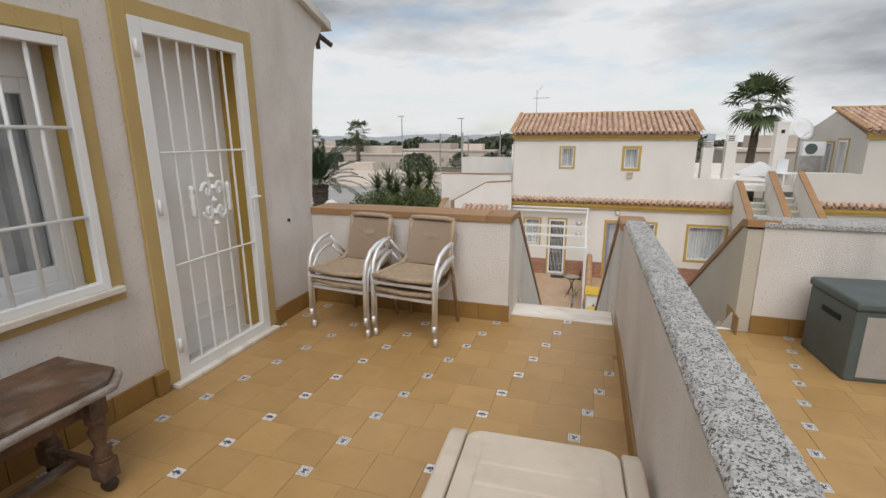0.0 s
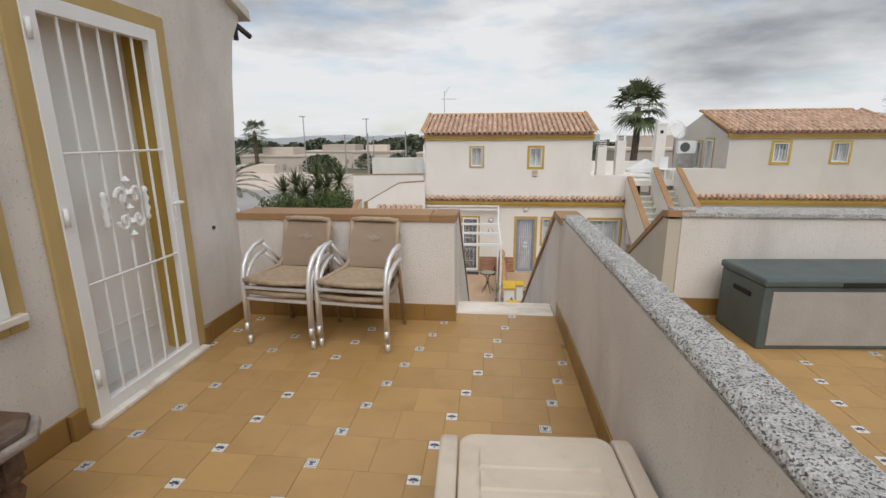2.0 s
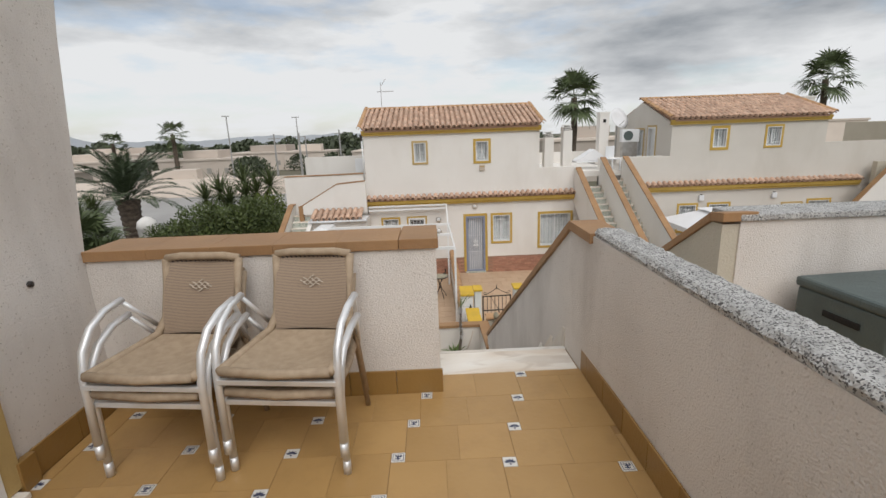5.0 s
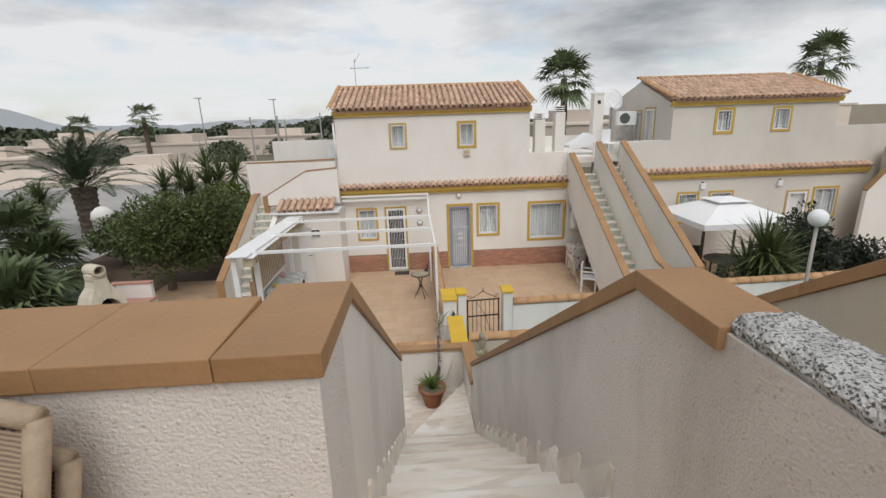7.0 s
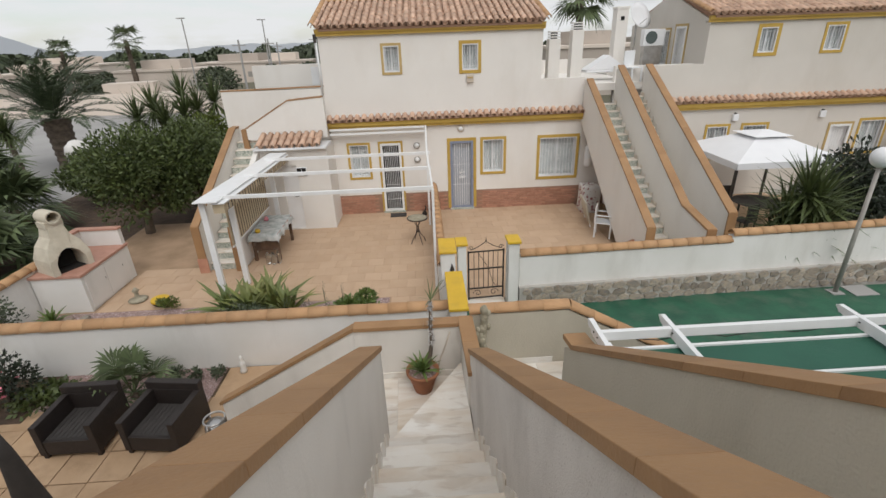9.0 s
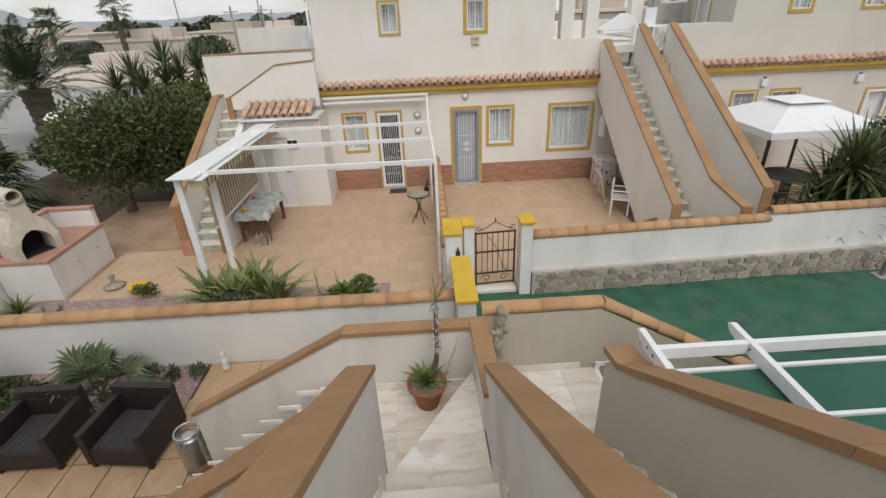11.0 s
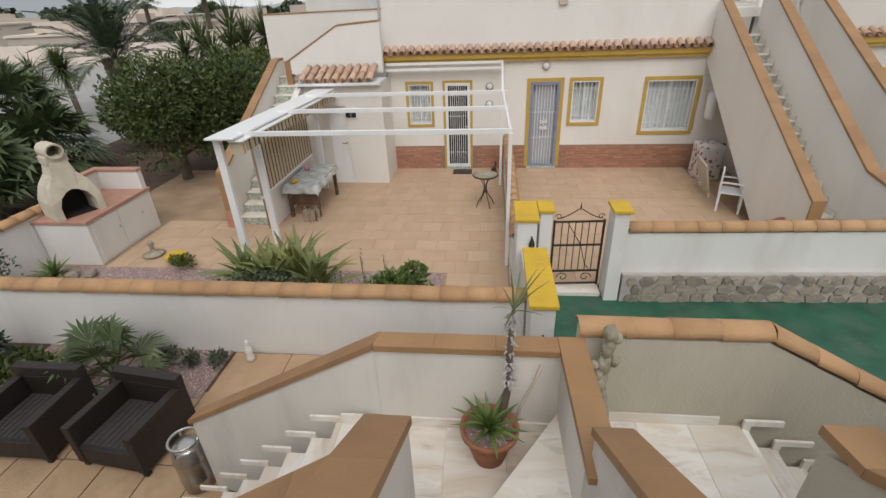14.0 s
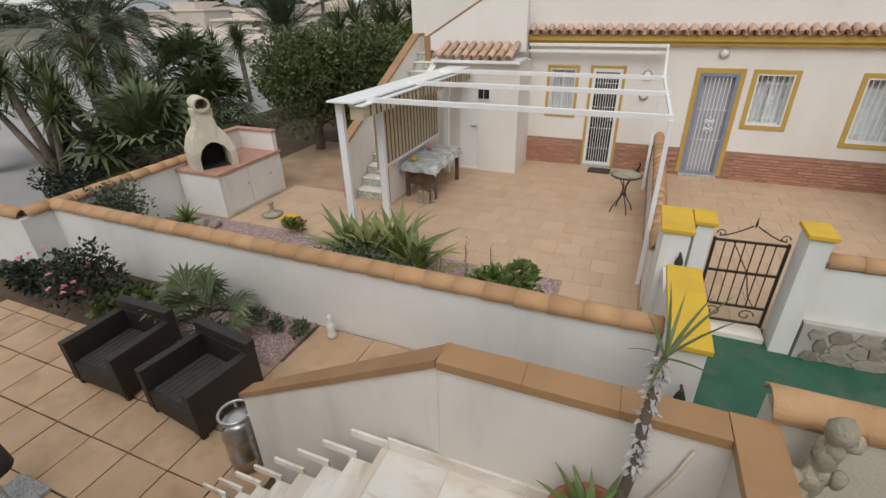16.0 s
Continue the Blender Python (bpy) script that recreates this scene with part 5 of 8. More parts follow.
# storage box next door
bx = thing("storage_box", "grey-green resin garden storage box with taupe front", "storage box", pose(1.37, 3.33, 0, 0, 0, 4.5))
bm = new_box(0, 1.3, 0.0, 0.52, 0.0, 0.455, bev=0.012)
part("body", bm, M["box_green"], bx)
part("front_panel", new_box(0.06, 1.24, -0.006, 0.012, 0.03, 0.42, bev=0.003), M["box_grey"], bx, "taupe front panel")
lid = part("lid", new_box(-0.012, 1.312, -0.02, 0.535, 0.456, 0.515, bev=0.018), M["box_green"], bx, "grey-green weathered lid")
# both grips are flat black plates; the shade of their hollows is painted
part("lid_grip", new_box(0.5, 0.78, -0.026, -0.012, 0.462, 0.492, bev=0.005), M["soot_and_dark_opening"], lid, "black plate for the shaded lid grip")
part("side_grip", new_box(-0.008, 0.004, 0.13, 0.34, 0.34, 0.375, bev=0.004), M["soot_and_dark_opening"], bx, "black plate for the shaded hand hole")


def lift(*names):
    """The terrace lies a little above the level from which the stairs and gardens are counted."""
    for ob in scene.objects:
        if ob.parent is None and ob.name.split(".")[0] in names:
            ob.matrix_world = Matrix.Translation((0, 0, Z_T)) @ ob.matrix_world


bpy.context.view_layer.update()
lift("floor", "floor_next_door", "floor_inside", "skirting", "window_6", "door_4", "door_sill", "stacking_chair", "low_table", "sun_lounger", "storage_box")

# ---- landing: potted agave, cast figure ----
pot = thing("potted_plant", "terracotta pot with green agave and a bare stem", "plant", pose(-0.50, 8.31, ZL))
bm = bmesh.new()
lathe(bm, [(0.10, 0.0), (0.135, 0.13), (0.165, 0.235), (0.185, 0.24), (0.187, 0.275), (0.165, 0.275), (0.155, 0.23)], k=20)
part("pot", bm, M["clay"], pot, "terracotta pot", True)
bm = bmesh.new()
lathe(bm, [(0.150, 0.20), (0.152, 0.235)], k=16)
part("soil", bm, M["gravel"], pot, "pale gravel")


def blade(bm, base, yaw, tilt, length, width, droop, k=6, fold=0.25, twist=0.0):
    """A tapering leaf blade that leaves base upward by tilt (degrees from the horizontal) and droops."""
    d = Vector((math.cos(yaw), math.sin(yaw), 0))
    s = Vector((-math.sin(yaw), math.cos(yaw), 0))
    p, a = Vector(base), radians(tilt)
    prev = None
    for i in range(k + 1):
        f = i / k
        w = width * (0.55 + 0.45 * min(1, f * 4)) * (1 - f ** 2.2) * 0.5
        up = Vector((0, 0, 1)) * math.cos(a) - d * math.sin(a)
        row = [bm.verts.new(p + s * w + up * fold * w), bm.verts.new(p), bm.verts.new(p - s * w + up * fold * w)] if i < k else [bm.verts.new(p)]
        if prev:
            if len(row) == 3:
                bm.faces.new((prev[0], prev[1], row[1], row[0]))
                bm.faces.new((prev[1], prev[2], row[2], row[1]))
            else:
                bm.faces.new((prev[0], prev[1], row[0]))
                bm.faces.new((prev[1], prev[2], row[0]))
        prev = row
        p = p + (d * math.cos(a) + Vector((0, 0, 1)) * math.sin(a)) * (length / k)
        a -= radians(droop) / k


def rosette(bm, c, n, length, width, tilt0, tilt1, droop, rng, jitter=0.2, k=5):
    for i in range(n):
        f = i / max(1, n - 1)
        blade(bm, (c[0], c[1], c[2] + 0.02 * f), i * 2.39996 + rng.uniform(-0.2, 0.2), tilt0 + (tilt1 - tilt0) * f + rng.uniform(-7, 7), length * (1 - 0.25 * f) * rng.uniform(1 - jitter, 1 + jitter), width, droop * rng.uniform(0.6, 1.3), k)


R = random.Random(4)
bm = bmesh.new()
rosette(bm, (0.0, -0.02, 0.25), 32, 0.27, 0.04, 25, 86, 35, R)
part("leaves", bm, M["agave_pot"], pot, "pointed bright green blades")
bm = bmesh.new()
stem = [(0.04, 0.03, 0.22), (0.09, 0.06, 0.40), (0.115, 0.085, 0.58), (0.11, 0.10, 0.78), (0.12, 0.11, 0.96), (0.125, 0.115, 1.08)]
pipe(bm, stem, [0.026, 0.024, 0.022, 0.02, 0.018, 0.012], 8)
part("stem", bm, M["bark"], pot, "bare grey stem", True)
bm = bmesh.new()
for i in range(230):
    f = R.choice((R.uniform(0.36, 0.56), R.uniform(0.62, 0.98))) * (len(stem) - 1)
    j = min(int(f), len(stem) - 2)
    p = Vector(stem[j]).lerp(Vector(stem[j + 1]), f - j)
    blade(bm, p, R.uniform(0, 6.3), R.uniform(-60, 20), R.uniform(0.03, 0.065), 0.022, 40, 2)
part("scales", bm, M["silver"], pot, "dry silvery leaf scales")
bm = bmesh.new()
for i in range(9):
    blade(bm, stem[-1], R.uniform(0, 6.3), R.uniform(0, 80), R.uniform(0.16, 0.36), 0.014, 25, 4)
part("leaf_tuft", bm, M["yucca"], pot, "thin green leaves at the tip")

bm = bmesh.new()
fx, fy, fz = 0.20, 8.565, -2.403
box(bm, fx - 0.10, fx + 0.10, fy - 0.075, fy + 0.075, fz, fz + 0.045, 0.01)
fr = random.Random(12)
for k in range(46):
    f = k / 45
    a, rr = k * 2.4, 0.055 * (1 - 0.45 * f) * fr.uniform(0.3, 1.0)
    rx = 0.05 * (1 - 0.35 * f) * fr.uniform(0.7, 1.1)
    lathe(bm, [(rx * math.cos(e), rx * 1.25 * math.sin(e)) for e in (-1.5, -1.0, -0.5, 0, 0.5, 1.0, 1.5)], (fx + rr * math.cos(a) + 0.02 * math.sin(f * 9), fy + rr * math.sin(a) * 0.7, fz + 0.06 + 0.52 * f), 10)
for x, z, r_ in ((0.01, 0.635, 0.05), (0.065, 0.60, 0.03), (-0.06, 0.45, 0.028), (-0.075, 0.40, 0.028), (0.07, 0.47, 0.03)):
    lathe(bm, [(r_ * math.cos(e), r_ * math.sin(e)) for e in (-1.5, -0.9, -0.3, 0.3, 0.9, 1.5)], (fx + x, fy - 0.02, fz + z), 10)
for v in bm.verts:
    if v.co.z > fz + 0.05:
        v.co += 0.014 * noise.noise_vector(v.co * 26)
for v in bm.verts:
    d_ = v.co - Vector((fx, fy, fz))
    v.co = Vector((fx + d_.x * 0.95, fy + d_.y * 0.95, fz + d_.z * 1.33))
solid("garden_figure", bm, M["statue"], "weathered cast stone garden figure on a small plinth", "statue", smooth=True)
b = bmesh.new()
pipe(b, [(-0.18, 8.515, -1.80), (-0.22, 8.51, -1.95), (-0.30, 8.50, -2.16), (-0.36, 8.45, -2.38)], 0.008, 6)
solid("cable", b, M["plastic"], "thin pale cable hanging over the landing wall", "cable", smooth=True)

# ---- lower garden ----


def rattan_chair(m, label):
    ob = thing("rattan_armchair", label, "chair", m, group="rattan garden chairs")
    w, d = 0.80, 0.76
    for s in (0, 1):
        x = s * (w - 0.09)
        bm = bmesh.new()
        prism(bm, [(0.0, 0.07), (0.0, 0.56), (d - 0.002, 0.56), (d - 0.002, 0.07)], "x", x, x + 0.09, 0.01)
        part("arm_panel", bm, M["rattan"], ob, "dark moulded rattan side")
        for y in (0.02, d - 0.08):
            part("foot", new_box(x + 0.015, x + 0.075, y, y + 0.06, 0.0, 0.069, bev=0.006), M["rattan"], ob)
    part("backrest", new_box(0.092, w - 0.092, d - 0.10, d, 0.07, 0.56, bev=0.006), M["rattan"], ob, "dark moulded rattan back")
    part("back_top", new_box(0.0, w, d - 0.10, d + 0.005, 0.562, 0.685, bev=0.01), M["rattan"], ob)
    part("front_panel", new_box(0.092, w - 0.092, 0.01, 0.05, 0.07, 0.30, bev=0.006), M["rattan"], ob)
    part("seat", new_box(0.092, w - 0.092, 0.052, d - 0.102, 0.24, 0.30, bev=0.008), M["cushion"], ob, "charcoal woven seat")
    for i in range(9):
        part("seat_strip", new_box(0.10 + i * 0.067, 0.158 + i * 0.067, 0.06, d - 0.11, 0.301, 0.307), M["cushion"], ob)
    return ob


rattan_chair(pose(-5.75, 9.02, Z_GARDEN, 0, 0, 0), "dark brown moulded rattan armchair on the garden paving")
rattan_chair(pose(-4.63, 9.03, Z_GARDEN, 0, 0, -7), "dark brown moulded rattan armchair beside the steel keg")
kg = thing("steel_keg", "small stainless steel beer keg with a carrying ring", "keg", pose(-3.28, 8.94, Z_GARDEN) @ Matrix.Scale(1.15, 4))
bm = bmesh.new()
lathe(bm, [(0.10, 0.0), (0.125, 0.02), (0.128, 0.12), (0.133, 0.13), (0.133, 0.15), (0.128, 0.16), (0.128, 0.33), (0.133, 0.34), (0.133, 0.36), (0.128, 0.37), (0.12, 0.45), (0.09, 0.49), (0.03, 0.50)], k=24)
part("body", bm, M["steel"], kg, smooth=True)
bm = bmesh.new()
pipe(bm, [(0.115 * math.cos(a), 0.115 * math.sin(a), 0.535) for a in [i * math.tau / 20 for i in range(21)]], 0.012, 8)
for a in (0.3, 2.4, 4.5):
    rod(bm, (0.115 * math.cos(a), 0.115 * math.sin(a), 0.44), (0.115 * math.cos(a), 0.115 * math.sin(a), 0.535), 0.01)
part("carrying_ring", bm, M["steel"], kg, smooth=True)
bm = bmesh.new()
for i in range(4):
    for j in range(3):
        cx, cy = -3.62 + i * 0.12, 8.12 + j * 0.12
        pipe(bm, [(cx + 0.05 * math.cos(a) * (1 - a / 14), cy + 0.05 * math.sin(a) * (1 - a / 14), Z_GARDEN + 0.012) for a in [k * 0.6 for k in range(14)]], 0.006, 5)
solid("iron_mat", bm, M["bronze"], "rusty scrolled iron door mat", "mat")
bm = bmesh.new()
gx, gy = -3.6, 10.68
lathe(bm, [(0.06, 0), (0.055, 0.05), (0.04, 0.10), (0.055, 0.15), (0.045, 0.2), (0.02, 0.23), (0.032, 0.26), (0.028, 0.30), (0.005, 0.33)], (gx, gy, Z_GARDEN + 0.005), 14)
solid("small_figure", bm, M["white_wall"], "small white garden ornament beside the gravel", "statue", smooth=True)
um = thing("closed_parasol", "folded dark blue-grey parasol", "parasol", pose(-4.85, 7.9, Z_GARDEN) @ Matrix.Diagonal((0.8, 0.8, 0.72, 1)))
bm = bmesh.new()
rod(bm, (0, 0, 0), (0, 0, 2.3), 0.019)
part("pole", bm, M["alu"], um, smooth=True)
bm = bmesh.new()
lathe(bm, [(0.20, 0.55), (0.19, 0.70), (0.14, 1.2), (0.09, 1.8), (0.03, 2.25)], k=16)
for v in bm.verts:
    v.co.x, v.co.y = v.co.x * (1 + 0.2 * math.sin(8 * math.atan2(v.co.y, v.co.x))), v.co.y * (1 + 0.2 * math.sin(8 * math.atan2(v.co.y, v.co.x)))
part("canopy", bm, M["cushion"], um, "folded dark canopy", True)
part("base_plate", new_box(-0.25, 0.25, -0.25, 0.25, 0, 0.06, bev=0.01), M["granite"], um)

# ---- neighbour's pergola ----
npg = thing("white_pergola", "white painted timber pergola beside the stair", "pergola")
ZP = -1.18
RX = (1.035, 1.69, 3.35, 5.0, 6.6)
for i, x in enumerate(RX):
    bm = bmesh.new()
    prism(bm, [(4.4, ZP - 0.055), (7.54, ZP - 0.055), (7.57, ZP - 0.03), (7.62, ZP - 0.025), (7.67, ZP + 0.025), (7.64, ZP + 0.045), (4.4, ZP + 0.045)], "x", x, x + 0.045, 0.004)
    rf = part("rafter", bm, M["white_metal"], npg)
    for y in (7.40, 7.485):
        part("bolt", new_box(x - 0.008, x + 0.053, y - 0.006, y + 0.006, ZP - 0.004, ZP + 0.008, bev=0.002), M["iron"], rf, "dark bolt")
    if i < 4:
        part("beam", new_box(x + 0.046, RX[i + 1] - 0.001, 7.415, 7.46, ZP - 0.05, ZP + 0.04, bev=0.004), M["white_metal"], npg)
for y in (7.30, 6.88, 6.1):
    part("sheet_rail", new_box(1.085, 6.6, y, y + 0.028, ZP - 0.09, ZP - 0.058, bev=0.003), M["white_metal"], npg, "thin white rail carrying the shade sheet")
for y0, y1 in ((6.91, 7.30), (6.13, 6.88), (4.4, 6.1)):
    part("shade_sheet", new_box(1.10, 6.6, y0, y1, ZP - 0.085, ZP - 0.079), M["shade_cloth"], npg, "smooth green shade sheet")
for x in (1.09, 6.5):
    part("post", new_box(x, x + 0.07, 7.34, 7.41, Z_COURT, ZP - 0.056, bev=0.006), M["white_metal"], npg)
bm = bmesh.new()
pipe(bm, [(1.2 + i * 0.2, 7.455 + 0.02 * math.sin(i * 2.1), ZP - 0.05 - 0.04 * abs(math.sin(i * 0.9))) for i in range(16)], 0.005, 5)
solid("fairy_cable", bm, M["iron"], "thin dark cable along the pergola beam", "cable")

# ---- opposite patio ----
pg = thing("patio_pergola", "white metal pergola with a folded awning", "pergola")
RAIL = [(-0.22, 13.28, -1.57), (-0.28, 16.4, -1.53), (-0.26, 18.30, -1.17)]
for p, q in zip(RAIL, RAIL[1:]):
    bm = bmesh.new()
    rod(bm, p, q, 0.03, k=4)
    part("rail", bm, M["white_metal"], pg)
for y, z in ((13.3, -1.56), (14.86, -1.545), (16.36, -1.53)):
    part("beam", new_box(-4.5, -0.2, y - 0.025, y + 0.025, z - 0.035, z + 0.04, bev=0.004), M["white_metal"], pg)
for z in (-1.17, -1.30):
    part("beam", new_box(-3.1, -0.24, 18.26, 18.31, z - 0.03, z + 0.03, bev=0.004), M["white_metal"], pg)
for x, y, z in ((-0.22, 13.28, -1.58), (-0.27, 17.2, -1.42)):
    part("post", new_box(x - 0.028, x + 0.028, y - 0.028, y + 0.028, Z_PATIO, z, bev=0.004), M["white_metal"], pg)
for x, y, z in ((-4.80, 13.15, -1.568), (-4.62, 14.0, -1.568), (-4.60, 16.95, -1.568)):
    part("post", new_box(x - 0.06, x + 0.06, y - 0.04, y + 0.04, Z_PATIO, z, bev=0.004), M["white_metal"], pg)
bm = bmesh.new()
prism(bm, [(12.95, -1.565), (12.95, -1.535), (17.25, -1.535), (17.25, -1.565)], "x", -4.89, -4.42, 0.004)
for v in bm.verts:
    v.co.x += 0.062 * (v.co.y - 12.95)
part("canopy_board", bm, M["white_metal"], pg, "white awning cover board")
bm = bmesh.new()
prism(bm, [(13.0, -1.61), (13.0, -1.585), (17.2, -1.585), (17.2, -1.61)], "x", -4.54, -4.30, 0.004)
for v in bm.verts:
    v.co.x += 0.045 * (v.co.y - 13.0)
part("awning_rail", bm, M["white_metal"], pg)
aw = part("folded_awning", new_box(-4.56, -4.34, 13.05, 13.12, -1.81, -1.612), M["awning"], pg, "folded striped canvas")
for i in range(28):
    y = 13.13 + i * 0.145
    z, xs = -1.612, 0.045 * (y - 13.0)
    for k, (a, b_, mm) in enumerate(((0, 0.10, "awning"), (0.10, 0.145, "awning_dark"))):
        part("valance_strip", new_box(-4.34 + xs + (0.01 if i % 2 else 0), -4.33 + xs + (0.01 if i % 2 else 0), y + a, y + b_, z - 0.17, z), M[mm], pg)
sc = thing("striped_screen", "beige and brown striped canvas side screen", "awning", pose(-4.80, 14.1, 0))
for i in range(19):
    y = i * 0.146
    part("stripe", new_box(-0.006, 0.006, y, y + 0.10, -2.95, -1.66), M["awning"], sc)
    part("stripe", new_box(-0.006, 0.006, y + 0.10, y + 0.146, -2.95, -1.66), M["awning_dark"], sc)
part("bottom_bar", new_box(-0.02, 0.02, 0, 2.78, -3.0, -2.951, bev=0.004), M["white_metal"], sc)

dt = thing("patio_table", "dark wooden patio table under the pergola", "table", pose(-4.50, 15.9, Z_PATIO))
part("tabletop", new_box(-0.36, 0.36, -0.72, 0.72, 0.70, 0.735, bev=0.004), M["brick"], dt)
for sx in (-0.3, 0.3):
    for sy in (-0.64, 0.64):
        part("leg", new_box(sx - 0.035, sx + 0.035, sy - 0.035, sy + 0.035, 0, 0.70, bev=0.004), M["wood"], dt, "dark red-brown leg")
part("apron", new_box(-0.3, 0.3, -0.66, -0.62, 0.28, 0.70), M["wood"], dt)
bm = bmesh.new()
nx, ny = 16, 28
g = []
for j in range(ny + 1):
    row = []
    for i in range(nx + 1):
        x, y = -0.47 + 0.94 * i / nx, -0.84 + 1.68 * j / ny
        over = max(0, abs(x) - 0.365) + max(0, abs(y) - 0.725)
        row.append(bm.verts.new((max(-0.385, min(0.385, x)) + 0.02 * math.sin(y * 17) * (over > 0), max(-0.745, min(0.745, y)) + 0.02 * math.sin(x * 19) * (over > 0), 0.742 - 1.5 * over + 0.004 * math.sin(x * 11 + y * 7))))
    g.append(row)
for j in range(ny):
    for i in range(nx):
        bm.faces.new((g[j][i], g[j][i + 1], g[j + 1][i + 1], g[j + 1][i]))
solid("tablecloth", bm, M["cloth"], "pale green-grey patterned oilcloth on the patio table", "tablecloth", smooth=True, m=pose(-4.50, 15.9, Z_PATIO))
for i, (x, y) in enumerate(((-4.42, 15.02), (-4.29, 15.0), (-4.18, 15.06))):
    bm = bmesh.new()
    lathe(bm, [(0.05, 0), (0.062, 0.02), (0.062, 0.2), (0.05, 0.26), (0.02, 0.30), (0.02, 0.33)], (x, y, Z_PATIO), 12)
    solid("water_bottle", bm, M["glass"], "large clear plastic water bottle on the patio floor", "bottle", group="water bottles", smooth=True)
bm = bmesh.new()
lathe(bm, [(0.05, 0), (0.07, 0.05), (0.05, 0.09)], (-4.66, 15.32, Z_PATIO + 0.745), 12)
solid("yellow_cup", bm, M["yellow"], "small yellow cup on the tablecloth", "cup", smooth=True)
bm = bmesh.new()
lathe(bm, [(0.05, 0), (0.065, 0.05), (0.03, 0.11)], (-4.7, 16.2, Z_PATIO + 0.745), 12)
solid("red_flowerpot", bm, M["flower"], "small dark red ornament on the tablecloth", "ornament", smooth=True)

rt = thing("bistro_table", "round mosaic bistro table with bent iron legs", "table", pose(-0.62, 15.9, Z_PATIO))
bm = bmesh.new()
lathe(bm, [(0.27, 0.70), (0.28, 0.71), (0.28, 0.725), (0.27, 0.73)], k=28)
part("rim", bm, M["bronze"], rt, smooth=False)
bm = bmesh.new()
lathe(bm, [(0.25, 0.729), (0.25, 0.736)], k=28)
part("tabletop", bm, M["statue"], rt, "greyish mosaic top")
for i in range(4):
    a = i * math.pi / 2 + 0.5
    bm = bmesh.new()
    pipe(bm, [(r_ * math.cos(a), r_ * math.sin(a), z_) for r_, z_ in ((0.22, 0.0), (0.17, 0.13), (0.08, 0.25), (0.03, 0.36), (0.03, 0.5), (0.12, 0.66), (0.2, 0.70))], 0.011, 6)
    part("leg", bm, M["bronze"], rt, "bent iron leg", True)
bm = bmesh.new()
lathe(bm, [(0.055, 0.33), (0.055, 0.37)], k=12)
part("collar", bm, M["bronze"], rt)
solid("door_mat", new_box(-1.5, -1.0, 18.0, 18.36, Z_PATIO, Z_PATIO + 0.015, bev=0.003), M["cushion"], "dark grey door mat", "mat")
bm = bmesh.new()
lathe(bm, [(0.05, 0), (0.08, 0.06), (0.06, 0.14), (0.03, 0.18)], (-0.42, 18.0, Z_PATIO), 12)
pipe(bm, [(-0.42, 18.0, Z_PATIO + 0.14), (-0.37, 17.98, Z_PATIO + 0.28), (-0.40, 18, Z_PATIO + 0.34)], 0.02, 6)
solid("dark_ornament", bm, M["iron"], "dark metal ornament by the wall", "ornament", smooth=True)

# gate
gt = thing("iron_gate", "black wrought iron garden gate with scrolls", "gate", pose(0.40, 12.45, -3.73, 0, 0, 4))
W_, H_ = 0.74, 1.10
for a in ((0, 0.03, 0, H_), (W_ - 0.03, W_, 0, H_)):
    part("stile", new_box(a[0], a[1], -0.015, 0.015, a[2], a[3], bev=0.003), M["iron"], gt)
for z in (0.02, 0.24, 0.68, H_ - 0.04):
    part("rail", new_box(0.03, W_ - 0.03, -0.012, 0.012, z, z + 0.025), M["iron"], gt)
for i in range(6):
    bm = bmesh.new()
    u = 0.03 + (i + 1) * (W_ - 0.06) / 7
    rod(bm, (u, 0, 0.25), (u, 0, H_ - 0.03), 0.007, k=6)
    part("bar", bm, M["iron"], gt)
for s in (-1, 1):
    c = W_ / 2
    for pts, rad_ in (([(c + s * (0.02 + 0.30 * t), 0, H_ + 0.15 * (1 - t) ** 1.5 + 0.02) for t in [i / 10 for i in range(11)]], 0.008),
                      ([(c + s * (0.30 + 0.05 * math.cos(a) * (1 - a / 9)), 0, H_ + 0.05 + 0.05 * math.sin(a) * (1 - a / 9)) for a in [k * 0.5 for k in range(15)]], 0.006),
                      ([(c + s * (0.17 + 0.09 * math.cos(a) * (1 - a / 9)), 0, 0.14 + 0.08 * math.sin(a) * (1 - a / 9)) for a in [k * 0.5 for k in range(15)]], 0.007)):
        bm = bmesh.new()
        pipe(bm, pts, rad_, 6)
        part("scroll", bm, M["iron"], gt, "curled iron scroll")
bm = bmesh.new()
lathe(bm, [(0.003, 0.0), (0.014, 0.05), (0.003, 0.13)], (W_ / 2, 0, H_ + 0.14), 8)
part("finial", bm, M["iron"], gt, "pointed iron finial")
bm = bmesh.new()
pipe(bm, [(0.2, -0.01, H_ - 0.03), (0.42, -0.01, 0.7), (0.5, -0.01, 0.4), (0.6, -0.01, 0.25)], 0.006, 6)
part("brace", bm, M["iron"], gt)

for x, y, z in ((0.06, 10.20, -3.0), (0.06, 12.0, -2.75)):
    lm = thing("pillar_lamp", "small dark bracket lamp on the pillar", "lamp", pose(x, y, z), group="pillar lamps")
    bm = bmesh.new()
    lathe(bm, [(0.03, -0.10), (0.045, -0.02), (0.02, 0.05), (0.01, 0.08)], (0, -0.03, 0), 10)
    part("body", bm, M["iron"], lm, smooth=True)
    bm = bmesh.new()
    rod(bm, (0, 0.03, 0.06), (0, -0.03, 0.06), 0.012)
    part("bracket", bm, M["iron"], lm)

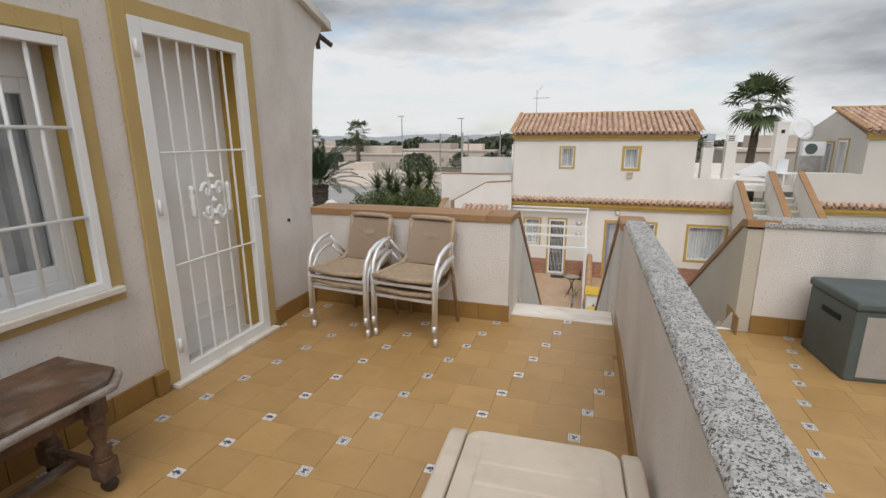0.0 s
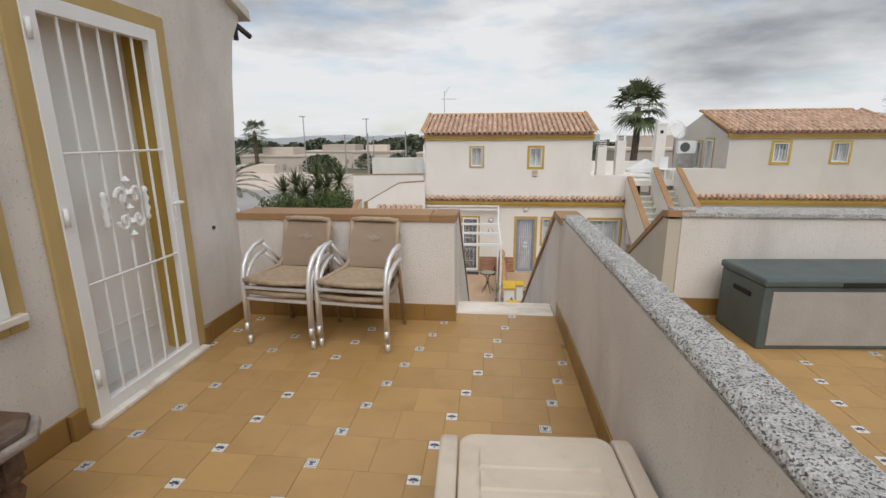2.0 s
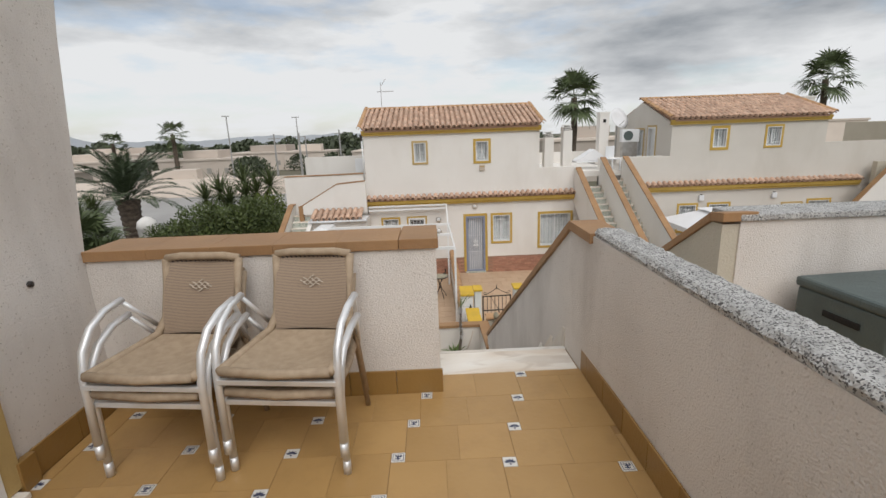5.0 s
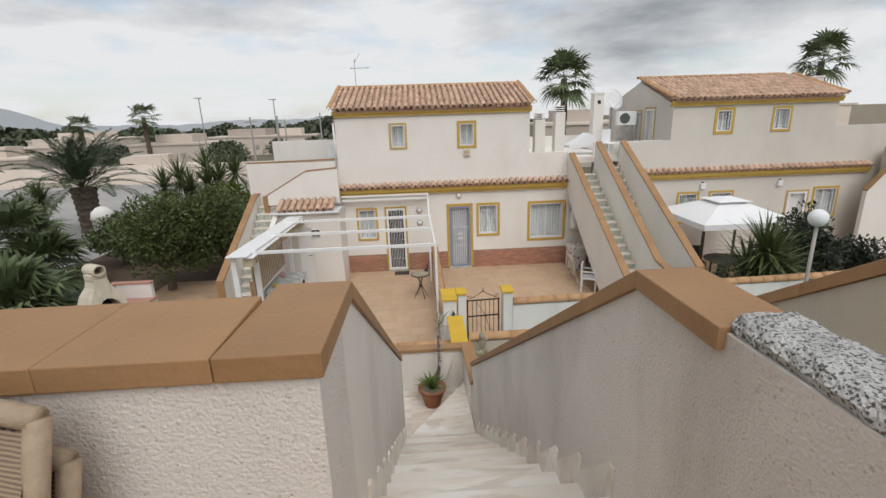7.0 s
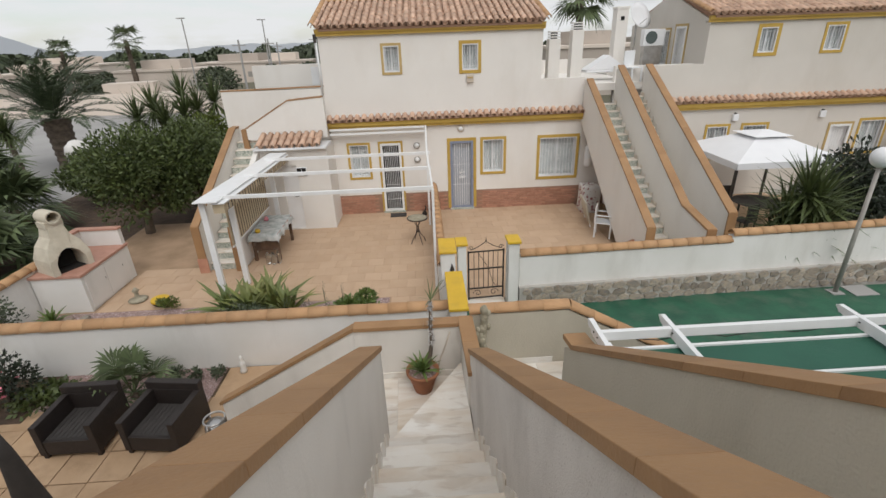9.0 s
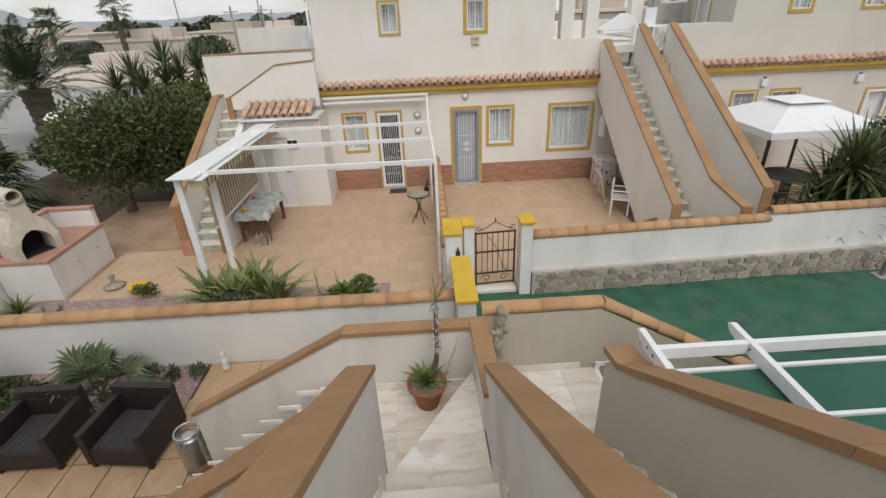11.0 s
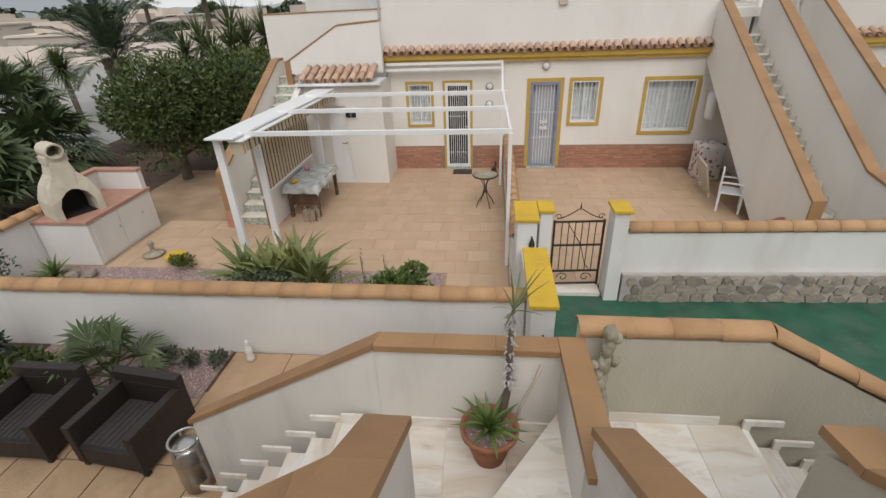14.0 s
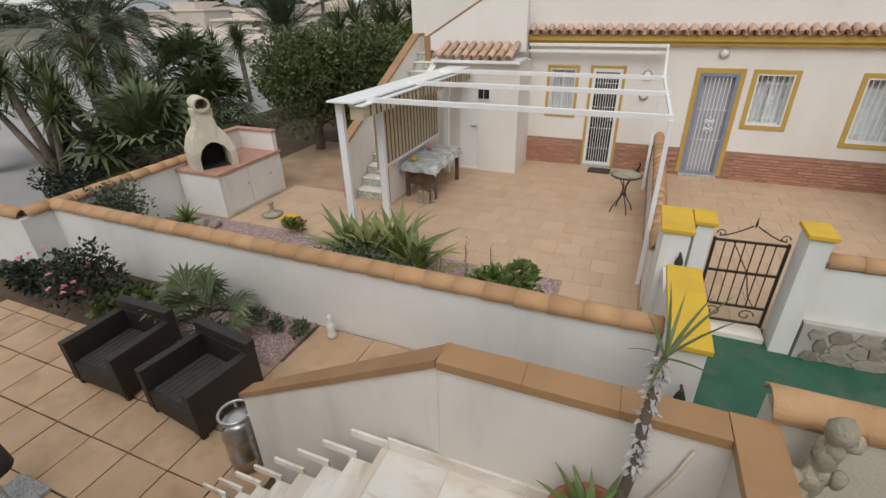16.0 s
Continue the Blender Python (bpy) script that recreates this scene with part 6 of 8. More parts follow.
# wall lamps, alarm box
for x, z, y in ((0.80, -1.31, YH), (-0.56, -1.76, YH), (-0.56, -2.19, YH)):
    wlp = thing("wall_lamp", "round white bulkhead wall lamp", "lamp", pose(x, y, z), group="round wall lamps")
    bm = bmesh.new()
    lathe(bm, [(0.095, 0.0), (0.10, 0.03), (0.09, 0.05)], k=18)
    bmesh.ops.transform(bm, matrix=pose(0, 0, 0, 90), verts=bm.verts)
    part("ring", bm, M["plastic"] if z > -1.5 else M["box_grey"], wlp, smooth=True)
    bm = bmesh.new()
    lathe(bm, [(0.075, 0.05), (0.06, 0.075), (0.03, 0.09)], k=18)
    bmesh.ops.transform(bm, matrix=pose(0, 0, 0, 90), verts=bm.verts)
    part("diffuser", bm, M["white_metal"], wlp, smooth=True)
al = thing("alarm_box", "cream plastic box on the upper facade", "alarm", pose(1.1, YH + 0.02, 0.10))
part("body", new_box(-0.10, 0.10, -0.07, 0, -0.10, 0.12, bev=0.012), M["plastic"], al)
part("cover", new_box(-0.08, 0.08, -0.078, -0.068, 0.02, 0.06), M["ochre_pale"], al)


# ---- outside stairs of the house opposite ----
bm = bmesh.new()
prism(bm, [(13.5, -4.05), (13.5, -2.80), (18.3, -0.06), (18.5, -0.06), (18.5, -1.3), (14.6, -4.05)], "x", 4.5, 4.66)
solid("wall_outer_stair_near", bm, M["facade"], "cream rendered balustrade wall of an outside stair", "wall", kind="structure")
bm = bmesh.new()
prism(bm, [(12.8, -4.05), (12.8, -2.62), (13.9, -2.44), (18.3, 0.22), (18.5, 0.22), (18.5, -4.05)], "x", 5.42, 5.58)
solid("wall_outer_stair_middle", bm, M["facade"], "cream rendered wall between two outside stairs", "wall", kind="structure")
bm = bmesh.new()
prism(bm, [(13.45, -4.05), (13.45, -2.52), (18.3, 0.22), (18.5, 0.22), (18.5, -4.05)], "x", 6.25, 6.41)
box(bm, 5.58, 8.0, 19.0, 19.15, -1.0, 0.25)
solid("wall_outer_stair_far", bm, M["facade"], "cream rendered far wall of the outside stairs", "wall", kind="structure")
coping("outer_stair_coping_near", "brown coping on the near outside stair wall", [((13.48, -2.80), (18.3, -0.05), 10)], 4.5, 4.66, "x", 0.05, 0.02)
coping("outer_stair_coping_middle", "brown coping on the middle outside stair wall", [((12.78, -2.615), (13.9, -2.435), 2), ((13.9, -2.435), (18.4, 0.28), 10)], 5.42, 5.58, "x", 0.05, 0.02)
coping("outer_stair_coping_far", "brown coping on the far outside stair wall", [((13.43, -2.52), (18.4, 0.28), 10)], 6.25, 6.41, "x", 0.05, 0.02)
for nm, x, ya, yb, z in (("end_coping", 4.5, 13.465, 13.5, -2.80), ("end_coping", 5.42, 12.765, 12.8, -2.62), ("end_coping", 6.25, 13.415, 13.45, -2.52)):
    solid(nm, new_box(x - 0.02, x + 0.18, ya, yb, -4.0, z + 0.04), M["cap"], "brown tile facing on the end of a stair wall", "coping", group="stair wall ends", kind="structure")


def tiled_stair(name, x0, x1, y0, n, going, rise, z0):
    ob = thing(name, "outside stair with white treads and patterned green risers", "stairs", kind="structure")
    pts = [(y0, z0 - 0.3)]
    for i in range(n):
        pts += [(y0 + i * going, z0 + (i + 1) * rise - 0.025), (y0 + (i + 1) * going, z0 + (i + 1) * rise - 0.025)]
    pts += [(y0 + n * going, z0 + n * rise - 0.4), (y0 + 0.5, z0 - 0.3)]
    b = bmesh.new()
    prism(b, pts, "x", x0 + 0.003, x1 - 0.003)
    part("core", b, M["facade"], ob)
    for i in range(n):
        part("riser", new_box(x0, x1, y0 + i * going - 0.012, y0 + i * going - 0.001, z0 + i * rise + 0.003, z0 + (i + 1) * rise - 0.026), M["riser_tile"], ob, "")
        part("tread", new_box(x0, x1, y0 + i * going - 0.03, y0 + (i + 1) * going - 0.013, z0 + (i + 1) * rise - 0.025, z0 + (i + 1) * rise, bev=0.004), M["marble"], ob)
    for i in range(n):
        b = bmesh.new()
        yy, zz = y0 + i * going, z0 + (i + 1) * rise
        prism(b, [(yy - 0.02, zz), (yy - 0.02, zz + 0.09), (yy + going - 0.02, zz + 0.09), (yy + going - 0.02, zz)], "x", x1 - 0.012, x1)
        part("stair_skirting", b, M["marble"], ob)
    return ob


tiled_stair("outer_stair_1", 4.67, 5.41, 13.7, 18, 0.265, 0.175, Z_PATIO)
tiled_stair("outer_stair_2", 5.59, 6.24, 13.9, 18, 0.258, 0.185, Z_PATIO)
tiled_stair("outer_stair_3", -5.78, -5.1, 14.85, 14, 0.25, 0.18, Z_PATIO)
bm = bmesh.new()
prism(bm, [(14.72, -4.05), (14.72, -2.72), (18.2, -1.02), (18.9, -1.02), (18.9, -4.05)], "x", -5.95, -5.8)
solid("wall_side_stair", bm, M["facade"], "cream rendered wall of the side stair", "wall", kind="structure")
coping("side_stair_coping", "brown coping on the side stair wall", [((14.70, -2.715), (18.2, -1.01), 8), ((18.2, -1.01), (18.9, -1.01), 1)], -5.95, -5.8, "x", 0.05, 0.02)
solid("side_stair_facing", new_box(-5.97, -5.78, 14.68, 14.72, -3.5, -2.68), M["cap"], "brown tile facing on the end of the side stair wall", "coping", kind="structure")
solid("side_stair_foot", new_box(-5.99, -5.76, 14.66, 14.70, Z_PATIO, -3.5), M["brick"], "brick facing at the foot of the side stair", "facing", kind="structure")
bm = bmesh.new()
prism(bm, [(14.72, -4.05), (14.72, -2.75), (15.6, -2.32), (17.36, -1.48), (17.36, -4.05)], "x", -5.09, -4.95)
solid("wall_side_stair_inner", bm, M["facade"], "cream rendered inner wall of the side stair", "wall", kind="structure")
solid("side_stair_facing_inner", new_box(-5.11, -4.93, 14.68, 14.72, Z_PATIO, -2.72), M["cap"], "brown tile facing beside the side stair", "coping", kind="structure")
coping("terrace_coping", "thin brown coping on the side terrace walls", [((-5.52, -1.05), (-4.13, -0.27), 3), ((-4.13, -0.27), (-3.14, -0.2), 2)], YH - 0.5, YH - 0.34, "y", 0.04, 0.01)
solid("terrace_end", new_box(-5.55, -5.40, YH - 0.52, YH - 0.32, -1.75, -1.0), M["cap"], "brown tile facing on the side terrace wall", "coping", kind="structure")
coping("terrace_coping_back", "thin brown coping on the back terrace wall", [((-6.12, 0.0), (-3.16, 0.03), 6)], YH + 0.02, YH + 0.2, "y", 0.035, 0.01)
solid("terrace_screen", new_box(-3.62, -3.2, 19.3, 19.36, 0.04, 0.55, bev=0.01), M["white_pvc"], "white panel on the side terrace", "panel")
bm = bmesh.new()
box(bm, -6.1, -3.2, 21.6, 21.8, -4, 0.55)
solid("wall_terrace_back", bm, M["facade"], "cream wall behind the side terrace", "wall", kind="structure")

# under the near stair: shrouded drum, folded table, plastic chair
bm = bmesh.new()
box(bm, 4.42, 4.98, 17.5, 18.05, Z_PATIO, Z_PATIO + 0.84, 0.05)
bmesh.ops.subdivide_edges(bm, edges=bm.edges, cuts=5, use_grid_fill=True)
for v in bm.verts:
    v.co += 0.03 * noise.noise_vector(v.co * 5)
solid("covered_washer", bm, M["flower_cloth"], "washing machine under a flowered cloth cover", "cover", smooth=True)
ft = thing("folded_table", "pale green folded table leaning under the stair", "table", pose(4.38, 16.9, Z_PATIO, 0, -14, -8))
part("tabletop", new_box(-0.02, 0.02, -0.55, 0.35, 0.12, 0.75, bev=0.008), M["ochre_render"], ft)
for y in (-0.5, 0.3):
    part("leg", new_box(-0.015, 0.015, y - 0.02, y + 0.02, 0.0, 0.119), M["white_metal"], ft)
pc = thing("plastic_chair", "white resin garden chair under the stair", "chair", pose(4.42, 15.75, Z_PATIO, 0, 0, 65))
part("seat", new_box(-0.22, 0.22, -0.22, 0.22, 0.40, 0.43, bev=0.01), M["white_pvc"], pc)
part("backrest", new_box(-0.22, 0.22, 0.20, 0.235, 0.43, 0.85, bev=0.012), M["white_pvc"], pc)
for sx in (-0.2, 0.2):
    part("armrest", new_box(sx - 0.025, sx + 0.025, -0.2, 0.22, 0.62, 0.645, bev=0.006), M["white_pvc"], pc)
    for sy in (-0.2, 0.2):
        part("leg", new_box(sx - 0.022, sx + 0.022, sy - 0.022, sy + 0.022, 0, 0.62 if sy < 0 else 0.40, bev=0.006), M["white_pvc"], pc)
bm = bmesh.new()
prism(bm, [(14.0, Z_PATIO), (14.9, Z_PATIO), (14.0, Z_PATIO + 0.62)], "x", 4.40, 4.49)
solid("brick_wedge", bm, M["brick"], "brick facing at the foot of the near stair wall", "facing", kind="structure")
hb = thing("water_heater", "white wall heater under the outside stair", "heater", pose(4.72, 18.2, -2.25))
bm = bmesh.new()
lathe(bm, [(0.10, -0.32), (0.13, -0.28), (0.13, 0.26), (0.08, 0.32)], k=16)
part("body", bm, M["white_pvc"], hb, smooth=True)
part("pipe", new_box(-0.02, 0.02, 0.1, 0.3, -0.28, -0.24), M["steel"], hb)

# roof terrace clutter of the house opposite
for x, y, zt in ((3.62, 18.95, 1.28), (4.42, 19.35, 1.5)):
    cm_ = thing("chimney", "white rendered chimney with a slatted cap", "chimney", pose(x, y, 0), group="roof terrace chimneys")
    part("shaft", new_box(-0.17, 0.17, -0.17, 0.17, -0.3, zt - 0.2, bev=0.006), M["facade"], cm_)
    for i in range(3):
        part("slat", new_box(-0.15, 0.15, -0.15, 0.15, zt - 0.17 + i * 0.07, zt - 0.135 + i * 0.07, bev=0.005), M["white_wall"], cm_)
    # black core paints the dark between the cap slats
    part("cap_core", new_box(-0.08, 0.08, -0.08, 0.08, zt - 0.2, zt - 0.001), M["soot_and_dark_opening"], cm_)
an = thing("tv_antenna", "thin roof antenna with a short boom", "antenna", pose(-2.6, 20.6, 2.0))
bm = bmesh.new()
rod(bm, (0, 0, 0), (0, 0, 1.35), 0.012, k=6)
part("mast", bm, M["steel"], an)
bm = bmesh.new()
rod(bm, (-0.15, 0, 1.02), (0.5, 0, 1.02), 0.01, k=6)
for i in range(8):
    rod(bm, (-0.1 + i * 0.08, -0.12, 1.02), (-0.1 + i * 0.08, 0.12, 1.02), 0.005, k=4)
rod(bm, (0, 0, 1.2), (0.2, 0, 1.5), 0.01, k=6)
part("boom", bm, M["steel"], an)
bm = bmesh.new()
box(bm, -3.25, -3.17, 18.4, 18.6, 1.2, 1.42, 0.01)
solid("eave_floodlight", bm, M["iron"], "small dark floodlight under the eaves", "lamp")
dn = thing("downpipe", "white downpipe at the house corner", "pipe")
bm = bmesh.new()
rod(bm, (-3.19, 18.46, 1.3), (-3.19, 18.46, -0.2), 0.03)
part("tube", bm, M["white_metal"], dn, smooth=True)

# ---- second house ----
Y2 = 18.65
wall_mesh("wall_second_lower", "x", Y2, 0.25, 6.41, 16.0, -4.05, -1.0, [(8.6, 9.25, -2.6, -1.62), (9.75, 10.5, -2.6, -1.62), (12.6, 13.3, -3.85, -1.7), (13.6, 14.4, -2.6, -1.62)], M["facade_second"], "cream rendered ground floor of the next house")
wall_mesh("wall_second_upper", "x", Y2 + 0.02, 0.25, 8.1, 13.9, -1.0, 1.36, [(9.66, 10.16, 0.5, 1.18), (11.66, 12.2, 0.5, 1.18)], M["facade_second"], "cream rendered upper facade of the next house")
bm = bmesh.new()
box(bm, 6.41, 8.1, Y2 + 0.02, Y2 + 0.2, -1.0, 0.25)
box(bm, 13.9, 17.5, Y2 + 0.02, Y2 + 0.2, -1.0, 0.55)
box(bm, 13.65, 13.9, Y2 + 0.27, Y2 + 5.2, -0.3, 1.4)
box(bm, 8.1, 13.9, Y2 + 5.2, Y2 + 5.4, -4, 1.4)
box(bm, 6.4, 17.5, Y2 + 0.27, Y2 + 5.2, -0.4, -0.2)
solid("wall_second_house", bm, M["facade_second"], "cream rendered side walls of the next house", "wall", kind="structure")
wall_mesh("wall_second_gable", "y", 8.1, 0.2, Y2 + 0.27, Y2 + 5.2, -0.2, 1.4, [(19.9, 20.55, -0.1, 1.45 - 0.15), (20.95, 21.75, 0.1, 1.2)], M["facade_second"], "cream gable wall of the next house")
bm = bmesh.new()
prism(bm, [(Y2 - 0.05, 1.4), (Y2 + 2.6, 2.30), (Y2 + 5.3, 1.4)], "x", 8.1, 8.3)
solid("gable_second_house", bm, M["facade_second"], "cream gable top of the next house", "wall", kind="structure")
grille_window("window_7", pose(8.1, 21.75, 0.1, 0, 0, -90), 0.8, 1.1, 0.07, M["ochre_pale"], 7, "barred gable window with an ochre surround", False)
barred_door("door_5", pose(8.1, 20.55, -0.1, 0, 0, -90), 0.65, 1.4, 0.07, M["ochre_pale"], M["white_metal"], "white barred gable door with an ochre surround", 6, False)
bm = bmesh.new()
box(bm, 8.02, 13.96, Y2 - 0.06, Y2 + 0.02, 1.36, 1.44)
box(bm, 8.02, 13.96, Y2 - 0.1, Y2 + 0.02, 1.44, 1.54)
box(bm, 6.45, 15.4, Y2 - 0.10, Y2, -1.07, -0.99)
box(bm, 6.45, 15.4, Y2 - 0.15, Y2, -0.99, -0.88)
solid("cornice_second_house", bm, M["ochre"], "ochre painted stepped cornice of the next house", "cornice", kind="structure")
roof("roof_second_house", "weathered terracotta tiled roof of the next house", 7.95, 14.0, Y2 - 0.12, 1.54, 2.65, 17, 7)
lg2 = thing("ledge_second_house", "narrow terracotta tiled ledge of the next house", "ledge", kind="structure")
b = bmesh.new()
prism(b, [(Y2 - 0.16, -0.88), (Y2 - 0.16, -0.85), (Y2, -0.75), (Y2, -0.88)], "x", 6.45, 15.4)
part("ledge_body", b, M["mortar"], lg2)
tile_field(lg2, 6.43, 15.42, Y2 - 0.24, -0.84, 1, radians(20), 0.2, 0.3)
win_y("window_8", 9.66, 10.16, 0.5, 1.18, 0.10, M["ochre"], 4, "small upper window with a wide ochre surround", False, Y2 + 0.02)
win_y("window_9", 11.66, 12.2, 0.5, 1.18, 0.08, M["ochre"], 5, "small barred upper window with an ochre surround", False, Y2 + 0.02)
win_y("window_10", 8.6, 9.25, -2.6, -1.62, 0.08, M["ochre"], 6, "barred ground floor window with an ochre surround", False, Y2)
win_y("window_11", 9.75, 10.5, -2.6, -1.62, 0.08, M["ochre"], 6, "barred ground floor window with an ochre surround", False, Y2)
win_y("window_12", 13.6, 14.4, -2.6, -1.62, 0.08, M["ochre"], 6, "barred ground floor window with an ochre surround", False, Y2)
barred_door("door_6", pose(12.6, Y2, -3.85), 0.7, 2.15, 0.07, M["ochre_pale"], M["white_metal"], "white barred ground floor door", 6, False)
for x, z in ((9.4, -1.35), (12.2, -1.35)):
    bl = thing("bulkhead_lamp", "small grey facade lamp", "lamp", pose(x, Y2, z), group="facade lamps")
    part("body", new_box(-0.09, 0.09, -0.09, 0, -0.10, 0.10, bev=0.012), M["white_pvc"], bl)
    part("bracket", new_box(-0.03, 0.03, -0.05, 0, 0.10, 0.14), M["iron"], bl)
ch2 = thing("chimney", "tall cream chimney on the next house", "chimney", pose(14.2, 20.3, 0))
part("shaft", new_box(-0.22, 0.22, -0.22, 0.22, -0.2, 2.2, bev=0.01), M["facade"], ch2)
part("cap", new_box(-0.25, 0.25, -0.25, 0.25, 2.2, 2.27, bev=0.006), M["white_wall"], ch2)
ch3 = thing("chimney", "cream chimney with vent holes", "chimney", pose(6.6, 21.6, 0))
part("shaft", new_box(-0.2, 0.2, -0.2, 0.2, -0.2, 1.9, bev=0.01), M["facade"], ch3)
part("cap", new_box(-0.22, 0.22, -0.22, 0.22, 1.9, 1.98, bev=0.006), M["facade"], ch3)
# black plate paints the dark of a vent hole
part("vent", new_box(-0.06, 0.06, -0.21, -0.19, 1.55, 1.68), M["soot_and_dark_opening"], ch3)
ds = thing("satellite_dish", "pale grey satellite dish on a mast", "dish", pose(7.35, 22.0, 0.0))
bm = bmesh.new()
rod(bm, (0, 0, -0.2), (0, 0, 1.5), 0.03)
part("mast", bm, M["steel"], ds)
bm = bmesh.new()
lathe(bm, [(0.05, 0.0), (0.30, 0.05), (0.46, 0.13), (0.465, 0.14), (0.30, 0.06), (0.05, 0.012)], k=24)
bmesh.ops.transform(bm, matrix=pose(0, -0.05, 1.65, 65, 0, 25), verts=bm.verts)
part("reflector", bm, M["white_canvas"], ds, "shallow grey bowl", True)
bm = bmesh.new()
rod(bm, (0.0, -0.1, 1.35), (0.1, -0.55, 1.6), 0.012, k=6)
part("arm", bm, M["steel"], ds)
ac = thing("air_conditioner", "white outdoor air conditioning unit", "air conditioner", pose(7.35, 20.6, 0.75))
part("body", new_box(-0.35, 0.35, -0.13, 0.13, 0, 0.5, bev=0.012), M["white_pvc"], ac)
bm = bmesh.new()
lathe(bm, [(0.19, 0), (0.19, 0.02)], k=20)
bmesh.ops.transform(bm, matrix=pose(-0.1, -0.131, 0.25, 90), verts=bm.verts)
part("fan_grille", bm, M["box_green"], ac)
part("bracket", new_box(-0.3, 0.3, -0.1, 0.1, -0.95, -0.001), M["steel"], ac)
sh = thing("terrace_lounger", "folded white lounger on the roof terrace", "lounger", pose(5.5, 19.9, -0.2))
part("frame", new_box(-0.6, 0.7, -0.3, 0.3, 0.25, 0.32, bev=0.02), M["white_canvas"], sh)
bm = bmesh.new()
prism(bm, [(-0.6, 0.33), (0.1, 0.75), (0.7, 0.33)], "y", -0.28, 0.28)
part("cover", bm, M["white_canvas"], sh, "pale cloth cover")
wc_ = thing("white_chair", "white resin chair at the stair head", "chair", pose(6.05, 18.85, -0.2, 0, 0, 20))
part("seat", new_box(-0.2, 0.2, -0.2, 0.2, 0.4, 0.43, bev=0.01), M["white_pvc"], wc_)
part("backrest", new_box(-0.2, 0.2, 0.18, 0.21, 0.43, 0.88, bev=0.01), M["white_pvc"], wc_)
for sx in (-0.18, 0.18):
    for sy in (-0.18, 0.18):
        part("leg", new_box(sx - 0.02, sx + 0.02, sy - 0.02, sy + 0.02, 0, 0.40), M["white_pvc"], wc_)
# third house, seen at the edge
bm = bmesh.new()
prism(bm, [(17.5, -4.05), (17.5, 1.35), (20.6, 2.35), (23.7, 1.35), (23.7, -4.05)], "y", 17.2, 17.45)
box(bm, 17.5, 23.7, 17.45, 22, -4.05, 1.2)
box(bm, 15.6, 17.5, 18.2, 18.4, -4.05, -0.2)
solid("third_house", bm, M["ochre_render"], "beige rendered gabled house at the end of the row", "house", kind="structure")
grille_window("window_13", pose(18.1, 17.2, -0.1), 0.8, 1.15, 0.08, M["ochre_pale"], 6, "barred window of the end house", False)
coping("third_house_coping", "brown coping on a sloping stair wall", [((14.6, -1.6), (15.9, -0.1), 4), ((15.9, -0.1), (17.5, -0.15), 3)], 17.7, 17.86, "y", 0.05, 0.02)
bm = bmesh.new()
prism(bm, [(14.6, -4.05), (14.6, -1.62), (15.9, -0.12), (17.5, -0.17), (17.5, -4.05)], "y", 17.7, 17.86)
solid("wall_third_stair", bm, M["facade"], "cream rendered stair wall of the end house", "wall", kind="structure")

# gazebo and its furniture
gz = thing("gazebo", "white canvas garden gazebo on dark posts", "gazebo")
GX0, GX1, GY0, GY1, GE, GT = 7.5, 10.3, 15.3, 17.9, -1.92, -1.5
mx, my = (GX0 + GX1) / 2, (GY0 + GY1) / 2
bm = bmesh.new()
lo = [bm.verts.new(c) for c in ((GX0, GY0, GE), (GX1, GY0, GE), (GX1, GY1, GE), (GX0, GY1, GE))]
mid = [bm.verts.new((mx + (x - mx) * 0.3, my + (y - my) * 0.3, GT)) for x, y in ((GX0, GY0), (GX1, GY0), (GX1, GY1), (GX0, GY1))]
for i in range(4):
    bm.faces.new((lo[i], lo[(i + 1) % 4], mid[(i + 1) % 4], mid[i]))
bm.faces.new(mid)
bmesh.ops.subdivide_edges(bm, edges=bm.edges, cuts=4, use_grid_fill=True)
bmesh.ops.solidify(bm, geom=bm.faces, thickness=0.012)
can = part("canopy", bm, M["white_canvas"], gz, "white canvas roof")
bm = bmesh.new()
lo = [bm.verts.new((mx + sx * 0.52, my + sy * 0.52, GT + 0.05)) for sx, sy in ((-1, -1), (1, -1), (1, 1), (-1, 1))]
tp = bm.verts.new((mx, my, GT + 0.16))
for i in range(4):
    bm.faces.new((lo[i], lo[(i + 1) % 4], tp))
part("vent", bm, M["white_canvas"], can, "raised canvas vent")
bm = bmesh.new()
for i, (a, c) in enumerate((((GX0, GY0), (GX1, GY0)), ((GX0, GY0), (GX0, GY1)), ((GX1, GY0), (GX1, GY1)))):
    x0, x1, y0, y1 = min(a[0], c[0]), max(a[0], c[0]), min(a[1], c[1]), max(a[1], c[1])
    box(bm, x0 - 0.005, x1 + 0.005, y0 - 0.005, y1 + 0.005, GE - 0.16, GE - 0.012)
part("valance", bm, M["white_canvas"], can)
for x, y in ((GX0, GY0), (GX1, GY0), (GX1, GY1), (GX0, GY1)):
    part("post", new_box(x - 0.03, x + 0.03, y - 0.03, y + 0.03, Z_PATIO, GE - 0.17), M["iron"], gz)
bt = thing("glass_table", "dark oval table under the gazebo", "table", pose(8.7, 15.9, Z_PATIO))
bm = bmesh.new()
lathe(bm, [(0.6, 0.70), (0.62, 0.715), (0.6, 0.73)], k=24)
part("tabletop", bm, M["cushion"], bt)
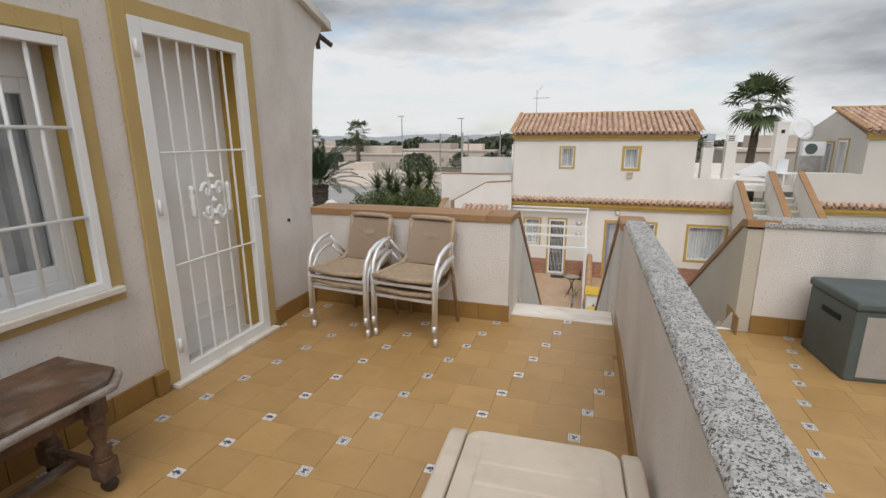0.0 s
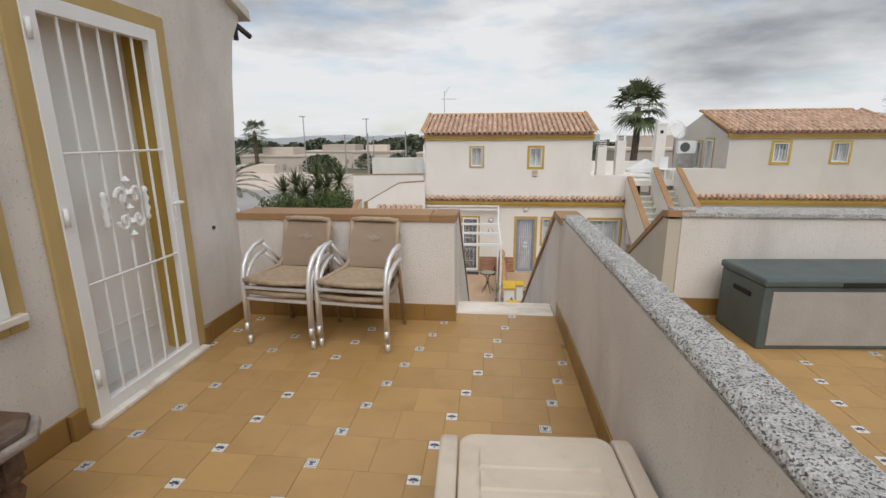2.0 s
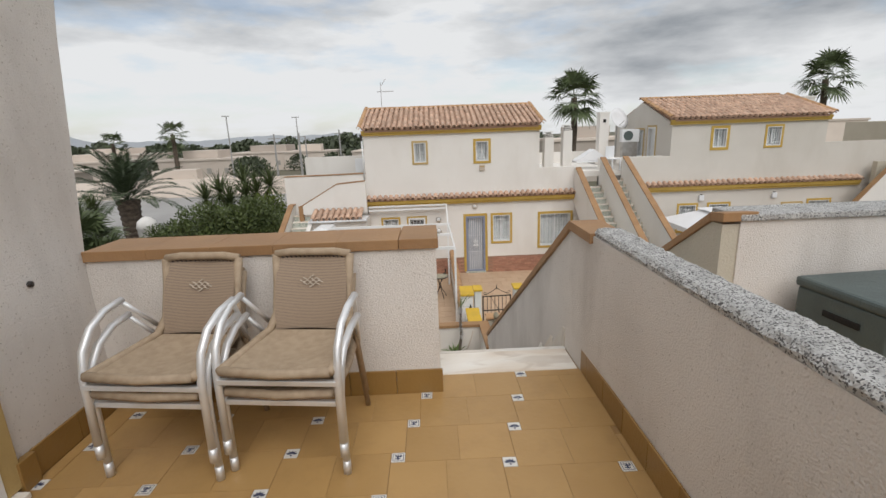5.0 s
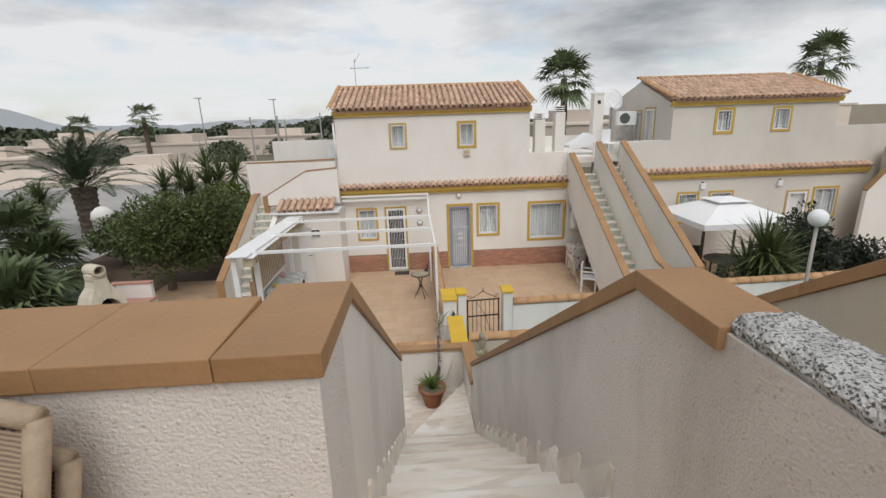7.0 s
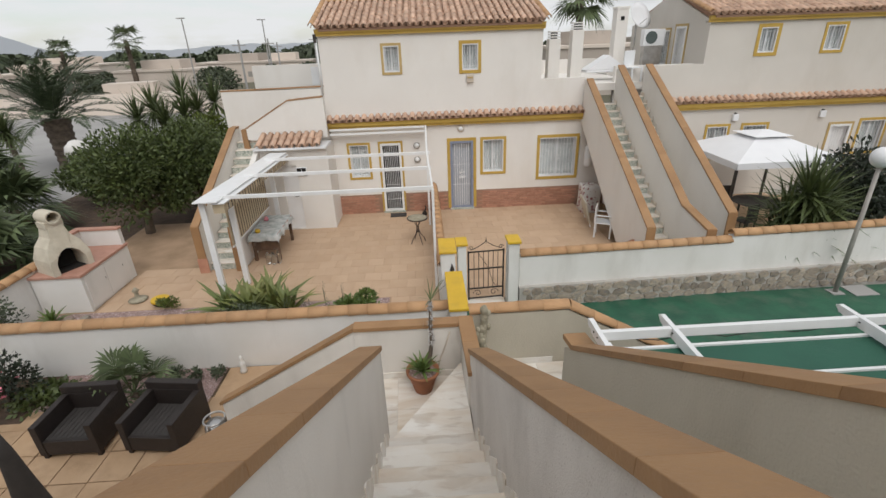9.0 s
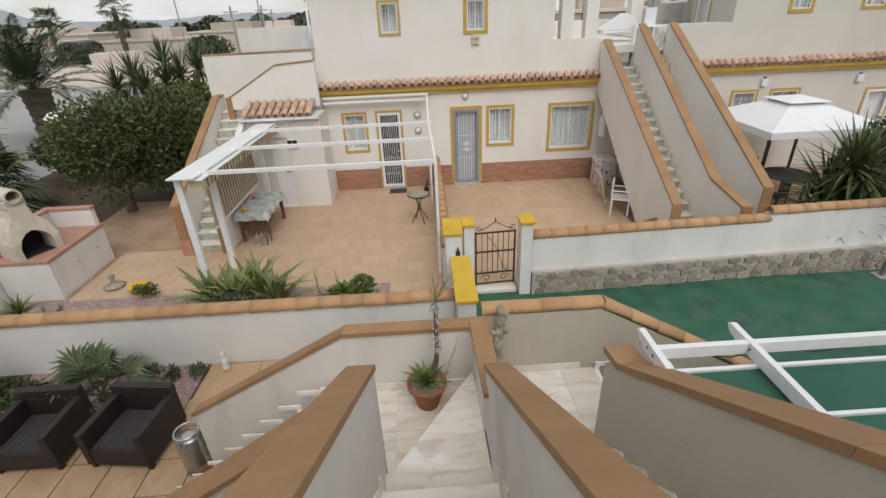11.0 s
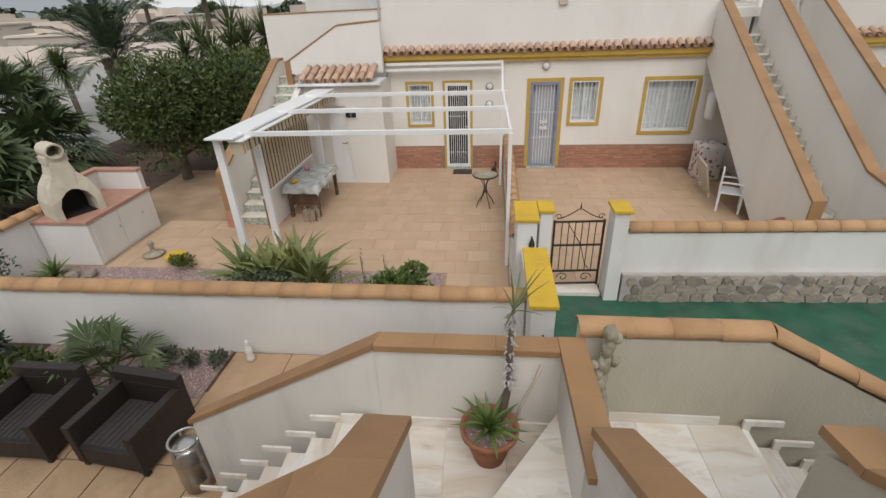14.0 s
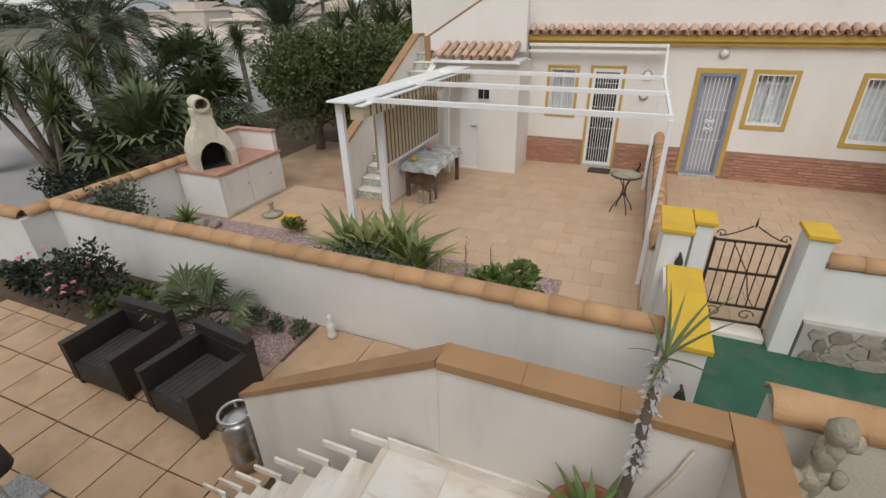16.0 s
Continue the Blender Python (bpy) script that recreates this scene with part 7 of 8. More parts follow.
for a in range(4):
    part("leg", new_box(0.4 * math.cos(a * 1.57 + 0.7) - 0.02, 0.4 * math.cos(a * 1.57 + 0.7) + 0.02, 0.4 * math.sin(a * 1.57 + 0.7) - 0.02, 0.4 * math.sin(a * 1.57 + 0.7) + 0.02, 0, 0.70), M["iron"], bt)
for i, (x, y, rz) in enumerate(((8.0, 15.3, 20), (9.5, 15.5, -40), (8.3, 16.7, 170))):
    pc2 = thing("dark_chair", "dark metal garden chair under the gazebo", "chair", pose(x, y, Z_PATIO, 0, 0, rz + 180), group="gazebo chairs")
    part("seat", new_box(-0.2, 0.2, -0.2, 0.2, 0.42, 0.44), M["cushion"], pc2)
    part("backrest", new_box(-0.2, 0.2, 0.18, 0.2, 0.5, 0.9), M["cushion"], pc2)
    for sx in (-0.19, 0.19):
        for sy in (-0.19, 0.19):
            part("leg", new_box(sx - 0.012, sx + 0.012, sy - 0.012, sy + 0.012, 0, 0.419 if sy < 0 else 0.9), M["iron"], pc2)
bm = bmesh.new()
lathe(bm, [(0.75, 0.0), (0.8, 0.12), (0.78, 0.27), (0.72, 0.28)], (8.1, 14.1, Z_PATIO), 28)
for v in bm.verts:
    v.co.z += 0.05 * noise.noise(v.co * 3) if v.co.z > Z_PATIO + 0.1 else 0
solid("paddling_pool", bm, M["blue"], "blue plastic cover on a low round pool", "pool", smooth=True)

# globe street lamp
st = thing("globe_lamp", "slim grey lamp post with a white globe", "street lamp", pose(7.92, 12.1, Z_COURT))
bm = bmesh.new()
rod(bm, (0, 0, 0.0), (0, 0, 2.63), 0.045, 0.035, k=12)
part("post", bm, M["box_grey"], st, smooth=True)
bm = bmesh.new()
lathe(bm, [(0.19 * math.cos(a), 0.19 * math.sin(a)) for a in [-1.45 + i * 2.9 / 12 for i in range(13)]], (0, 0, 2.79), 20)
part("globe", bm, M["white_canvas"], st, "white globe", True)
part("foot_plate", new_box(-0.12, 0.12, -0.12, 0.12, 0, 0.02), M["asphalt"], st)
solid("drain_cover", new_box(8.2, 8.7, 11.9, 12.3, Z_COURT, Z_COURT + 0.02, bev=0.004), M["asphalt"], "grey concrete drain cover in the green path", "cover")

# ---- barbecue ----
bq = thing("barbecue", "cream cast concrete barbecue with chimney on a white tiled bench", "barbecue")
part("bench", new_box(-8.60, -7.58, 13.05, 14.75, Z_PATIO, -3.06), M["white_wall"], bq, "whitewashed masonry bench")
part("counter", new_box(-8.62, -7.55, 13.02, 14.77, -3.058, -3.0, bev=0.006), M["red_tile"], bq, "red tiled counter")
bm = bmesh.new()
box(bm, -8.60, -8.48, 13.95, 14.75, -2.998, -2.62)
box(bm, -8.48, -7.60, 14.63, 14.75, -2.998, -2.62)
part("splashback", bm, M["white_wall"], bq)
bm = bmesh.new()
box(bm, -8.62, -8.46, 13.93, 14.77, -2.619, -2.57, 0.006)
box(bm, -8.459, -7.58, 14.61, 14.77, -2.619, -2.57, 0.006)
part("splashback_cap", bm, M["red_tile"], bq)
hood = bmesh.new()
BQ = pose(-8.10, 13.48, -2.998, 0, 0, 62) @ Matrix.Diagonal((1.14, 1.2, 1.05, 1))
prof = [(-0.34, 0.0), (-0.34, 0.30), (-0.27, 0.55), (-0.16, 0.72), (-0.12, 0.92), (0.12, 0.92), (0.16, 0.72), (0.27, 0.55), (0.34, 0.30), (0.34, 0.0), (0.24, 0.0), (0.24, 0.22), (0.18, 0.36), (0.09, 0.44), (0.0, 0.47), (-0.09, 0.44), (-0.18, 0.36), (-0.24, 0.22), (-0.24, 0.0)]
n_half = len(prof)
lo_, hi_ = [], []
for x, z in prof:
    taper = 1 - 0.45 * min(1, max(0, (z - 0.3) / 0.5))
    lo_.append(hood.verts.new((x, -0.26 * taper, z)))
    hi_.append(hood.verts.new((x, 0.26 * taper, z)))
for i in range(n_half):
    j = (i + 1) % n_half
    hood.faces.new((lo_[i], lo_[j], hi_[j], hi_[i]))
# front face in quads between outer and inner outline
pairs = [(0, 18), (1, 17), (2, 16), (3, 15), (4, 14), (5, 14), (6, 13), (7, 12), (8, 11), (9, 10)]
for vs in (lo_,):
    for (a, b_), (c, d_) in zip(pairs, pairs[1:]):
        f = [vs[a], vs[c], vs[d_], vs[b_]]
        f = [v for i, v in enumerate(f) if v not in f[:i]]
        if len(f) > 2:
            hood.faces.new(f)
hood.faces.new([hi_[i] for i in range(10)])
bmesh.ops.transform(hood, matrix=BQ, verts=hood.verts)
part("hood", hood, M["cast_cream"], bq, "cream cast concrete fire hood")
bm = bmesh.new()
box(bm, -0.23, 0.23, 0.10, 0.20, 0.002, 0.45)
box(bm, -0.23, 0.23, -0.2, 0.099, 0.002, 0.012)
bmesh.ops.transform(bm, matrix=BQ, verts=bm.verts)
part("firebox", bm, M["soot_and_dark_opening"], bq, "sooty fire opening")
bm = bmesh.new()
box(bm, -0.15, 0.15, -0.13, 0.13, 0.90, 1.03, 0.01)
lathe(bm, [(0.125, -0.18), (0.13, -0.15), (0.13, 0.15), (0.125, 0.18), (0.10, 0.18), (0.095, 0.0), (0.10, -0.175)], (0, 0, 0), 16)
vs = [v for v in bm.verts if v.co.z < 0.5]
bmesh.ops.transform(bm, matrix=pose(0, 0, 1.10, 90, 0, 0), verts=vs)
bmesh.ops.transform(bm, matrix=BQ, verts=bm.verts)
part("chimney_cap", bm, M["cast_cream"], bq, "cream cast chimney cowl")
for y in (13.45, 14.1):
    part("door", new_box(-7.579, -7.565, y - 0.32, y + 0.32, Z_PATIO + 0.05, -3.09, bev=0.003), M["white_wall"], bq, "white panel door")
    part("handle", new_box(-7.564, -7.552, y + 0.25, y + 0.27, -3.42, -3.37), M["steel"], bq)

# planter ornaments
bm = bmesh.new()
lathe(bm, [(0.16, 0), (0.2, 0.03), (0.14, 0.06), (0.05, 0.09), (0.04, 0.2), (0.07, 0.25), (0.02, 0.32)], (-6.85, 13.45, Z_PATIO), 16)
solid("stone_base_ornament", bm, M["statue"], "grey stone ornament on the patio", "ornament", smooth=True)
ya = thing("yellow_pot", "dark pot with a yellow band", "pot", pose(-6.22, 13.2, Z_PATIO))
bm = bmesh.new()
lathe(bm, [(0.10, 0), (0.16, 0.06), (0.18, 0.13)], k=16)
part("bowl", bm, M["iron"], ya, smooth=True)
bm = bmesh.new()
lathe(bm, [(0.183, 0.10), (0.19, 0.13), (0.183, 0.16), (0.17, 0.16)], k=16)
part("band", bm, M["yellow"], ya, smooth=True)
solid("gravel_bed", new_box(-8.55, -1.25, 11.06, 12.98, -3.95, Z_PATIO + 0.004), M["gravel"], "bed of pinkish gravel in the patio", "gravel", kind="structure")
solid("gravel_garden", new_box(-6.6, -3.92, 9.98, 10.83, -3.95, Z_GARDEN + 0.004), M["gravel"], "bed of pinkish gravel along the garden wall", "gravel", kind="structure")
solid("soil_bed", new_box(-9.9, -6.6, 9.75, 10.83, -3.95, Z_GARDEN + 0.01), M["soil"], "dark planting soil", "soil", kind="structure")
solid("garden_patch", new_box(-14.0, -6.1, 14.9, 24, -4.05, Z_PATIO - 0.03), M["soil"], "dark soil under the citrus trees", "soil", kind="structure")


def scatter(name, x0, x1, y0, y1, z, n, r, material, label, seed):
    g_, b = random.Random(seed), bmesh.new()
    for _ in range(n):
        x, y, s = g_.uniform(x0, x1), g_.uniform(y0, y1), g_.uniform(0.5, 1.0) * r
        vs = [b.verts.new((x + s * dx, y + s * dy, z + s * 0.7 * dz)) for dx, dy, dz in ((1, 0, 0), (0, 1, 0.1), (-1, 0.1, 0), (0, -1, 0), (0.1, 0, 0.9))]
        for i in range(4):
            b.faces.new((vs[i], vs[(i + 1) % 4], vs[4]))
    return solid(name, b, material, label, "gravel", kind="stuff")


scatter("gravel_stones", -6.6, -3.92, 9.98, 10.83, Z_GARDEN + 0.004, 5000, 0.016, M["pebble"], "pinkish gravel stones", 7)
scatter("patio_gravel_stones", -7.4, -1.27, 11.1, 12.96, Z_PATIO + 0.004, 7000, 0.018, M["pebble"], "pinkish gravel stones in the patio bed", 8)


# ---- plants ----
def leafy(name, label, c, rad, n, size, material, seed, trunk=True, clumps=14, category="bush", z0=None, cover=0.55):
    """A shrub or small tree: limbs and a crown of many small leaves in uneven clumps."""
    g_ = random.Random(seed)
    ob = thing(name, label, category, pose(c[0], c[1], c[2]))
    cl = []
    for _ in range(clumps):
        a, e = g_.uniform(0, math.tau), math.asin(g_.uniform(-0.45, 0.98))
        f = g_.uniform(0.35, 0.8)
        cl.append((Vector((rad[0] * f * math.cos(a) * math.cos(e), rad[1] * f * math.sin(a) * math.cos(e), rad[2] * (1 + f * math.sin(e)))), g_.uniform(0.3, 0.5)))
    if trunk:
        b = bmesh.new()
        pipe(b, [(0, 0, 0), (0.05, 0.02, rad[2] * 0.5), (0.0, 0.05, rad[2])], [0.09 * rad[0], 0.06 * rad[0], 0.04 * rad[0]], 7)
        for p, s in cl[:8]:
            pipe(b, [(0, 0, rad[2] * 0.4), p * 0.5 + Vector((0, 0, rad[2] * 0.2)), p], [0.035 * rad[0], 0.025 * rad[0], 0.008], 5)
        part("trunk", b, M["bark"], ob, "branching trunk")
    verts, faces = [], []
    for i in range(n):
        p, s = cl[i % clumps]
        while True:
            q = Vector((g_.uniform(-1, 1), g_.uniform(-1, 1), g_.uniform(-1, 1)))
            if 0.25 < q.length < 1:
                break
        pos = p + Vector((q.x * rad[0] * s, q.y * rad[1] * s, q.z * rad[2] * s))
        if pos.z < 0.02:
            pos.z = g_.uniform(0.02, 0.2)
        d = (q.normalized() + Vector((g_.uniform(-1, 1), g_.uniform(-1, 1), g_.uniform(-0.5, 0.9)))).normalized()
        w = d.orthogonal().normalized()
        w = (w + d.cross(w) * g_.uniform(-1.5, 1.5)).normalized()
        L = size * g_.uniform(0.6, 1.3)
        k = len(verts)
        verts += [pos, pos + d * L * 0.5 + w * L * 0.26, pos + d * L, pos + d * L * 0.5 - w * L * 0.26]
        faces.append((k, k + 1, k + 2, k + 3))
    me = bpy.data.meshes.new("crown")
    me.from_pydata(verts, [], faces)
    me.materials.append(material)
    cr = new("crown", me)
    cr.parent = ob
    return ob


def frond(bm, base, yaw, tilt, length, droop, leaflets, ll, rng, width=0.03):
    """A feather palm frond: arched rib with paired leaflets."""
    d = Vector((math.cos(yaw), math.sin(yaw), 0))
    s = Vector((-math.sin(yaw), math.cos(yaw), 0))
    p, a = Vector(base), radians(tilt)
    pts = [p]
    k = leaflets
    for i in range(k):
        t = d * math.cos(a) + Vector((0, 0, 1)) * math.sin(a)
        p = p + t * (length / k)
        a -= radians(droop) / k * (0.5 + i / k)
        pts.append(p)
        f = i / k
        if f < 0.12:
            continue
        up = Vector((0, 0, 1)) * math.cos(a) - d * math.sin(a)
        L = ll * math.sin(math.pi * (0.15 + 0.8 * f)) * rng.uniform(0.85, 1.1)
        for sg in (-1, 1):
            o = (t * 0.75 + s * sg * 0.75 + up * rng.uniform(0.05, 0.35)).normalized()
            w = t.cross(o).cross(o).normalized() * width * 0.5
            tip = p + o * L + Vector((0, 0, -0.18 * L))
            m_ = p + o * L * 0.5
            v = [bm.verts.new(c) for c in (p - w * 0.4, m_ - w, tip, m_ + w)]
            bm.faces.new(v)
    pipe(bm, pts[::max(1, k // 8)], 0.015, 4)


def feather_palm(name, label, c, trunk_h, r, crown_n, length, seed, boots=True, lean=(0, 0), tilts=(-25, 80), droop=75, width=0.035):
    g_ = random.Random(seed)
    ob = thing(name, label, "palm", pose(*c))
    b = bmesh.new()
    k = max(4, int(trunk_h / 0.14))
    pts = [(lean[0] * (i / k) ** 2, lean[1] * (i / k) ** 2, trunk_h * i / k) for i in range(k + 1)]
    pipe(b, pts, [r * (1.15 if i == 0 else (1.06 if i % 2 else 0.94)) * (1 + 0.25 * (i / k) ** 3) for i in range(k + 1)], 12)
    if boots:
        for i in range(int(trunk_h / 0.05)):
            z, a = i * 0.05, i * 2.4
            f = z / trunk_h
            blade(b, (lean[0] * f * f + r * 0.95 * math.cos(a), lean[1] * f * f + r * 0.95 * math.sin(a), z), a, 55, 0.16, 0.13, -20, 2)
    part("trunk", b, M["bark"], ob, "scaly brown trunk")
    b = bmesh.new()
    top = pts[-1]
    for i in range(crown_n):
        f = i / crown_n
        frond(b, (top[0], top[1], top[2] - 0.05), i * 2.39996, tilts[0] + (tilts[1] - tilts[0]) * f + g_.uniform(-8, 8), length * g_.uniform(0.85, 1.1), droop * g_.uniform(0.7, 1.2), 40, 0.42 * length / 2.2, g_, width)
    part("crown", b, M["palm_leaf"], ob, "arching feathery fronds")
    return ob


def fan_leaf(bm, base, yaw, tilt, stalk, r, rng, n=18):
    d = Vector((math.cos(yaw) * math.cos(radians(tilt)), math.sin(yaw) * math.cos(radians(tilt)), math.sin(radians(tilt))))
    s = Vector((-math.sin(yaw), math.cos(yaw), 0))
    u = s.cross(d)
    c = Vector(base) + d * stalk
    pipe(bm, [base, Vector(base) + d * stalk * 0.6 + u * 0.02, c], 0.012, 4)
    for i in range(n):
        a = radians(-105 + 210 * i / (n - 1))
        o = d * math.cos(a) + s * math.sin(a) + u * rng.uniform(-0.05, 0.12)
        o.normalize()
        w = u.cross(o).normalized() * r * 0.055
        L = r * rng.uniform(0.85, 1.05)
        tip = c + o * L + Vector((0, 0, -0.28 * L * rng.uniform(0.5, 1.2)))
        m_ = c + o * L * 0.55
        v = [bm.verts.new(q) for q in (c, m_ - w, tip, m_ + w)]
        bm.faces.new(v)


def fan_palm(name, label, c, trunk_h, r, leaves, size, seed, skirt=False, tilts=(-30, 80), stalk=0.9):
    g_ = random.Random(seed)
    ob = thing(name, label, "palm", pose(*c))
    if trunk_h > 0.05:
        b = bmesh.new()
        k = 10
        pipe(b, [(0.03 * math.sin(i), 0.03 * math.cos(i * 1.3), trunk_h * i / k) for i in range(k + 1)], [r * (1.3 - 0.4 * i / k) * (1.05 if i % 2 else 0.97) for i in range(k + 1)], 10)
        part("trunk", b, M["bark"], ob, "ringed grey-brown trunk")
    b = bmesh.new()
    for i in range(leaves):
        f = i / leaves
        fan_leaf(b, (0, 0, trunk_h), i * 2.39996, tilts[0] + (tilts[1] - tilts[0]) * f + g_.uniform(-10, 10), size * stalk * g_.uniform(0.7, 1.1), size * g_.uniform(0.8, 1.1), g_)
    part("crown", b, M["fan_leaf"], ob, "pleated fan leaves")
    if skirt:
        b = bmesh.new()
        for i in range(26):
            fan_leaf(b, (0, 0, trunk_h - 0.1), g_.uniform(0, 6.3), g_.uniform(-85, -55), size * 0.5, size * 0.6, g_, 10)
        part("dead_skirt", b, M["dry_leaf"], ob, "hanging dry leaves")
    return ob


def yucca_tree(name, label, c, heads, size, seed, leaf="yucca", n=55, w=0.05):
    """Sword-leaved heads (offsets from the foot) on bare branching stems."""
    g_ = random.Random(seed)
    ob = thing(name, label, "yucca", pose(*c))
    for h_ in heads:
        b = bmesh.new()
        pipe(b, [(0, 0, 0), (h_[0] * 0.3, h_[1] * 0.3, h_[2] * 0.4), h_], [0.11, 0.09, 0.06], 7)
        part("stem", b, M["bark"], ob, "bare branching stem", True)
    for h_ in heads:
        b = bmesh.new()
        for i in range(n):
            f = i / n
            blade(b, h_, i * 2.39996, -50 + 135 * f + g_.uniform(-10, 10), size * g_.uniform(0.75, 1.1), w, 20 * g_.uniform(0.2, 1.6), 3)
        part("leaf_head", b, M[leaf], ob, "stiff sword leaves")
    return ob


ZG = Z_PATIO - 0.03
leafy("citrus_tree", "dense dark green citrus tree behind the barbecue", (-8.75, 17.7, ZG), (1.6, 1.6, 1.62), 19000, 0.11, M["citrus"], 1, clumps=34, category="tree")
leafy("citrus_tree", "dense dark green citrus tree beside the side stair", (-7.45, 18.9, ZG), (1.35, 1.5, 1.65), 15000, 0.11, M["citrus"], 2, clumps=28, category="tree")
leafy("citrus_bush", "low dark green bush beside the palm trunk", (-12.2, 21.0, ZG), (1.3, 1.2, 0.95), 7000, 0.11, M["citrus"], 4, clumps=22)
leafy("yellow_shrub", "yellow-green shrub behind the side stair", (-7.7, 21.2, ZG), (1.4, 1.0, 1.5), 8000, 0.12, M["yellowgreen"], 3, clumps=20)
yucca_tree("yucca", "clump of tall green yuccas behind the citrus trees", (-9.4, 22.6, ZG), [(-0.9, 0, 3.0), (0.1, 0.3, 3.4), (0.8, -0.2, 3.0), (-0.3, -0.5, 2.6), (1.3, 0.2, 3.2), (-1.6, 0.1, 2.7), (0.5, -0.6, 2.8)], 1.15, 5, n=100, w=0.07)
feather_palm("date_palm", "date palm with thick scaly trunk and arching fronds", (-17.9, 28.0, -4.05), 2.35, 0.5, 40, 3.5, 11, True, (0, 0), (10, 88), 55, 0.07)
feather_palm("date_palm", "large date palm over the street side garden", (-15.0, 16.2, -4.05), 3.2, 0.3, 40, 2.6, 12)
fan_palm("fan_palm", "fan palm with a slim trunk beside the wall", (-13.6, 18.2, -4.05), 1.85, 0.16, 30, 0.95, 13, True)
fan_palm("fan_palm", "low fan palm with drooping fronds beside the street", (-12.6, 17.8, -4.05), 1.0, 0.16, 30, 1.0, 25, True)
fan_palm("fan_palm", "young fan palm behind the side wall", (-11.0, 14.4, -4.05), 0.7, 0.16, 46, 1.05, 14, False, (-15, 85), 1.0)
yucca_tree("yucca", "single-headed yucca on a thick leaning trunk", (-16.4, 23.3, -4.05), [(-0.6, 0.5, 2.45), (-0.5, 0.55, 2.3)], 1.0, 15, n=110, w=0.06)
yucca_tree("yucca", "many-headed yucca with bare grey stems", (-12.8, 14.6, -4.05), [(-1.6, 0.2, 2.1), (-0.9, -0.3, 2.5), (-0.1, 0.2, 2.7), (0.5, -0.2, 2.35), (0.9, 0.5, 2.05), (-1.2, 0.8, 2.6), (0.2, 0.9, 2.45), (-2.2, -0.2, 1.8), (-0.4, -0.7, 2.1)], 0.62, 16, n=60, w=0.055)
yucca_tree("yucca", "wide many-headed yucca over the street side wall", (-16.0, 13.4, -4.05), [(-1.4, 0.2, 2.6), (-0.7, -0.3, 3.0), (0.1, 0.2, 3.2), (0.7, -0.2, 2.85), (1.3, 0.5, 2.5), (-1.0, 0.8, 3.1), (0.4, 0.9, 2.9), (1.7, -0.2, 2.2)], 0.8, 18, n=60, w=0.06)
yucca_tree("yucca", "tall yucca heads beside the palms", (-16.0, 21.0, -4.05), [(-0.4, 0, 2.3), (0.4, 0.2, 2.6), (0.9, -0.1, 2.2)], 0.75, 17, n=60, w=0.055)
yucca_tree("yucca", "dense low yucca heads along the side wall", (-12.2, 13.0, -4.05), [(-0.9, 0.1, 2.2), (-0.3, -0.2, 2.6), (0.3, 0.3, 2.3), (0.7, -0.1, 1.9), (-0.6, 0.5, 2.5), (-1.5, 0.0, 1.9), (0.1, 0.6, 2.0)], 0.72, 19, n=64, w=0.06)
feather_palm("date_palm", "date palm with long arching fronds behind the yuccas", (-16.6, 18.2, -4.05), 3.4, 0.3, 40, 2.8, 20)
leafy("side_bush", "dark bush under the yucca stems", (-11.2, 12.6, -4.02), (0.9, 0.6, 0.6), 1800, 0.09, M["dark_shrub"], 46, False, 18)
leafy("rose_bush", "sparse rose bush with pink and yellow flowers", (-7.0, 10.05, Z_GARDEN), (0.6, 0.42, 0.5), 1500, 0.07, M["dark_shrub"], 21, clumps=18)
bm = bmesh.new()
g_ = random.Random(9)
for i in range(16):
    x, y, z = -7.0 + g_.uniform(-0.5, 0.5), 9.95 + g_.uniform(-0.35, 0.3), Z_GARDEN + g_.uniform(0.35, 0.95)
    for k in range(6):
        blade(bm, (x, y, z), k * 1.05, g_.uniform(10, 60), 0.045, 0.045, 40, 2)
solid("rose_blooms", bm, M["flower"], "pink rose blooms on the bush", "flower", kind="stuff")
leafy("ground_ivy", "low dark green ground cover", (-6.4, 10.2, Z_GARDEN), (0.8, 0.35, 0.12), 900, 0.10, M["citrus"], 22, False, 16)
leafy("ground_ivy", "low dark green ground cover in the soil bed", (-8.2, 10.2, Z_GARDEN), (1.1, 0.4, 0.14), 900, 0.10, M["dark_shrub"], 23, False, 16)
fan_palm("dwarf_fan_palm", "small fan palm in the gravel bed", (-5.15, 10.2, Z_GARDEN), 0.08, 0.05, 12, 0.42, 24, False, (15, 85), 1.15)
for i, (x, y, s) in enumerate(((-4.85, 10.15, 0.14), (-4.35, 10.5, 0.13), (-3.98, 10.55, 0.12), (-4.6, 10.6, 0.12))):
    leafy("low_plant", "small grey-green plant in the gravel", (x, y, Z_GARDEN), (s, s, s), 160, 0.07, M["shrub"], 30 + i, False, 5, "plant")
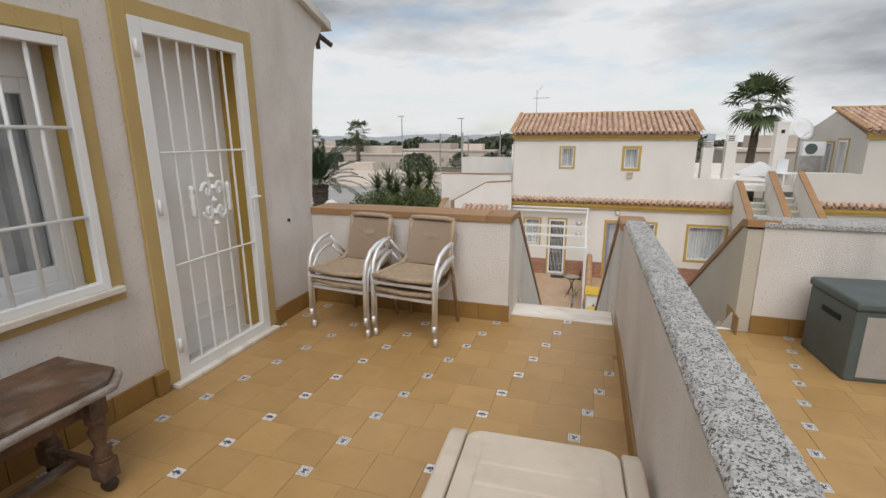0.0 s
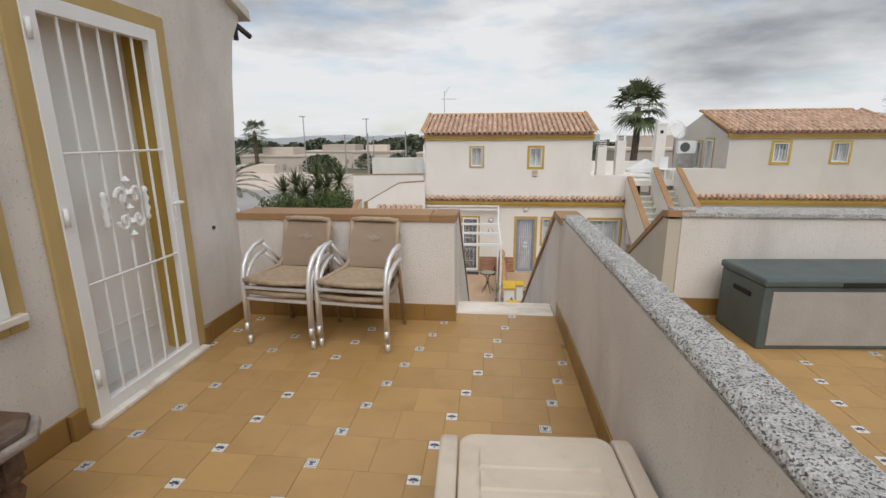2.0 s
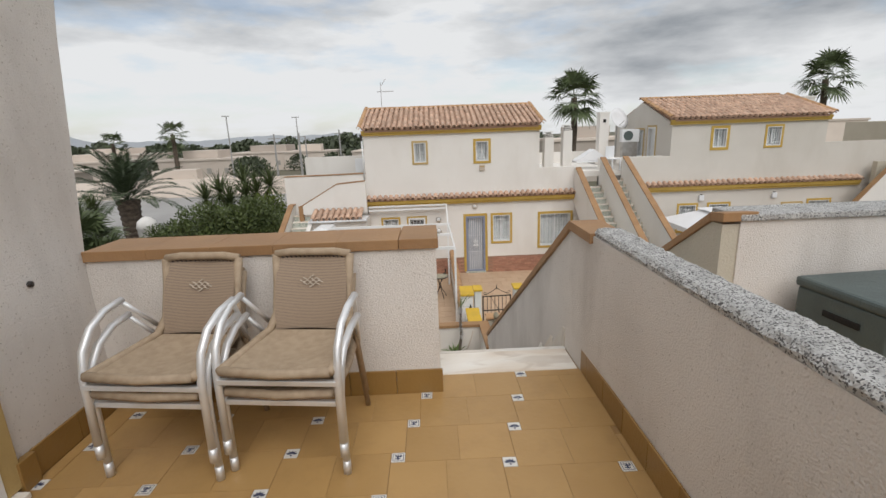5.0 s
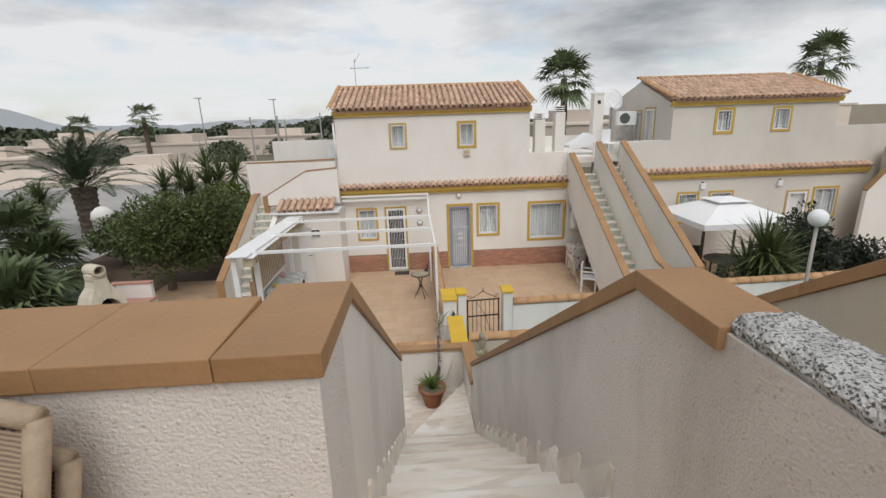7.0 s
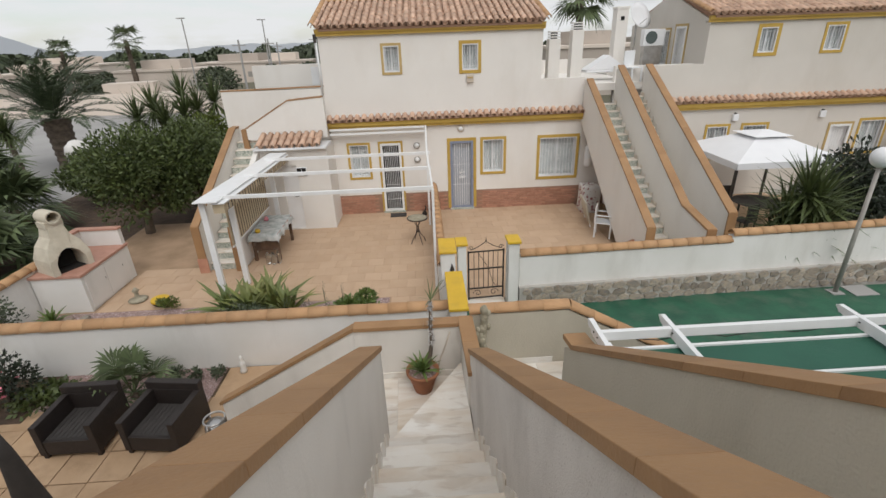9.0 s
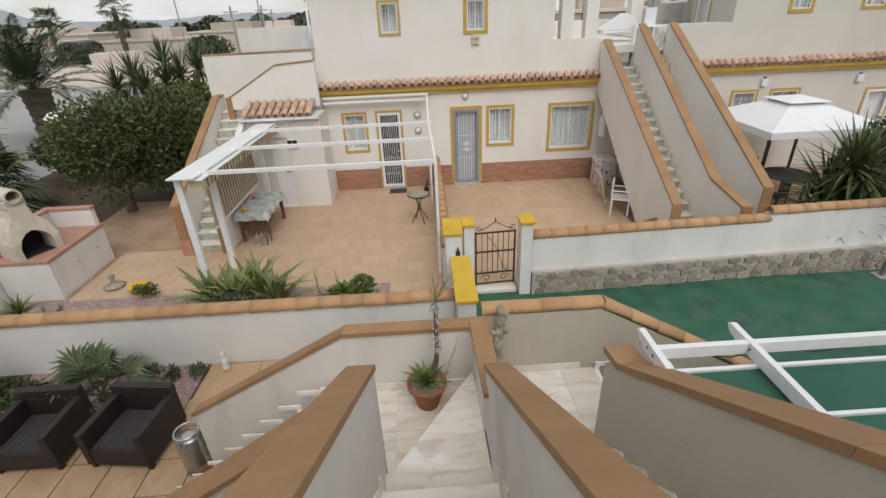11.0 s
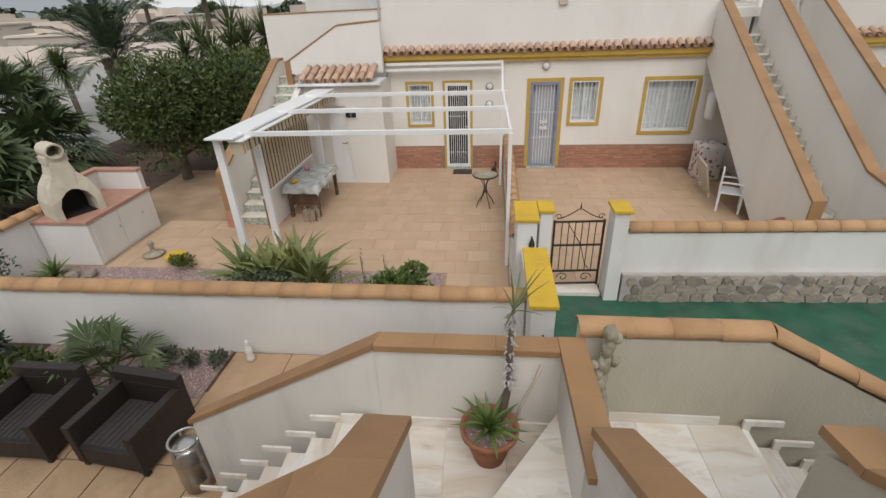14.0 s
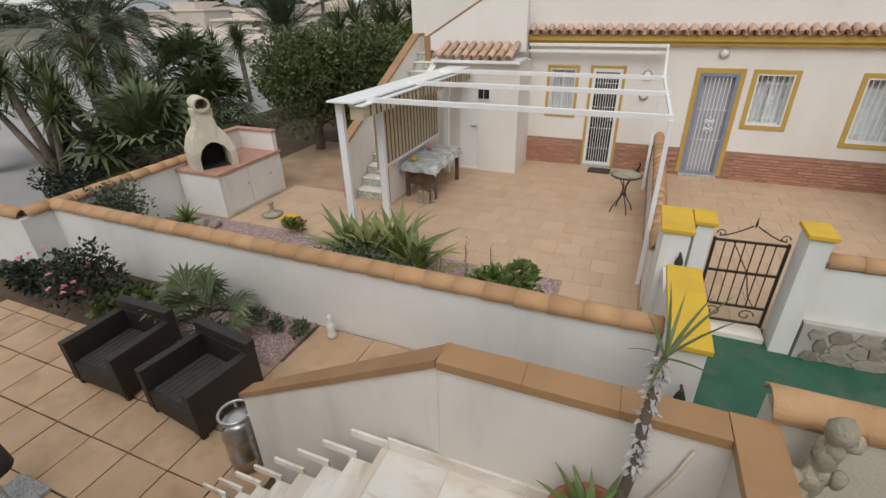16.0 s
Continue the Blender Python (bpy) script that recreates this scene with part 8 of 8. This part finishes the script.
# agave bed
ag = thing("agave", "variegated agave clump with green and yellow blades", "plant", pose(-4.0, 12.35, Z_PATIO))
g_ = random.Random(41)
for i, (x, y, s) in enumerate(((0, 0, 1), (-0.35, 0.1, 0.9), (0.35, 0.12, 0.95), (0.1, 0.35, 0.85), (0.6, -0.05, 0.8))):
    b = bmesh.new()
    rosette(b, (x * 1.3, y * 1.2, 0.05), 24, 1.05 * s, 0.15, 36, 88, 38, g_, 0.25, 5)
    part("rosette_leaves", b, M["aloe"], ag, "striped pointed blades")
leafy("grey_shrub", "mound of grey-green shrub below the agave", (-3.95, 11.75, Z_PATIO), (0.85, 0.45, 0.34), 3400, 0.06, M["shrub"], 42, False, 26)
leafy("small_shrub", "bright green shrub by the wall coping", (-1.75, 11.75, Z_PATIO), (0.46, 0.42, 0.42), 2600, 0.085, M["bright_shrub"], 43, False, 14)
leafy("small_shrub", "yellowish small shrub in the gravel", (-5.95, 12.9, Z_PATIO), (0.24, 0.2, 0.16), 500, 0.06, M["yellowgreen"], 44, False, 8)
b = bmesh.new()
for i in range(8):
    x, y = -3.1 + (i % 4) * 0.35 + R.uniform(-0.1, 0.1), 12.1 + R.uniform(-0.4, 0.4)
    rod(b, (x, y, Z_PATIO), (x + R.uniform(-0.05, 0.05), y, Z_PATIO + R.uniform(0.45, 0.8)), 0.006, k=4)
    for k in range(26):
        blade(b, (x, y, Z_PATIO + 0.1 + k * 0.025), R.uniform(0, 6.3), 20, 0.05, 0.018, 20, 2)
solid("flower_spikes", b, M["shrub"], "thin grey-green flower spikes in the gravel", "plant", kind="stuff")
ag2 = thing("aloe", "green aloe rosette beside the barbecue", "plant", pose(-8.0, 12.5, Z_PATIO))
b = bmesh.new()
rosette(b, (0, 0, 0.1), 26, 0.42, 0.07, 5, 80, 20, g_)
part("leaves", b, M["agave_pot"], ag2, "fleshy green leaves")
leafy("side_bush", "airy small-leaved bush at the side wall", (-8.35, 11.6, Z_PATIO), (0.55, 0.5, 0.62), 1300, 0.07, M["shrub"], 45, True, 16)
bm = bmesh.new()
for i in range(26):
    x, y, s = -8.2 + g_.uniform(-0.35, 0.75), 12.3 + g_.uniform(-0.9, 0.5), g_.uniform(0.07, 0.16)
    lathe(bm, [(s * math.cos(a), s * 0.7 * math.sin(a)) for a in (-1.4, -0.6, 0.1, 0.8, 1.4)], (x, y, Z_PATIO + s * 0.4), 7)
for v in bm.verts:
    v.co += 0.04 * noise.noise_vector(v.co * 6)
solid("rockery", bm, M["stone"], "grey rockery stones round the bed", "rocks", kind="stuff")
b = bmesh.new()
for i in range(5):
    lathe(b, [(0.05, 0), (0.07, 0.2), (0.065, 0.5), (0.03, 0.62)], (-8.95 + 0.14 * i, 14.95 + 0.1 * (i % 2), Z_PATIO), 8)
solid("cactus", b, M["shrub"], "column cactus behind the barbecue", "plant", smooth=True)
# right-hand garden
yucca_tree("yucca", "large spiky yucca behind the front wall", (7.95, 13.5, Z_PATIO), [(0, 0, 0.95), (0.25, 0.1, 1.25), (-0.25, 0.15, 1.15), (0.1, -0.2, 0.75), (0.35, -0.15, 0.8), (-0.4, -0.1, 0.7), (0.5, 0.2, 1.0), (0, 0, 1.7), (0.2, -0.1, 1.5)], 1.15, 51, n=80, w=0.075)
leafy("dark_bush", "tall dark-leaved bush behind the lamp", (9.6, 14.3, Z_PATIO), (1.0, 0.8, 1.25), 5200, 0.13, M["dark_shrub"], 52, True, 22)
leafy("dark_bush", "dark clipped bush behind the front wall", (11.4, 14.4, Z_PATIO), (0.8, 0.7, 0.95), 2500, 0.13, M["dark_shrub"], 53, True, 16)
# far palms beyond the roofs
fan_palm("tall_fan_palm", "tall wind-blown fan palm behind the houses", (9.1, 34.0, -4.05), 7.35, 0.22, 24, 1.35, 61, False, (-50, 88), 0.9)
fan_palm("tall_fan_palm", "tall fan palm at the end of the row", (28.4, 36.6, -4.05), 8.2, 0.22, 22, 1.3, 62, False, (-50, 88), 0.95)
fan_palm("tall_fan_palm", "distant fan palm on a thin trunk", (-38.0, 72.0, -6), 8.3, 0.3, 17, 1.3, 63, False, (-30, 80), 1.1)
fan_palm("tall_fan_palm", "distant fan palm on the plain", (-52.0, 80.0, -6), 7.3, 0.3, 17, 1.3, 64, False, (-30, 80), 1.1)
fan_palm("tall_fan_palm", "distant low fan palm", (-45.0, 85.0, -6), 5.3, 0.3, 17, 1.3, 65, False, (-30, 80), 1.1)

# ---- street, far houses, trees, poles, mountains ----
FARH = [(-34, 42, 9, 6, 2.7), (-24, 52, 12, 7, 3.2), (-40, 58, 13, 8, 3.0), (-58, 62, 14, 8, 3.0), (-20, 38, 10, 4, 1.5), (-75, 75, 16, 8, 3.6), (-15.5, 62, 9, 6, 3.3), (-84, 60, 14, 8, 3), (30, 60, 12, 8, 5.0), (16, 52, 9, 7, 4.6), (52, 70, 14, 9, 5.5), (-100, 100, 18, 9, 3.5), (-64, 100, 18, 9, 3.5), (-30, 92, 15, 8, 3.2), (-8, 88, 12, 8, 3)]
g_ = random.Random(70)
for x, y, w, d, h_ in FARH:
    if x < 0 and y < 66:
        x, y, h_ = x * 1.45, y * 1.45, h_ * 0.95
    fh = thing("far_house", "low pale rendered house in the distance", "house", pose(x, y, -4.6, 0, 0, g_.uniform(-12, 12)), group="distant houses")
    part("wall", new_box(-w / 2, w / 2, -d / 2, d / 2, 0, h_), M["far_wall"], fh)
    part("roof", new_box(-w / 2 - 0.15, w / 2 + 0.15, -d / 2 - 0.15, d / 2 + 0.15, h_, h_ + 0.25), M["far_wall"], fh)
    part("upper_room", new_box(-w / 4, w / 5, -d / 4, d / 3, h_ + 0.25, h_ + 1.4), M["far_wall"], fh)
    for i in range(4):
        u = -w / 2 + (i + 0.7) * w / 4.4
        part("window", new_box(u, u + 0.7, -d / 2 - 0.04, -d / 2 + 0.02, 1.1, 1.9), M["box_grey"], fh)
solid("street_wall", new_box(-62, -9.6, 48.0, 48.25, -4.6, -2.3), M["far_wall"], "pale street wall beyond the gardens", "wall", kind="structure")
bm = bmesh.new()
lathe(bm, [(0.45, 0), (0.45, 1.2), (0.5, 1.22), (0.42, 1.55), (0.2, 1.75), (0.02, 1.8)], (-15.4, 25.2, -4.05), 20)
solid("domed_shed", bm, M["white_wall"], "small white domed garden store", "shed", smooth=True)
for x, y, zt in ((-25, 60, 4.0), (-16.7, 60, 3.6)):
    lp = thing("street_lamp", "tall thin grey street lamp", "street lamp", pose(x, y, -5), group="distant street lamps")
    bm = bmesh.new()
    rod(bm, (0, 0, 0), (0, 0, zt + 5), 0.10, 0.06, k=6)
    part("post", bm, M["asphalt"], lp)
    part("lantern", new_box(-0.5, 0.3, -0.12, 0.12, zt + 5, zt + 5.1), M["asphalt"], lp)
for x, y, zt in ((-19.6, 60, 1.8), (-18.2, 66, 1.9), (-14.5, 75, 2.2), (-11.5, 80, 1.7), (-21, 80, 1.5)):
    up = thing("utility_pole", "concrete utility pole with crossarm", "pole", pose(x, y, -5), group="utility poles")
    bm = bmesh.new()
    rod(bm, (0, 0, 0), (0, 0, zt + 5), 0.16, 0.10, k=6)
    part("shaft", bm, M["asphalt"], up)
    part("crossarm", new_box(-0.7, 0.7, -0.05, 0.05, zt + 4.4, zt + 4.5), M["asphalt"], up)


def far_trees(name, n, box_, size, seed, label, k_leaf=170, leaf=0.32):
    g_ = random.Random(seed)
    verts, faces = [], []
    for _ in range(n):
        x, y = g_.uniform(*box_[0]), g_.uniform(*box_[1])
        r_, zb = g_.uniform(0.6, 1.4) * size, -4.6 - max(0, (math.hypot(x, y) - 60)) * 0.0145
        for i in range(k_leaf):
            a, e, f = g_.uniform(0, 6.28), g_.uniform(-0.6, 1.57), g_.uniform(0.6, 1.0)
            p = Vector((x + r_ * f * math.cos(a) * math.cos(e), y + r_ * f * math.sin(a) * math.cos(e), zb + r_ * 0.8 + r_ * 0.8 * f * math.sin(e)))
            d = Vector((g_.uniform(-1, 1), g_.uniform(-1, 1), g_.uniform(-1, 1))).normalized()
            w = d.orthogonal().normalized()
            L = r_ * leaf
            k = len(verts)
            verts += [p - d * L * 0.5, p + w * L * 0.4, p + d * L * 0.5, p - w * L * 0.4]
            faces.append((k, k + 1, k + 2, k + 3))
    me = bpy.data.meshes.new(name)
    me.from_pydata(verts, [], faces)
    me.materials.append(M["far_leaf"])
    return tagged(new(name, me), label, "trees", kind="stuff")


far_trees("distant_trees", 55, ((-85, -14), (62, 115)), 1.7, 81, "distant dark green trees between the houses", 700, 0.14)
far_trees("far_woods", 420, ((-420, 40), (110, 420)), 3.8, 82, "far belt of dark trees on the plain")
far_trees("right_trees", 30, ((10, 120), (70, 160)), 2.6, 84, "dark trees behind the row of houses")
# mountain strip; its haze is only the pale colour of the material
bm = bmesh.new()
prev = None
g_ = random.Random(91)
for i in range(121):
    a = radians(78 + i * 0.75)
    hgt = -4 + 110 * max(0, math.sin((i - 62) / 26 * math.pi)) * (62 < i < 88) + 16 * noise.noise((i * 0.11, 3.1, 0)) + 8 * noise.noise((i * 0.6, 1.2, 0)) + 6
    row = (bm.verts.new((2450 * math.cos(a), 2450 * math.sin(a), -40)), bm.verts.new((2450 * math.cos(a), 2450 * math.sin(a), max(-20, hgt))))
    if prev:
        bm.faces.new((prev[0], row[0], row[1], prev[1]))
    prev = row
solid("backdrop", bm, M["mountain"], "mountain range on the horizon, its haze painted in blue-grey", "mountains", kind="structure")

# ---- loose pieces of floors and walls ----
A_, B_, S_ = 0.2425, 0.245, 0.062


def inset_floor(parent, x0, x1, y0, y1, origin, depth=0.012, limit=True):
    """Square ochre tiles in pairs with a small painted inset at each corner."""
    def clipped(a, b, c, d):
        a, b, c, d = max(a, x0), min(b, x1), max(c, y0), min(d, y1)
        return (a, b, c, d) if b - a > 0.012 and d - c > 0.012 else None
    cache = {}
    for i in range(-30, 31):
        for j in range(-30, 31):
            ox, oy = origin[0] + i * 0.487 + j * S_, origin[1] - i * S_ + j * B_
            for k in (0, 1):
                q = clipped(ox + S_ / 2 + k * A_, ox + S_ / 2 + (k + 1) * A_ - 0.0, oy - S_ / 2 + 0.0, oy - S_ / 2 + B_)
                if not q:
                    continue
                w, d = round(q[1] - q[0], 4), round(q[3] - q[2], 4)
                if (w, d) not in cache:
                    cache[(w, d)] = finish("tile", new_box(0.0009, w - 0.0009, 0.0009, d - 0.0009, -depth, 0.0), M["tile"])
                piece("tile", cache[(w, d)], parent, pose(q[0], q[2], 0))
            q = clipped(ox - S_ / 2, ox + S_ / 2, oy - S_ / 2, oy + S_ / 2)
            if q and q[1] - q[0] > S_ * 0.9 and q[3] - q[2] > S_ * 0.9:
                piece("inset_tile", inset_meshes[(i + 2 * j) % 2], parent, pose(ox, oy, 0, 0, 0, 0))


def inset_mesh(kind):
    b = bmesh.new()
    s = S_ / 2 - 0.0015
    box(b, -s, s, -s, s, -0.012, 0.0008)
    if kind:
        for a in range(5):
            t = radians(30 + a * 30)
            u = Vector((math.cos(t), math.sin(t), 0))
            v = Vector((-u.y, u.x, 0))
            c = Vector((0, -0.012, 0.0014))
            b.faces.new([b.verts.new(p) for p in (c + u * 0.006, c + u * 0.018 + v * 0.0065, c + u * 0.031, c + u * 0.018 - v * 0.0065)]).material_index = 1
        b.faces.new([b.verts.new(p) for p in ((-0.004, -0.02, 0.0014), (0.004, -0.02, 0.0014), (0.003, -0.008, 0.0014), (-0.003, -0.008, 0.0014))]).material_index = 1
    else:
        for x0, y0, x1, y1 in ((-0.024, -0.024, 0.024, -0.0215), (-0.024, 0.0215, 0.024, 0.024), (-0.024, -0.0215, -0.0215, 0.0215), (0.0215, -0.0215, 0.024, 0.0215), (-0.015, -0.013, 0.010, -0.006), (-0.012, 0.0, 0.016, 0.007), (-0.005, -0.016, 0.003, 0.015), (0.008, 0.006, 0.015, 0.016), (-0.016, 0.008, -0.008, 0.015)):
            b.faces.new([b.verts.new((p[0], p[1], 0.0014)) for p in ((x0, y0), (x1, y0), (x1, y1), (x0, y1))]).material_index = 1
    return finish("inset_tile", b, [M["inset"], M["inset_blue"]])


inset_meshes = [inset_mesh(0), inset_mesh(1)]
inset_floor(floor_ob, XW + 0.013, 0.087, 0.55, 3.822, (-1.156, 2.384))
inset_floor(nb_floor, 0.27, 2.6, 1.0, 3.975, (0.982, 2.719))

# brick dado
brick_me = finish("brick", new_box(-0.118, 0.118, -0.018, 0.0, -0.026, 0.026, bev=0.003), M["brick"])
half_me = finish("half_brick", new_box(-0.057, 0.057, -0.018, 0.0, -0.026, 0.026, bev=0.003), M["brick"])
dado = [o for o in scene.objects if o.name == "wall_dado"][0]
for r_ in range(9):
    z = -3.85 + r_ * 0.064
    x = -3.08 + (0.12 if r_ % 2 else 0)
    while x < 4.45:
        if not (-1.86 < x < -0.87 or 0.25 < x < 1.4):
            piece("brick", brick_me, dado, pose(x, YH, z + R.uniform(-0.002, 0.002), 0, 0, R.uniform(-0.5, 0.5)))
        x += 0.245
# split stones of the front wall base
stone_mes = []
for k in range(10):
    b = bmesh.new()
    m_ = R.randint(5, 7)
    ring = [(R.uniform(0.82, 1.1) * math.cos(i * math.tau / m_), R.uniform(0.82, 1.1) * math.sin(i * math.tau / m_)) for i in range(m_)]
    back = [b.verts.new((x * 0.5, 0.0, z * 0.5)) for x, z in ring]
    front = [b.verts.new((x * 0.47, -1.0 + R.uniform(-0.2, 0.1), z * 0.47)) for x, z in ring]
    for i in range(m_):
        b.faces.new((back[i], back[(i + 1) % m_], front[(i + 1) % m_], front[i]))
    c = b.verts.new((R.uniform(-0.1, 0.1), -1.25, R.uniform(-0.1, 0.1)))
    for i in range(m_):
        b.faces.new((front[i], front[(i + 1) % m_], c))
    stone_mes.append(finish("stone", b, M["stone"]))
for row_ in range(3):
    x = 0.05 + 0.08 * (row_ % 2)
    while x < 11.5:
        w = R.uniform(0.15, 0.36)
        ob = piece("stone", stone_mes[R.randrange(10)], sb, pose(x + w / 2, -0.088, -3.75 + row_ * 0.148 + R.uniform(-0.022, 0.022), 0, R.uniform(-18, 18), 0) @ Matrix.Diagonal((w * 1.04, 0.022, R.uniform(0.155, 0.205), 1)))
        x += w * 0.92


def pavers(parent_name, label, x0, x1, y0, y1, z, sx, sy, material, skip=None, rot=0.0, bond=True, gap=0.003, skew=0.0):
    ob = thing(parent_name, label, "paving", kind="structure")
    me = finish("paver", new_box(gap, sx - gap, gap, sy - gap, -0.03, 0.0, bev=0.003), material)
    j, y = 0, y0
    while y < y1 - 0.02:
        x = x0 - (sx / 2 if bond and j % 2 else 0)
        while x < x1 - 0.02:
            a, c = max(x, x0), min(x + sx, x1)
            if c - a > 0.05 and not (skip and skip(x + sx / 2, y + sy / 2)):
                p = piece("paver", me, ob, pose(a, y, z + R.uniform(-0.0015, 0.0015), 0, 0, R.uniform(-skew, skew)) @ Matrix.Diagonal(((c - a) / sx, 1, 1, 1)))
            x += sx
        y += sy
        j += 1
    return ob


pavers("patio_paving_left", "sandy orange patio pavers with thin joints", -7.5, -0.2, 13.0, 18.38, Z_PATIO, 0.40, 0.40, M["patio"], lambda x, y: x < -5.0 and y > 14.9)
pavers("patio_paving_strip", "sandy orange pavers beside the pillar", -1.22, -0.2, 11.05, 13.0, Z_PATIO, 0.40, 0.39, M["patio"])
pavers("patio_paving_right", "sandy orange patio pavers in front of the blue-framed door", 0.0, 4.48, 12.75, 18.45, Z_PATIO, 0.45, 0.45, M["patio"])
pavers("patio_paving_far", "sandy pavers under the gazebo", 6.45, 11.0, 13.4, 18.4, Z_PATIO, 0.6, 0.6, M["patio"])
pavers("garden_paving", "ochre garden slabs with dark mossy joints", -8.4, -3.0, 5.6, 9.9, Z_GARDEN, 0.50, 0.50, M["paving"], None, 0, False, 0.0075, 0.5)
pavers("garden_path", "ochre slabs of the short garden path", -3.88, -2.3, 9.9, 10.82, Z_GARDEN, 0.79, 0.92, M["paving"], None, 0, False, 0.0075, 0.3)
